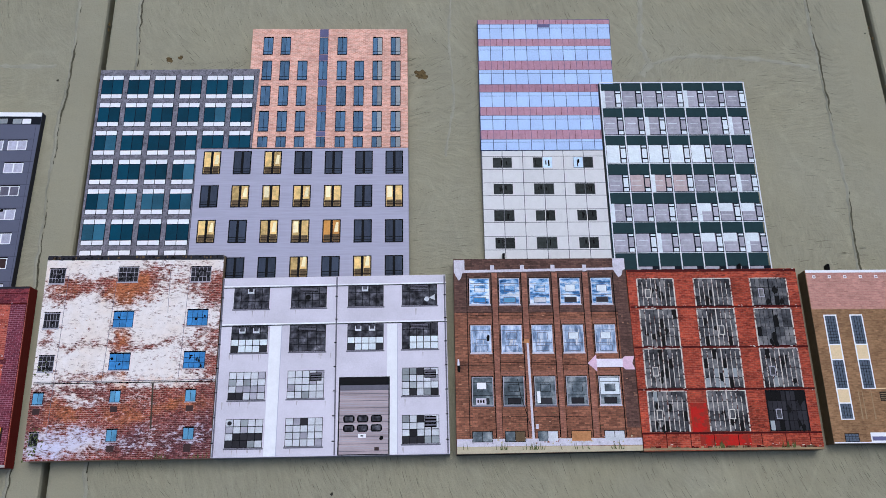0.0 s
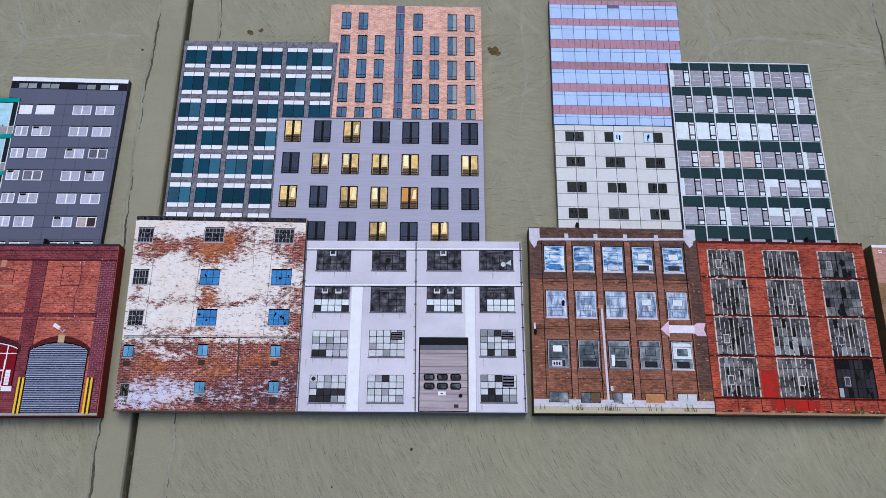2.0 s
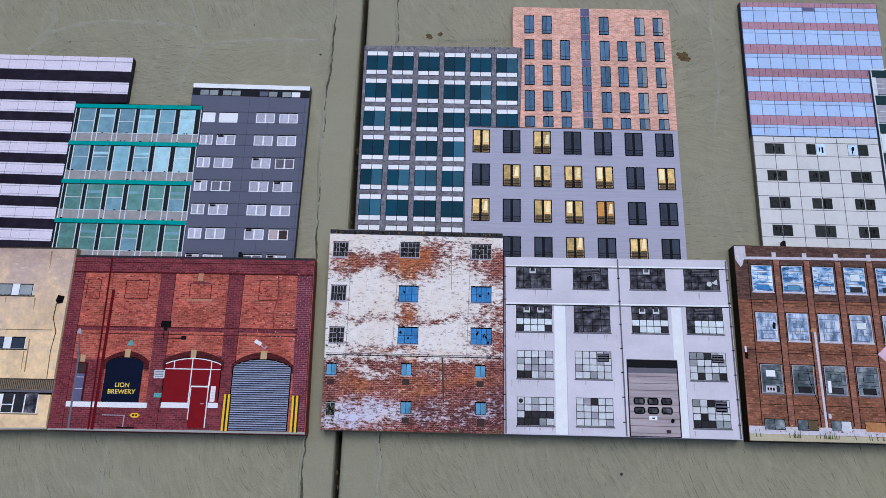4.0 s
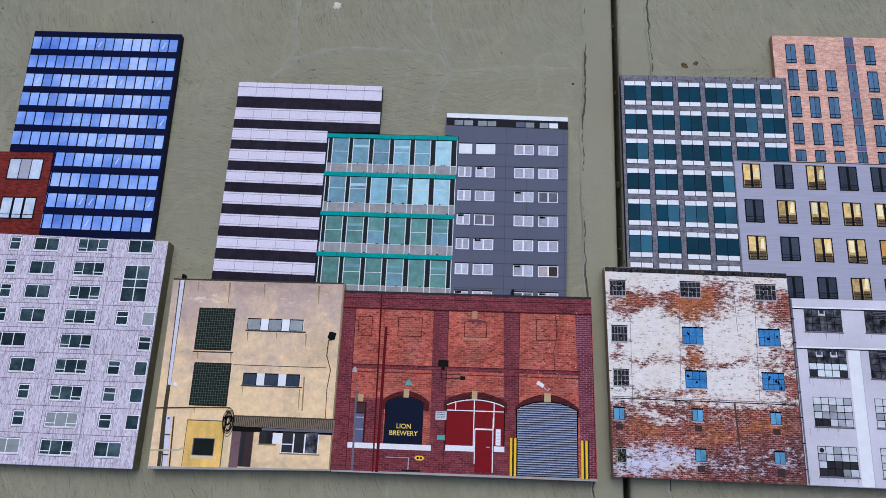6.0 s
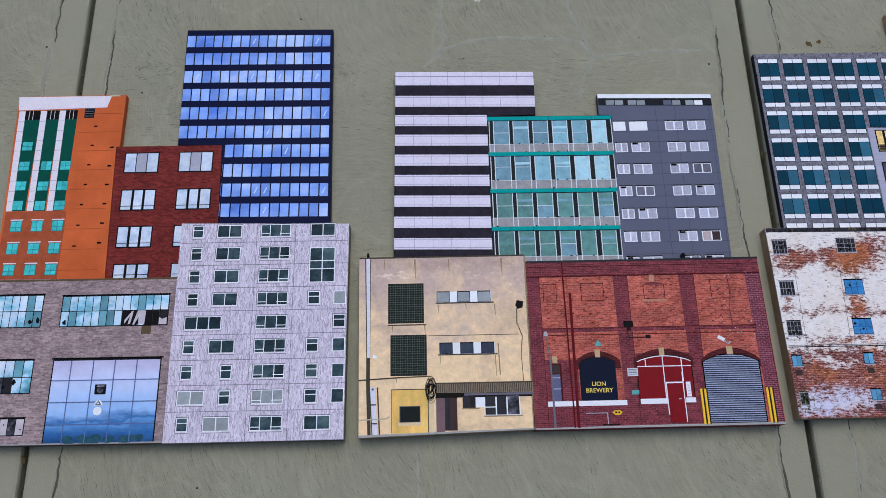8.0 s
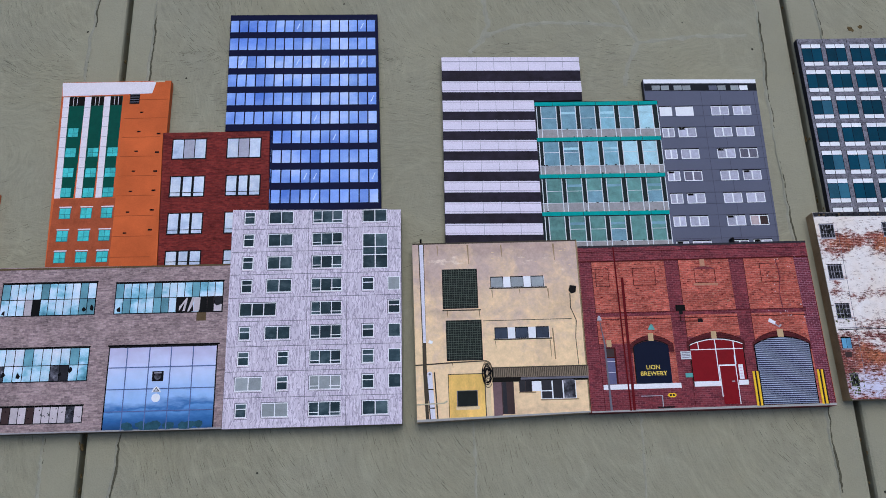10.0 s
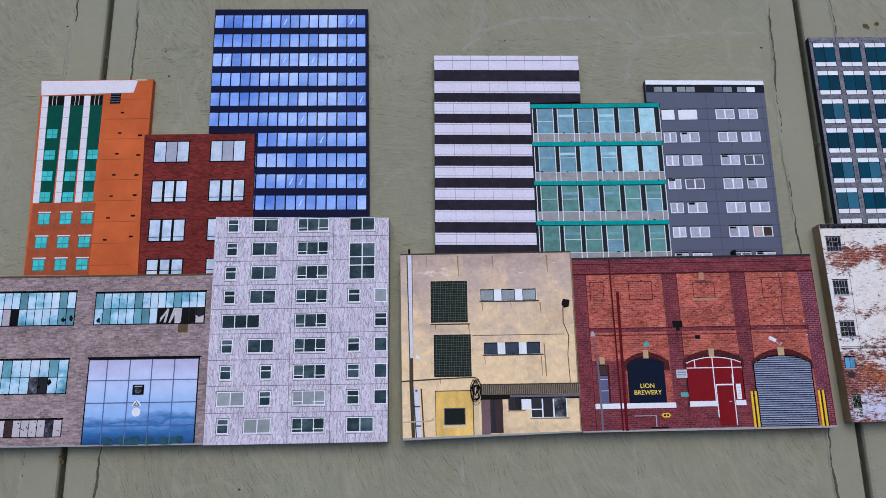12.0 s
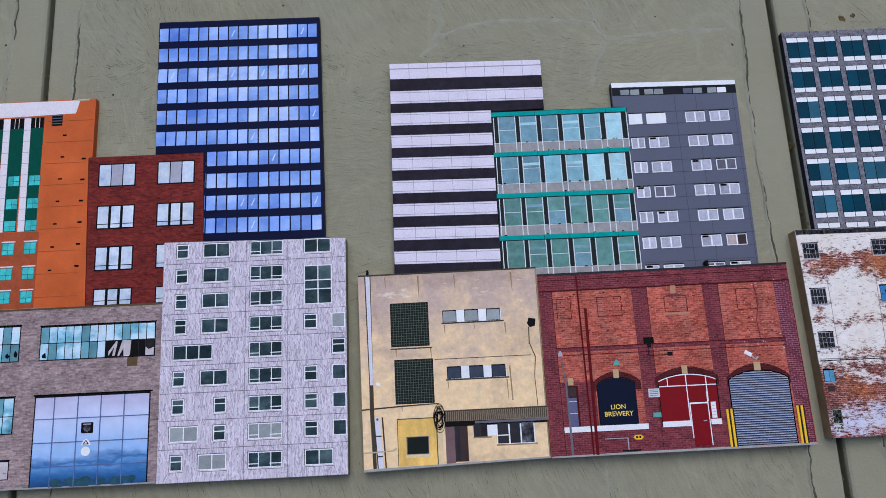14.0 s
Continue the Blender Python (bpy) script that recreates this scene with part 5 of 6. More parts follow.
bar(b, "keystone", 495, 122, 503.5, 135, "keystone_tan", 5)
# shade round the shutter, printed as a black arch behind it
shape(b, "shutter_recess", arch(563.6, 11, 657.8, 110, 13.5), "black_print", 3.4)
roll = shape(b, "roller_shutter", arch(565.5, 12, 656, 109, 12), "shutter_light", 4, "grey corrugated roller shutter")
for k in range(31):
    y = 1.6 + 3.45 * k
    cut = 0.0 if y < 96 else 45.25 * (2 / math.pi) * math.asin(min(1.0, ((y + 1 - 97) / 12) ** 1.25))
    inlay(b, "shutter_slat", cut + 0.3, y, [(0, 0, 89.9 - 2 * cut, 1.7, "shutter_dark", 4.6), (0, 1.7, 89.9 - 2 * cut, 2.3, "shutter_glint", 4.6)], under=roll)
bar(b, "keystone", 606.5, 122, 616.5, 135, "keystone_tan", 5)
for x in (555, 561.2, 662, 668.4):
    p = inlay(b, "bollard", x, 10, [(0, 0, 5, 56, "bollard_yellow", 6)], "yellow and black bollard")
    inlay(b, "black_stripe", 3.4, 0, [(0, 0, 2, 56, "bollard_black", 6.5)], under=p)
shape(b, "red_pipe", [(352, 8), (356.5, 8), (357.5, 231), (353, 231)], "trim_red", 5, "dark red downpipe")
shape(b, "downpipe", [(347, 8), (349.5, 8), (346, 286), (343.5, 286)], "trim_red", 5, "thin dark red downpipe")
shape(b, "steel_post", [(315, 9), (318.5, 9), (316.5, 118), (311, 158), (310, 158), (314, 118)], "frame_grey", 5, "thin grey steel post")
shape(b, "post_lamp", [(306, 158), (314, 158), (311.5, 166), (308.5, 166)], "pipe_grey", 5)
bar(b, "flood_lamp", 441, 171, 457, 181, "black_print", 5, "black floodlight")
bar(b, "lamp_mount", 446, 165, 452, 171, "charcoal_print", 5)
shape(b, "security_camera", [(594, 149), (604, 143), (607, 148), (597, 154)], "sill_white", 5, "white security camera")
shape(b, "camera_cable", [(605, 143), (612, 138), (616, 142), (614, 144), (611, 140), (606, 145)], "pipe_grey", 5)
for k in range(26):
    x, y = rng.uniform(600, 650) + rng.gauss(0, 6), rng.uniform(140, 262)
    shape(b, "lime_mark", [(x, y), (x + rng.uniform(0.6, 2.2), y + 0.3), (x + rng.uniform(0.4, 1.6), y + rng.uniform(0.8, 2.6))], "stone_white", 3)
shape(b, "wall_crack", [(622, 172), (624, 172), (622, 200), (628, 226), (624, 258), (622.5, 258), (626.5, 226), (620.5, 200)], "purple_brick", 2)
bar(b, "hose_rail", 367, 30, 402, 31.2, "pipe_grey", 5)
bar(b, "hose_rail", 401, 12, 402.4, 31, "pipe_grey", 5)
bar(b, "hose_rail", 392, 11, 420, 13, "charcoal_print", 5)
shape(b, "ground_strip", [(284.5, 6.2), (685.5, 7.4), (685.5, 11), (420, 10), (284.5, 8.5)], "pavement_print", 3.5)
# shade inside the sign's and the entrance's arches, printed as black lines
for x0, x1, s0 in ((363, 421, 112), (457, 545, 112)):
    rim = [(x0 + (x1 - x0) * k / 12, s0 + 9.6 * math.sin(math.pi * k / 12) ** 0.8 if 0 < k < 12 else s0) for k in range(13)]
    shape(b, "reveal_line", [(u, v) for u, v in rim] + [(u, v + 1.8) for u, v in rim[::-1]], "side_black", 3.6)
for x0, y0, x1, y1 in ((361.6, 50, 363, 112), (455.6, 45, 457, 112), (545, 52, 546.6, 112)):
    bar(b, "reveal_line", x0, y0, x1, y1, "side_black", 3.4)
for k in range(150):
    x, y = rng.uniform(307, 652), rng.uniform(176, 258)
    if any(u0 - 2 < x < u1 + 2 for u0, u1 in ((430, 456), (540, 570))):
        continue
    bar(b, "burnt_brick", x, y, x + rng.uniform(2, 5), y + 1.2, rng.choice(("arch_brick", "side_red", "side_peach")), 0.8)
bar(b, "lamp_cable", 446.5, 152.5, 447.3, 165, "side_black", 4)
bar(b, "lamp_cable", 446.5, 152.5, 476, 153.3, "side_black", 4)
bar(b, "wall_socket", 476, 151, 484, 157, "charcoal_print", 4)
chimney(b, 556, 290, 299, 4.5)

# ---- group three ----
b = block("three", "marble_grid_cutout", [(31, 332), (215, 331), (214, 527), (308, 527), (314, 686), (28, 687)], LOW, "slate_marble", "side_charcoal", "flat cutout of a grey stone grid tower with teal windows")
for r in range(7):
    for c in range(6):
        x, y = 33.5 + 46.6 * c + (0.25 * r), 628 - 55.4 * r - 0.6 * c
        y0, y1 = max(y, 333), y + 47.5
        if c > 3 and r > 2:
            continue
        if r == 2 and c > 3:
            y0 = 528
        if c == 3 and r > 2:
            x = 174.5
        h = y1 - y0
        w = inlay(b, "window", round(x, 1), round(y0, 1), [(0, 0, 38.5, round(h, 1), "navy_frame", 1)], "teal window with white spandrel strips")
        pale = rng.random() < 0.22
        for k in range(2):
            px = 1.0 + 18.7 * k
            inlay(b, "spandrel", px, round(h - 9, 1), [(0, 0, 17.6, 8.2, "white_print", 2)], under=w)
            if h > 18:
                glass = "teal_glass_pale" if (pale and (k or r > 3)) or (r == 4 and k) else "teal_glass"
                low = 9.6 if h > 40 else 0.6
                inlay(b, "pane", px, low, [(0, 0, 17.6, round(h - 10 - low, 1), glass, 2)], under=w)
                if h > 40:
                    inlay(b, "spandrel", px, 0.8, [(0, 0, 17.6, 8, "white_print", 2)], under=w)
for k in range(60):
    x, y = rng.uniform(34, 300), rng.uniform(335, 684)
    if y < 530 and x > 205:
        continue
    a = rng.uniform(0.6, 1.6)
    L = rng.uniform(3, 9)
    shape(b, "marble_vein", [(x, y), (x + 0.7, y), (x + 0.7 + L * math.cos(a), y + L * math.sin(a)), (x + L * math.cos(a), y + L * math.sin(a))], "pipe_grey", 0.5)
for c in range(7):
    bar(b, "parapet_joint", 30 + 46.6 * c, 677, 30.6 + 46.6 * c, 687, "charcoal_print", 1)

b = block("three", "peach_brick_cutout", [(308.5, 527.5), (581, 524.5), (580, 767), (296, 771), (296, 686.5), (314.5, 686)], LOW, "peach_brick", "side_peach", "flat cutout of a peach brick apartment tower")
for r, (y0, y1) in enumerate(((713, 749), (660, 699), (608, 647), (557, 596), (525.5, 546))):
    for c, x in enumerate((318, 350, 382, 453, 484.5, 517.5, 550.5)):
        if r == 0 and c in (2, 4):
            continue
        d = 3.0 * (550 - x) / 232
        h = y1 - y0
        x -= 0.6
        w = glazed(b, x, y0 + d, x + 17.8, y1 + d, 2, 1, "navy_frame", lambda i, j: "pane_lace" if (c > 4 and i == 1) else "window_blue", 1.1, 0.9)
        bar(b, "window_head", x, y1 + d - 1.2, x + 17.5, y1 + d + 0.8, "black_print", 3)
        if r < 4:
            bar(b, "balcony_rail", x, y0 + d + 6, x + 16.5, y0 + d + 7, "navy_frame", 3)
            bar(b, "window_sill", x - 0.5, y0 + d - 0.8, x + 17, y0 + d + 0.6, "navy_frame", 3)
    d = 3.0 * (550 - 419) / 232
    glazed(b, 419.5, y0 + d, 435.5, y1 + d, 2, 1, "navy_frame", "window_blue", 1.0, 0.9)
    top = 769 if r == 0 else ((713, 660, 608, 557, 525)[r - 1] + d)
    bar(b, "purple_panel", 419.5, y1 + d + 0.8, 435.5, top - 0.6, "panel_purple", 1, "purple spandrel panel")

b = block("three", "lavender_tower_cutout", [(215.5, 331), (280, 330), (280, 290), (582, 289), (581, 524), (214.5, 526.5)], LOW, "lavender_cladding", "side_grey", "flat cutout of a lavender clad apartment tower with lit windows")
LIT = ("1010000", "0111101", "1011200", "0001010")
for r, (y0, y1) in enumerate(((475, 519), (413.5, 454.5), (349.5, 391), (290, 327))):
    for c in range(7):
        x = 226.5 + 52.5 * c
        if r == 3 and c == 0:
            continue
        d = 3.2 * (6 - c) / 6 if r < 3 else 0
        lit = LIT[r][c]
        w = glazed(b, x, y0 + d, x + 30.5, y1 + d, 2, 1, "charcoal_print", lambda i, j: {"0": "dark_pane", "1": "lit_pane", "2": "lit_amber"}[lit], 2.0, 4.5)
        if lit != "0":
            inlay(b, "room_light", 2.6, 2.2, [(0, 0, 10.4, 11, "lit_low", 3), (15.2, 0, 25.4, 11, "lit_low", 3), (1, 16, 9, 36, "lit_pale", 3)] if (c + r) % 2 else [(0, 0, 10.4, 12, "lit_low", 3), (15.2, 0, 25.4, 13, "lit_low", 3), ([(17, 17), (24, 17), (24, 34), (20, 34)], "lit_pale", 3)], under=w)
        for q in (5, 9.5):
            inlay(b, "balcony_rail", 0.5, q, [(0, 0, 29.5, 0.9, "black_print", 4)], under=w)
b = block("three", "derelict_warehouse_cutout", [(0, 4), (281, 4), (279, 327), (-8, 330)], HIGH, "flaking", "side_tan", "flat cutout of a derelict warehouse with flaking plaster")
shape(b, "roof_edge", [(-7.5, 329.5), (-7.3, 322), (278.8, 319), (278.8, 327)], "side_charcoal", 1, "dark sagging roof edge")
for k in range(70):
    x = rng.uniform(-5, 274)
    bar(b, "roof_tile", x, 323 + rng.uniform(-2, 1), x + rng.uniform(1, 4), 326 + rng.uniform(-2, 1.5), rng.choice(("side_brown", "black_print", "side_charcoal")), 2)


def factory_window(x0, y0, x1, y1, glass, nx=4, ny=3, holes=4):
    x0, x1 = x0 - 1.8, x1 + 1.8
    w = glazed(b, x0, y0, x1, y1, nx, ny, "pipe_grey" if glass == "pane_dark" else "navy_frame", lambda i, j: glass, 0.8, 0.7)
    for q in range(int(holes)):
        u, v = rng.uniform(x0 + 3, x1 - 3), rng.uniform(y0 + 3, y1 - 5)
        shape(b, "broken_hole", [(u + rng.uniform(0.8, 3.2) * math.cos(a), v + rng.uniform(1, 4.2) * math.sin(a)) for a in (0.1, 0.9, 1.8, 2.9, 3.7, 4.6, 5.5)], "pane_hole", 3)
    bar(b, "window_head", x0 - 0.5, y1, x1 + 0.5, y1 + 1.4, "black_print", 2)
    bar(b, "window_sill", x0 - 0.8, y0 - 1.6, x1 + 0.8, y0, "pipe_grey", 2)


for x0, y0, w in ((1, 282, 22), (112, 283, 29), (229.5, 282, 29)):
    factory_window(x0, y0, x0 + w, y0 + 25, "pane_dark", 5, 3, 5)
factory_window(2.5, 208, 24, 233, "pane_dark", 5, 2, 1)
factory_window(112.5, 208, 141, 234, "pane_blue", 3, 2, 1)
factory_window(229.5, 209, 259, 235, "pane_blue", 4, 2, 2)
factory_window(4, 139, 25, 164, "pane_dark", 4, 3, 4)
factory_window(114, 140, 143, 166, "pane_blue", 3, 2, 2)
factory_window(230, 141, 260, 167, "pane_blue", 4, 3, 5)
for x, y in ((3.5, 88), (121.5, 90), (237.5, 89.5), (123, 31), (239, 32)):
    factory_window(x, y, x + 13, y + 18, "pane_steel", 2, 1, 0.3)
    bar(b, "low_vent", x + 1, y - 15, x + 12, y - 6, "door_brown", 1)
bar(b, "low_vent", 240, 14, 251, 25, "door_brown", 2)
factory_window(7, 25, 18, 46, "pane_dark", 2, 2, 2)
bar(b, "cable_run", 0, 119.5, 280, 120.8, "charcoal_print", 2)
bar(b, "cable_run", 0, 122.4, 280, 123.2, "frame_grey", 2)
shape(b, "rusty_downpipe", [(186.5, 49), (189, 49), (185.5, 119), (183, 119)], "cable_dark", 2, "rusty brown downpipe")
for x0, x1, y0, y1 in ((109, 104, 306, 122), (226, 222, 306, 122), (31, 30, 40, 300), (196, 194, 230, 300)):
    shape(b, "wall_joint", [(x0, y0), (x0 + 0.6, y0), (x1 + 0.6, y1), (x1, y1)], "frame_grey", 1)
for k in range(70):
    x, y, a = rng.gauss(9, 8), (rng.gauss(30, 12) if k < 52 else rng.gauss(142, 7)), rng.uniform(0, 6.28)
    if not (1 < x < 40 and 5 < y < 160):
        continue
    s = rng.uniform(1.2, 3)
    shape(b, "ivy_leaf", [(x, y), (x + s * math.cos(a), y + s * math.sin(a)), (x + 1.5 * s * math.cos(a + 0.6), y + 1.5 * s * math.sin(a + 0.6)), (x + s * math.cos(a + 1.2), y + s * math.sin(a + 1.2))], "leaf_green", 4)
for k in range(28):
    x, y = rng.choice((rng.gauss(205, 5), rng.gauss(262, 7))), rng.uniform(5, 15)
    shape(b, "weed_blade", [(x, 5), (x + 1.2, 5), (x + rng.uniform(-2, 3), y)], "leaf_green", 3)

b = block("three", "white_warehouse_cutout", [(282, 4), (643, 4), (641, 288), (281, 287)], HIGH, "whitewash", "side_grey", "flat cutout of a whitewashed concrete warehouse with steel windows")
for y in (271, 208):
    shape(b, "ledge", [(282, y), (642, y + 2), (642, y + 4.5), (282, y + 2.5)], "white_print", 2)
    shape(b, "ledge_shadow", [(282, y - 1.6), (642, y + 0.6), (642, y + 2), (282, y)], "charcoal_print", 2)
for x0, x1 in ((361, 379), (547, 563)):
    bar(b, "pilaster", x0, 5, x1, 207, "white_print", 0.5)
    # shade beside the pilaster, put in as a duller strip
    bar(b, "pilaster_edge", x1, 5, x1 + 1, 207, "whitewash_shade", 0.6)
for xs in ((465, 468), (639, 640), (282, 284.5)):
    shape(b, "downpipe", [(xs[1] - 1, 5), (xs[1] + 1.2, 5), (xs[0] + 1.2, 286), (xs[0] - 1, 286)], "frame_grey", 3, "thin grey downpipe")
    for q in range(7):
        y = 25 + 38 * q
        bar(b, "pipe_clip", xs[0] - 1.6, y, xs[0] + 2.6, y + 1.6, "charcoal_print", 4)


def steel_window(x0, y0, w, h, nx, ny, pick, label=""):
    x0, w = x0 - 1.7, w + 3.0
    bar(b, "window_sill", x0 - 1.5, y0 - 2.5, x0 + w + 1.5, y0 - 0.3, "frame_grey", 1)
    return glazed(b, x0, y0, x0 + w, y0 + h, nx, ny, "charcoal_print", pick, 0.8, 1.1, label)


def vent(w, x, y, ww, hh):
    v = inlay(b, "vent_hood", x, y, [(0, 0, ww, hh, "black_print", 3)], under=w)
    for k in range(3):
        inlay(b, "hood_slat", x + 1, y + hh * (0.15 + 0.3 * k), [(0, 0, ww - 2, hh * 0.14, "frame_grey", 4)], under=w)


for c, x in enumerate((302, 394, 485.5, 572)):
    w = steel_window(x, 235 + 0.7 * c, 54, 35, 5, 3, lambda i, j: "pane_smoke")
    if c in (1, 3):
        vent(w, 13, 26, 30, 7.5)
        inlay(b, "round_vent", 0, 0, [(ring(27, 17, 4.4), "pane_hole", 3)] if c == 1 else [(ring(40, 10, 4), "pane_pale", 3), ([(44, 12), (53, 8), (53, 18)], "pane_pale", 3)], under=w)
    else:
        inlay(b, "bracket", 22, 25, [(0, 0, 10, 3, "pane_pale", 3), (0, 2, 1.6, 8, "pane_pale", 3), (8.4, 2, 10, 8, "pane_pale", 3)], under=w)
    w = steel_window(x, 164 + 0.6 * c, 54.5, 42.5, 5 if c != 1 else 4, 4, lambda i, j: "pane_smoke" if (j > 1 or c == 1 or (i == 0 and c == 3)) else ("pane_dark" if j == 0 and i in (0, 4) and c != 3 else "pane_bright"))
    if c in (1, 3):
        vent(w, 13, 33, 30, 7.5)
    else:
        for q in (12, 34):
            inlay(b, "bracket", q, 31, [(0, 0, 10, 3, "pane_pale", 3), (0, 2, 1.4, 8, "pane_pale", 3), (8.6, 2, 10, 8, "pane_pale", 3)], under=w)
for c, x in ((0, 303), (1, 394), (3, 572)):
    w = steel_window(x, 90 + 0.9 * c, 54, 43.5, 5, 4, lambda i, j: "pane_dark" if (c == 0 and j == 0 and i < 2) or (c == 3 and j == 0 and i in (1, 4)) or (c == 3 and (i, j) == (2, 3)) else ("pane_lace" if rng.random() < 0.12 else "pane_lilac" if rng.random() < 0.12 else "pane_pale"))
    if c:
        vent(w, 35, 27, 18, 13)
    w = steel_window(x, 18 + 0.7 * c, 54, 43, 5, 4, lambda i, j: "pane_dark" if (c == 0 and ((j == 1 and i > 0) or (j == 0 and i < 3))) or (c == 1 and (i, j) == (2, 3)) or (c == 3 and ((j == 0 and i < 3) or (j == 1 and i == 1) or (i, j) == (2, 3))) else ("pane_lace" if rng.random() < 0.14 else "pane_lilac" if rng.random() < 0.12 else "pane_pale"))
    if c == 3:
        vent(w, 35, 24, 18, 17)
    if c == 0:
        inlay(b, "round_vent", 0, 0, [(ring(6, 37, 3.4), "pane_dark", 3)], under=w)
for k in range(46):
    x, y = rng.choice((rng.uniform(286, 360), rng.uniform(380, 464), rng.uniform(566, 636))), rng.choice((234, 163, 89, 17, 207))
    h, w = rng.uniform(3, 12) if y > 20 else rng.uniform(3, 9), rng.uniform(0.8, 2.6)
    shape(b, "stain_run", [(x, y - 2), (x + w, y - 2), (x + w * 0.6, y - 2 - h), (x + w * 0.3, y - 2 - h)], "stain_run", 0.9)
bar(b, "door_recess", 472.5, 4.5, 551.5, 123, "charcoal_print", 1)
d = inlay(b, "roller_door", 474.5, 6, [(0, 0, 75, 114, "door_steel", 2), (0, 104, 75, 114, "charcoal_print", 3), (0, 96, 75, 104, "frame_grey", 3)], "pale steel sectional roller door")
for k in range(26):
    inlay(b, "door_rib", 0, 4 + 3.6 * k, [(0, 0, 75, 0.8, "pipe_grey" if k % 3 else "frame_grey", 3)], under=d)
for r, y in ((0, 47), (1, 33)):
    for c in range(3):
        inlay(b, "door_window", 6 + 21 * c, y, [([(2, 0), (15, 0), (17.5, 3), (17.5, 8), (15, 11), (2, 11), (0, 8), (0, 3)], "black_print", 4), (2.5, 2, 15, 9, "pane_smoke", 5)], under=d)
inlay(b, "door_notice", 29, 24, [(0, 0, 12, 6, "white_print", 5), (4, 2, 8, 4, "charcoal_print", 6)], under=d)
inlay(b, "door_lock", 61, 20, [([(0, 2), (3, 0), (6, 2), (6, 6), (2, 7)], "black_print", 5)], under=d)
inlay(b, "door_hatch", 54, 5, [(0, 0, 7, 5, "door_brown", 5)], under=d)

# ---- group four ----
b = block("four", "mirror_tower_cutout", [(50, 516.5), (263.5, 516.5), (264, 652), (292, 652), (296, 786), (50, 785)], LOW, "seam_grey", "side_charcoal", "flat cutout of a mirrored tower with pink bands")
GLASS_ROWS = ((743, 775), (697, 728), (648, 678), (602, 632), (556, 585), (517, 538))
for r, (y0, y1) in enumerate(GLASS_ROWS):
    right = (294.5, 293.5, 292, 263.5, 263.5, 263.3)[r]
    band_top = 785 if r == 0 else GLASS_ROWS[r - 1][0]
    band = bar(b, "pink_band", 50.5, y1 + 0.3, right, band_top - 0.3, "pink_spandrel", 1, "pink spandrel band")
    for c in range(11):
        x0 = 51 + 22.15 * c
        x1 = min(x0 + 21.1, right)
        if x1 - x0 < 3:
            continue
        cut = y0 + 0.74 * (y1 - y0)
        bar(b, "pane", x0, y0 + 0.4, x1, cut - 0.45, "mirror_pane")
        if cut < y1:
            bar(b, "pane", x0, cut + 0.45, x1, y1 - 0.4, "mirror_pane")
        for q in range(2):
            if x0 + 11 * q < right - 1:
                inlay(b, "band_joint", x0 + 11 * q - 50.5, 0, [(0, 0, 0.5, round(band_top - y1 - 0.6, 1), "dark_red_line" if q else "seam_grey", 1.5)], under=band)
for x, y, w, h, m in ((161, 768, 22, 7, "panel_purple"),):
    bar(b, "dark_panel", x, y, x + w, y + h, m, 2)

b = block("four", "white_panel_cutout", [(52, 314), (264, 314), (263, 516), (50, 516)], LOW, "panel_seam", "side_olive", "flat cutout of a white panelled office block")
LINES = (516, 505, 480, 455, 431, 406, 382, 357, 333, 314.5)
for r in range(9):
    for c in range(6):
        x0 = 51.5 + 35.4 * c
        bar(b, "white_panel", x0 + 0.5, LINES[r + 1] + 0.5, min(x0 + 34.8, 263), LINES[r] - 0.5, "panel_white")
for r, (y0, y1) in enumerate(((482.5, 503.5), (433, 453.5), (384, 404.5), (334.5, 355.5))):
    for x in (69.5, 139.5, 210):
        glazed(b, x, y0, x + 34.5, y1, 2, 1, "panel_seam", lambda i, j: "pane_sky" if (r == 0 and x > 100 and (i == 1 if x < 200 else i == 0)) else "pane_black_green", 0.8, 1.4)
        for q in range(3):
            u = x + rng.uniform(3, 28)
            bar(b, "dark_bit", u, y0 + rng.uniform(2, 11), u + rng.uniform(1, 3), y0 + rng.uniform(13, 17), "black_print", 3)
        bar(b, "white_jamb", x - 12, y0 + 0.6, x - 0.8, y1 - 0.6, "panel_white", 1.6)
        bar(b, "white_jamb", x + 35.2, y0 + 0.6, x + 46, y1 - 0.6, "panel_white", 1.6)

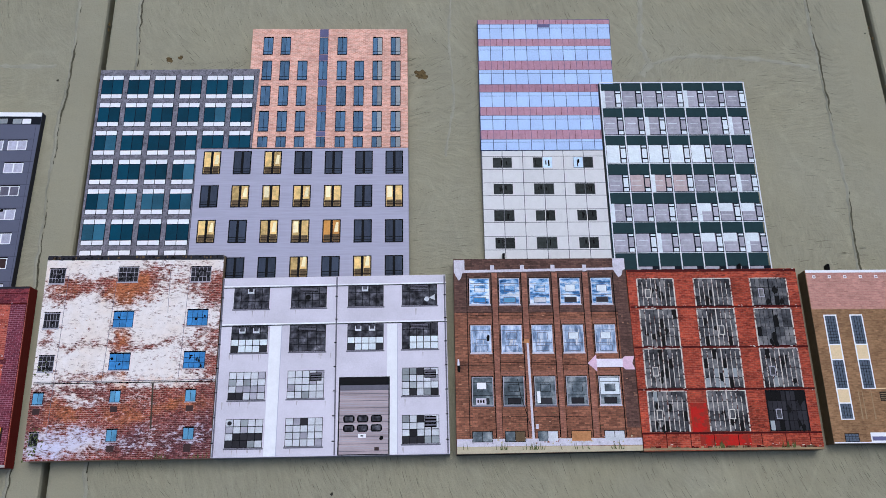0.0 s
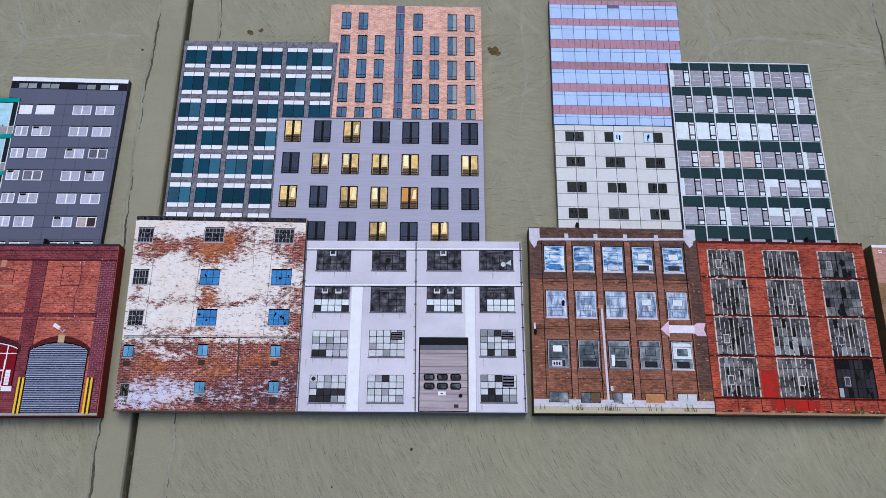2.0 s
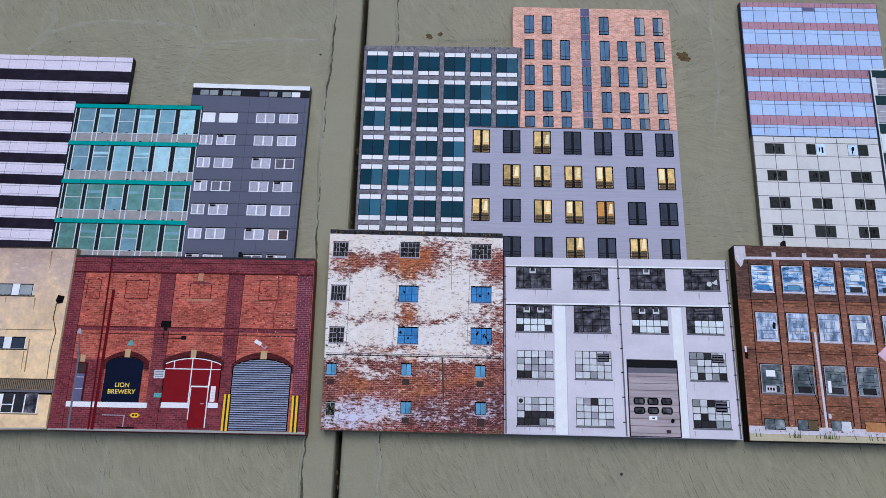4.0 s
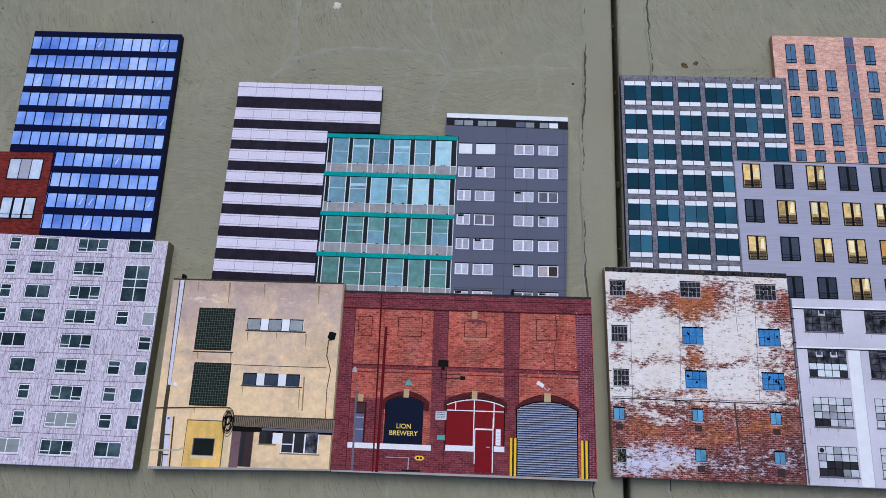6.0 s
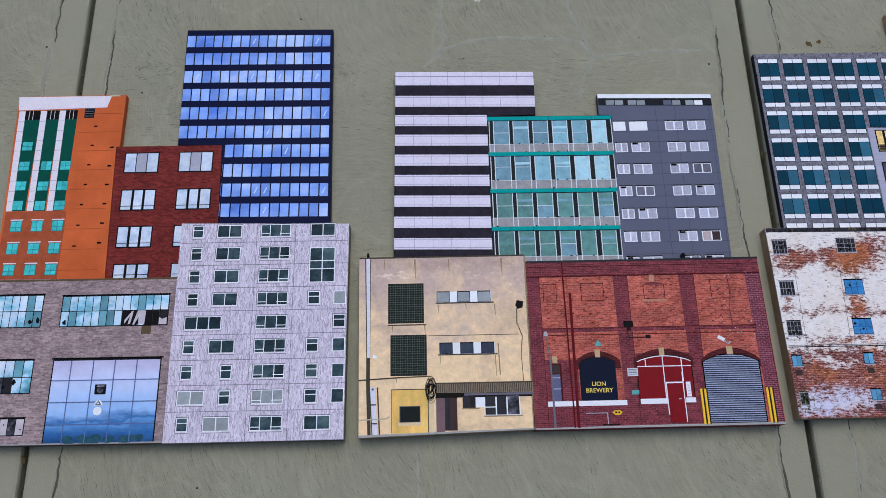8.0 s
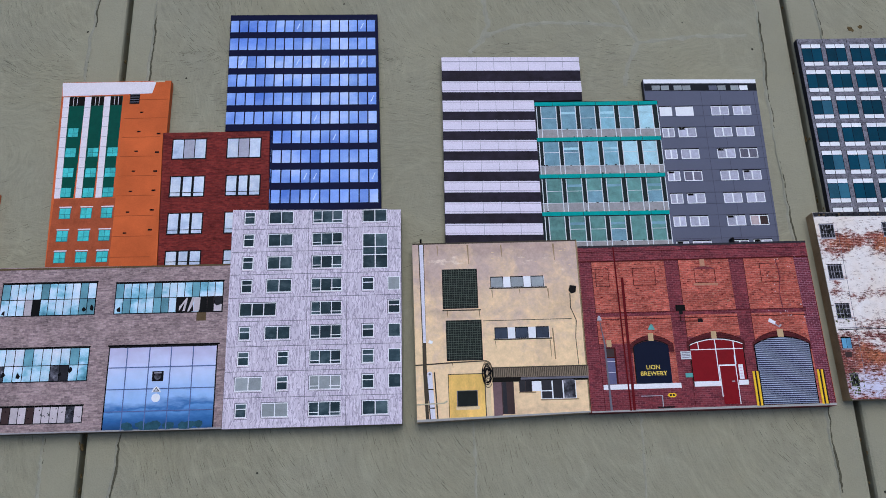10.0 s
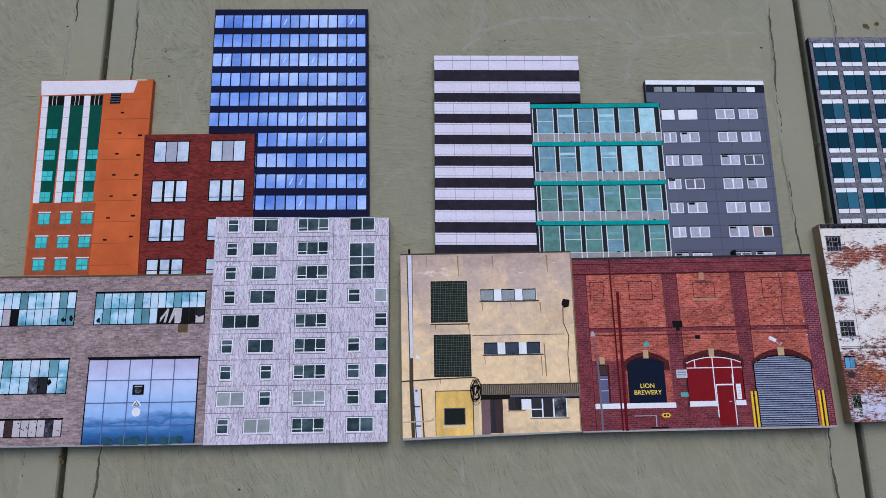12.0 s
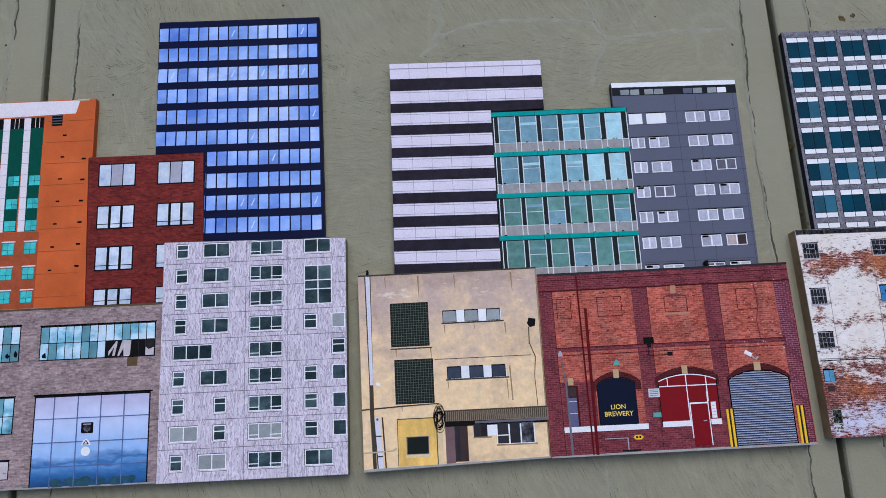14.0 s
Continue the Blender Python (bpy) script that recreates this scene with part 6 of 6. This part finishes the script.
b = block("four", "green_curtain_cutout", [(265, 314), (281, 314), (281, 296), (524, 296), (526, 653), (267, 651)], LOW, "spandrel_green", "side_grey", "flat cutout of a dark green curtain-wall office block")
SPANS = ((600, 634), (545.5, 581), (490.5, 526), (436.5, 469), (382, 415), (327, 361), (296.5, 303))
ROSE = {(3, 1), (3, 2), (3, 3)}
for r, (y0, y1) in enumerate(SPANS):
    for c in range(7):
        x0 = 268 + 37.1 * c
        if r == 6 and c == 0:
            continue
        h = round(y1 - y0, 1)
        base = "pane_bright" if (r == 2 and c < 5) else ("pane_rose" if (r, c) in ROSE else "pane_lilac")
        w = inlay(b, "window", x0 + 1, y0, [(0, 0, 35, h, "navy_frame", 1), (0.6, 1.2, 23.2, h - 0.8, base, 1.4)], "office window with a black-framed casement")
        if h > 20:
            inlay(b, "casement", 23.5, 0, [(0, 0, 11.5, h, "navy_frame", 2)], under=w)
            inlay(b, "pane", 25.4, 1.4, [(0, 0, 8, h * 0.18, "pane_bright", 3)], under=w)
            inlay(b, "pane", 25.4, h * 0.26 + 1, [(0, 0, 8, h * 0.5, "pane_bright" if (c + r) % 3 == 0 else base, 3)], under=w)
            inlay(b, "pane", 25.4, h * 0.86, [(0, 0, 8, h * 0.09, "pane_bright", 3)], under=w)
            if base != "pane_bright":
                inlay(b, "ceiling_light", 3 + (c * 5 + r) % 4, h * 0.62, [(0, 0, 15, 0.9, "pane_bright", 2)], under=w)
                inlay(b, "ceiling_light", 2, h * 0.36, [(0, 0, 17, 0.8, "pane_pale", 2)], under=w)
                if (c + 2 * r) % 4 == 0:
                    inlay(b, "blind", 0, 0, [(0, 0, 6, h, "pane_bright", 1.5)], under=w)
                if r > 3 and c > 3:
                    inlay(b, "blind", 0, h * 0.55, [(0, 0, 22, h * 0.45, "pane_bright", 1.5)], under=w)
        bar(b, "transom", x0, y0 - 1.2, x0 + 37, y0 - 0.2, "mullion_white", 3)
for c in range(8):
    x = 267 + 37.05 * c
    bar(b, "mullion", x, 316 if c == 0 else 296.5, x + 1.9, 650.8, "mullion_white", 4, "white vertical mullion")
bar(b, "roof_rail", 267, 649.5, 526, 651.5, "mullion_white", 4)

b = block("four", "brown_brick_cutout", [(0, 2), (283, 5), (280, 313), (-1, 313)], HIGH, "brown_brick", "side_black", "flat cutout of a brown brick warehouse with a white arrow")
bar(b, "dark_wall", -0.5, 222, 280, 313, "brown_brick_dark", 0.5)
bar(b, "dark_wall", 262, 40, 282, 222, "brown_brick_dark", 0.5)
shape(b, "cornice", [(0, 289), (260, 293), (260, 297), (0, 293.5)], "stone_white", 2, "white stone cornice band")
for x in (62, 111, 161, 213):
    bar(b, "cornice_block", x - 3, 291, x + 3.5, 302, "stone_white", 3)
for x0, x1, y0, y1 in ((-0.5, 17, 276, 311), (260, 279.5, 280, 312.5)):
    shape(b, "stone_capital", [(x0 + 3, y0 + 8), (x0 + 8, y0), (x1 - 6, y0 + 4), (x1 - 4, y0 + 12), (x1, y0 + 14), (x1, y1), (x0, y1), (x0, y0 + 14)], "stone_white", 4, "white carved stone capital")
# shade beside the brick pilasters, printed as thin black strips
for x, w in ((19, 1.2), (59, 1.5), (69.5, 0.8), (107.5, 1.5), (118.5, 0.8), (157, 1.5), (168, 0.8), (207, 1.5), (219, 0.8), (257.5, 1.7)):
    shape(b, "pilaster_edge", [(x + 1.2, 26), (x + 1.2 + w, 26), (x + w, 289), (x, 289)], "side_black", 1)
for x in (60.9, 109.4, 158.9, 208.9):
    shape(b, "pilaster", [(x + 1.2, 26), (x + 9.6, 26), (x + 8.6, 289), (x, 289)], "brown_brick_light", 0.8, "brick pilaster")
for y in (203.5, 121):
    for x in (24, 72.5, 121.5, 171, 222):
        bar(b, "lintel_course", x - 1, y, x + 35, y + 8, "brown_brick_light", 0.7)
for y in (222, 217, 141, 137, 57):
    bar(b, "brick_course", 2, y, 262, y + 0.7, "side_black", 0.8)
for r, (y0, y1) in enumerate(((236, 279.5), (157, 201.5), (74.5, 119))):
    for c, x in enumerate((24, 72.5, 121.5, 171, 222)):
        x += 0.6 * r
        m = ("pane_reflect", "pane_curtain", "pane_murk")[r]
        fr = "stone_white" if r < 2 or c == 4 else "pipe_grey"
        h = y1 - y0
        line = "frame_grey" if r < 2 else "charcoal_print"
        win = inlay(b, "window", x, y0, [(0, 0, 33, h, fr, 1)], "sash window with reflections")
        inlay(b, "pane", 1.0, 1.0, [(0, 0, 31, round(h - 1.9, 1), m, 2)], under=win)
        if c == 4 and r == 2:
            inlay(b, "blind", 2, round(h * 0.36, 1), [(0, 0, 29, round(h * 0.58, 1), "pane_bright", 2.6)], under=win)
        for u in (0.34, 0.79):
            inlay(b, "transom", 1.5, round(h * u, 1), [(0, 0, 30, 0.8, line, 3)], under=win)
        inlay(b, "sash", 8.5, round(h * 0.47, 1), [(0, 0, 16.5, 11.5, line, 3.5), (0.7, 0.7, 15.8, 10.8, "pane_bright" if r < 2 and c > 2 else m, 3.8)], under=win)
        low = ("pane_blue", "pane_steel", "pane_pale", "pane_dark", "pane_dark")[c] if r == 0 else (m if r == 1 else "pane_dark")
        inlay(b, "sash", 6.5, 2.2, [(0, 0, 20, 9.4, line, 3.2), (0.9, 0.9, 19.1, 8.5, low, 3.8)], under=win)
        # shade at the left of the window, printed as a black strip
        bar(b, "window_reveal", x - 1.6, y0, x - 0.1, y1 + 1, "side_black", 1.4)
        bar(b, "window_sill", x - 1, y0 - 2, x + 34, y0, "stone_white" if r < 2 or c == 4 else "frame_grey", 2)
        bar(b, "window_head", x - 1, y1, x + 34, y1 + 1.2, "side_black", 2)
        if r == 1:
            for q in range(3):
                u, v0, lean = x + rng.uniform(3, 22), y0 + rng.uniform(3, 14), rng.uniform(-5, 7)
                shape(b, "sheet_fold", [(u, v0), (u + 1.2, v0), (u + lean + 1.6, v0 + rng.uniform(14, 26)), (u + lean + 0.6, v0 + 24)], "pane_pale", 3)
shape(b, "broken_hole", [(50, 176), (54, 175), (55, 184), (52, 187), (50, 182)], "pane_hole", 4)
bar(b, "air_conditioner", 31, 76, 47, 86, "stone_white", 4, "white window air conditioner")
for q in range(3):
    bar(b, "unit_grille", 33 + 4.2 * q, 78.5, 35.6 + 4.2 * q, 83, "charcoal_print", 5)
bar(b, "white_card", 33, 100, 47, 110, "white_print", 4)
bar(b, "white_card", 126, 78, 131, 96, "white_print", 4)
shape(b, "base_band", [(0.5, 13), (283, 14), (283, 24.5), (0.5, 24.5)], "stone_white", 1, "peeling white base band")
for c, x in enumerate((24, 74, 124, 175, 226)):
    m = ("pane_murk", "lit_low", "pane_pale", "rusty_board", "pane_pale")[c]
    glazed(b, x, 19.5, x + 31.5, 36, 2 if c != 3 else 1, 1, "side_black", lambda i, j: m if not (c in (1, 2, 4) and i == 0 and c != 4) else "pane_murk", 1, 0.8)
for k in range(60):
    x, y = rng.uniform(2, 278), rng.uniform(16, 26)
    shape(b, "peeled_patch", [(x, y), (x + rng.uniform(1, 5), y + rng.uniform(-1, 1)), (x + rng.uniform(1, 4), y + rng.uniform(1, 4))], rng.choice(("brown_brick", "pipe_grey", "kerb_beige")), 1.5)
for k in range(120):
    x, y = rng.uniform(2, 278), rng.uniform(28, 218)
    bar(b, "odd_brick", x, y, x + rng.uniform(2, 5), y + 1.3, rng.choice(("side_brown", "brown_brick_dark", "side_peach")), 0.62)
bar(b, "ground_strip", 0.5, 5.5, 283, 13, "kerb_beige", 1.5)
shape(b, "kerb", [(0.5, 2.4), (282.8, 5.3), (282.8, 7), (150, 7), (60, 6), (0.5, 7.5)], "kerb_beige", 2, "pale kerb line")
for k in range(50):
    x = rng.choice((rng.gauss(245, 6), rng.gauss(120, 9), rng.gauss(70, 5), rng.uniform(5, 280)))
    if 3 < x < 280:
        shape(b, "weed_blade", [(x, 8), (x + 1.2, 8), (x + rng.uniform(-3, 3), rng.uniform(12, 22))], "leaf_green", 4)
shape(b, "flue_pipe", [(116, 12), (119.5, 12), (116.5, 177), (113, 177)], "stone_white", 4, "white flue pipe with rusty elbow")
shape(b, "flue_elbow", [(108, 173), (117, 172), (117, 178), (110, 179)], "rusty_board", 5)
bar(b, "meter_box", 122, 39, 126, 46, "stone_white", 4)
shape(b, "hanging_wire", [(96, 116), (96.8, 116), (101, 90), (114, 44), (113, 44), (100, 90)], "side_black", 3)
arrow = shape(b, "arrow_sign", [(222, 133), (263, 133), (263, 146), (222, 146)], "arrow_white", 5, "white painted arrow with pink tips")
shape(b, "arrow_head", [(208, 139.5), (222, 126), (222, 153)], "arrow_pink", 5)
shape(b, "arrow_tail", [(263, 133), (267, 129), (282, 129), (278, 139), (282, 150), (267, 150), (263, 146)], "arrow_pink", 5)
shape(b, "wall_lamp", [(3, 128), (7, 126), (8, 134), (6, 142), (2, 142), (3, 134)], "black_print", 4, "old black wall lamp")
shape(b, "lamp_glass", [(3, 137), (6.5, 137), (6, 147), (3.5, 147)], "pipe_white", 5)
chimney(b, 82, 313, 323, 4)

b = block("four", "red_factory_cutout", [(284, 4), (560, 5), (560, 294), (281.5, 292)], HIGH, "red_brick", "side_brown", "flat cutout of a red painted brick factory with broken steel windows")
bar(b, "roof_edge", 282.5, 289, 559.5, 293, "dark_red_line", 2)
for y in (228, 162.5, 96, 29):
    bar(b, "red_beam", 283.5, y, 560, y + 3, "dark_red_line", 1, "dark red floor beam")
bar(b, "red_patch", 362, 31, 387, 76, "red_paint", 0.3)
bar(b, "red_patch", 372, 12, 450, 28, "red_paint", 0.3)
for c in range(3):
    x0 = (297, 389.5, 481.5)[c]
    for r, (y0, y1) in enumerate(((231, 277), (165, 226), (99, 161), (32.5, 94.5))):
        x1 = x0 + (60, 60.5, 61, 61)[r]
        mid = round((x1 - x0) / 2, 1)
        nr = (3, 4, 4, 4)[r]
        dark = c == 2 and r == 3
        w = glazed(b, x0, y0, x1, y1, 8, nr, "black_print" if c == 2 else "charcoal_print", lambda i, j: "pane_hole" if rng.random() < (0.06 if c < 2 else 0.03) or (dark and j == nr - 1 and i in (0, 1, 2, 6, 7)) else ("pane_lace" if (rng.random() < 0.02 or (r == 2 and c > 0 and j < 2 and rng.random() < 0.2)) else ("pane_dark" if dark else "pane_soot")), 1.2, 0.9 if c < 2 else 0.7, "tall steel factory window with broken panes")
        if c < 2 or r == 2:
            for q in (1, 2, 3, 5, 6, 7):
                u = 0.4 + (x1 - x0 - 1.6) * q / 8
                inlay(b, "glazing_bar", round(u, 1), rng.uniform(0, 3), [(0, 0, 1.1, round((y1 - y0) * rng.uniform(0.8, 0.95), 1), "flaked_white", 3)], under=w)
        for u in (-0.6, x1 - x0 - 1.4):
            inlay(b, "jamb", round(u, 1), 0, [(0, 0, 2.0, y1 - y0, "flaked_white" if not dark else "charcoal_print", 3.5)], under=w)
        for q in range(2 if c == 1 else 4):
            u, v = rng.uniform(6, x1 - x0 - 8), rng.uniform(5, y1 - y0 - 14)
            inlay(b, "broken_hole", 0, 0, [([(u + rng.uniform(2, 5.5) * math.cos(a), v + rng.uniform(3, 9) * math.sin(a)) for a in (0.1, 0.8, 1.5, 2.4, 3.2, 4.1, 4.8, 5.6)], "pane_hole", 2.6)], under=w)
        inlay(b, "mullion", mid - 0.8, 0, [(0, 0, 1.7, y1 - y0, "flaked_white" if c < 2 or r == 2 else "charcoal_print", 4)], under=w)
        inlay(b, "window_head", 0, y1 - y0 - 0.6, [(0, 0, x1 - x0, 1.4, "flaked_white" if not dark else "charcoal_print", 4)], under=w)
        if (r + c) % 2 == 0 or r == 3:
            inlay(b, "vent_sash", 12 + 20 * (c % 2), (y1 - y0) * 0.3, [(0, 0, 9, 15, "sash_white" if c < 2 else "pipe_grey", 5), (1.2, 1.2, 7.8, 13.8, "pane_soot", 6)], under=w)
for x in (283.5, 320, 357, 393, 430, 466, 503, 540):
    bar(b, "base_joint", x, 8, x + 1.2, 30, "dark_red_line", 1)
for k in range(90):
    x, y = rng.uniform(285, 556), rng.choice((229, 163.5, 97, 12, 291)) + rng.uniform(-2.5, 2.5)
    bar(b, "paint_flake", x, y, x + rng.uniform(0.8, 4), y + rng.uniform(0.5, 1.3), "flaked_white", 2)
for x in (404, 506):
    for k in range(12):
        u = x + rng.gauss(0, 4)
        shape(b, "weed_blade", [(u, 8), (u + 1.2, 8), (u + rng.gauss(0, 2), rng.uniform(12, 20))], "leaf_green", 4)
bar(b, "ground_strip", 284, 5.2, 559.5, 8.5, "side_tan", 2)
for k in range(60):
    x = rng.uniform(285, 548)
    bar(b, "base_grime", x, 8.6, x + rng.uniform(3, 9), 8.6 + rng.uniform(0.8, 3.4), rng.choice(("side_brown", "side_tan", "dark_red_line")), 1.2)
chimney(b, 470, 294, 303, 3)
chimney(b, 440, 294, 297, 3)

# ---- group five ----
b = block("five", "brown_hall_cutout", [(-6, 4), (175, 4), (175, 281), (-7, 281)], HIGH, "ochre_brick", "side_brown", "flat cutout of a brown brick hall with tall narrow windows")
bar(b, "rose_wall", -6, 215, 174, 277, "rose_brick", 0.6, "rose coloured upper brickwork")
bar(b, "white_coping", -6.5, 276.5, 174.5, 281, "white_print", 2, "white roof coping")
for k in range(6):
    x = 4 + 25.5 * k
    bar(b, "vent_block", x, 267, x + 5, 272, "white_print", 1)
    bar(b, "vent_hole", x + 1.4, 268.4, x + 3.6, 270.6, "dark_red_line", 2)
for x, parts in ((11, ((158, 204, 1), (134, 156, 0), (88, 132, 1), (66, 86, 0), (41, 64, 1))), (53, ((158, 204, 1), (134, 156, 0), (88, 132, 1)))):
    low = parts[-1][0]
    bar(b, "strip_frame", x, low - 1.5, x + 21, 206, "white_print", 1, "white-framed tall window strip")
    for y0, y1, g in parts:
        p = bar(b, "pane" if g else "beige_panel", x + 2, y0, x + 19, y1, "pane_mesh" if g else "beige_panel", 2)
        if g:
            for q in range(1, 4):
                inlay(b, "glazing_bar", 4.2 * q, 0, [(0, 0, 0.6, y1 - y0, "charcoal_print", 3)], under=p)
            for q in range(1, int((y1 - y0) / 5)):
                inlay(b, "glazing_bar", 0, 5 * q, [(0, 0, 17, 0.5, "charcoal_print", 3)], under=p)
glazed(b, 12, 6, 34, 19, 4, 3, "charcoal_print", "pane_mesh", 1, 0.6)
bar(b, "white_sign", 52, 5, 90, 20, "white_print", 2)
bar(b, "sign_panel", 54, 8, 90, 14, "panel_purple", 3)
bar(b, "vent_grille", 78, 68, 92, 82, "charcoal_print", 1)
for q in range(4):
    bar(b, "grille_bar", 79, 70 + 3 * q, 91, 71 + 3 * q, "side_tan", 2)
bar(b, "string_line", 74, 86, 174, 88, "beige_panel", 2)
for x in (44, 50, 64):
    shape(b, "lime_run", [(x, 40), (x + 2, 40), (x + 1.4, 84), (x + 0.6, 84)], "side_tan", 1)
bar(b, "ground_strip", -5.5, 4.2, 174.5, 6, "white_print", 3)
chimney(b, 34, 280.5, 292, 3.4)
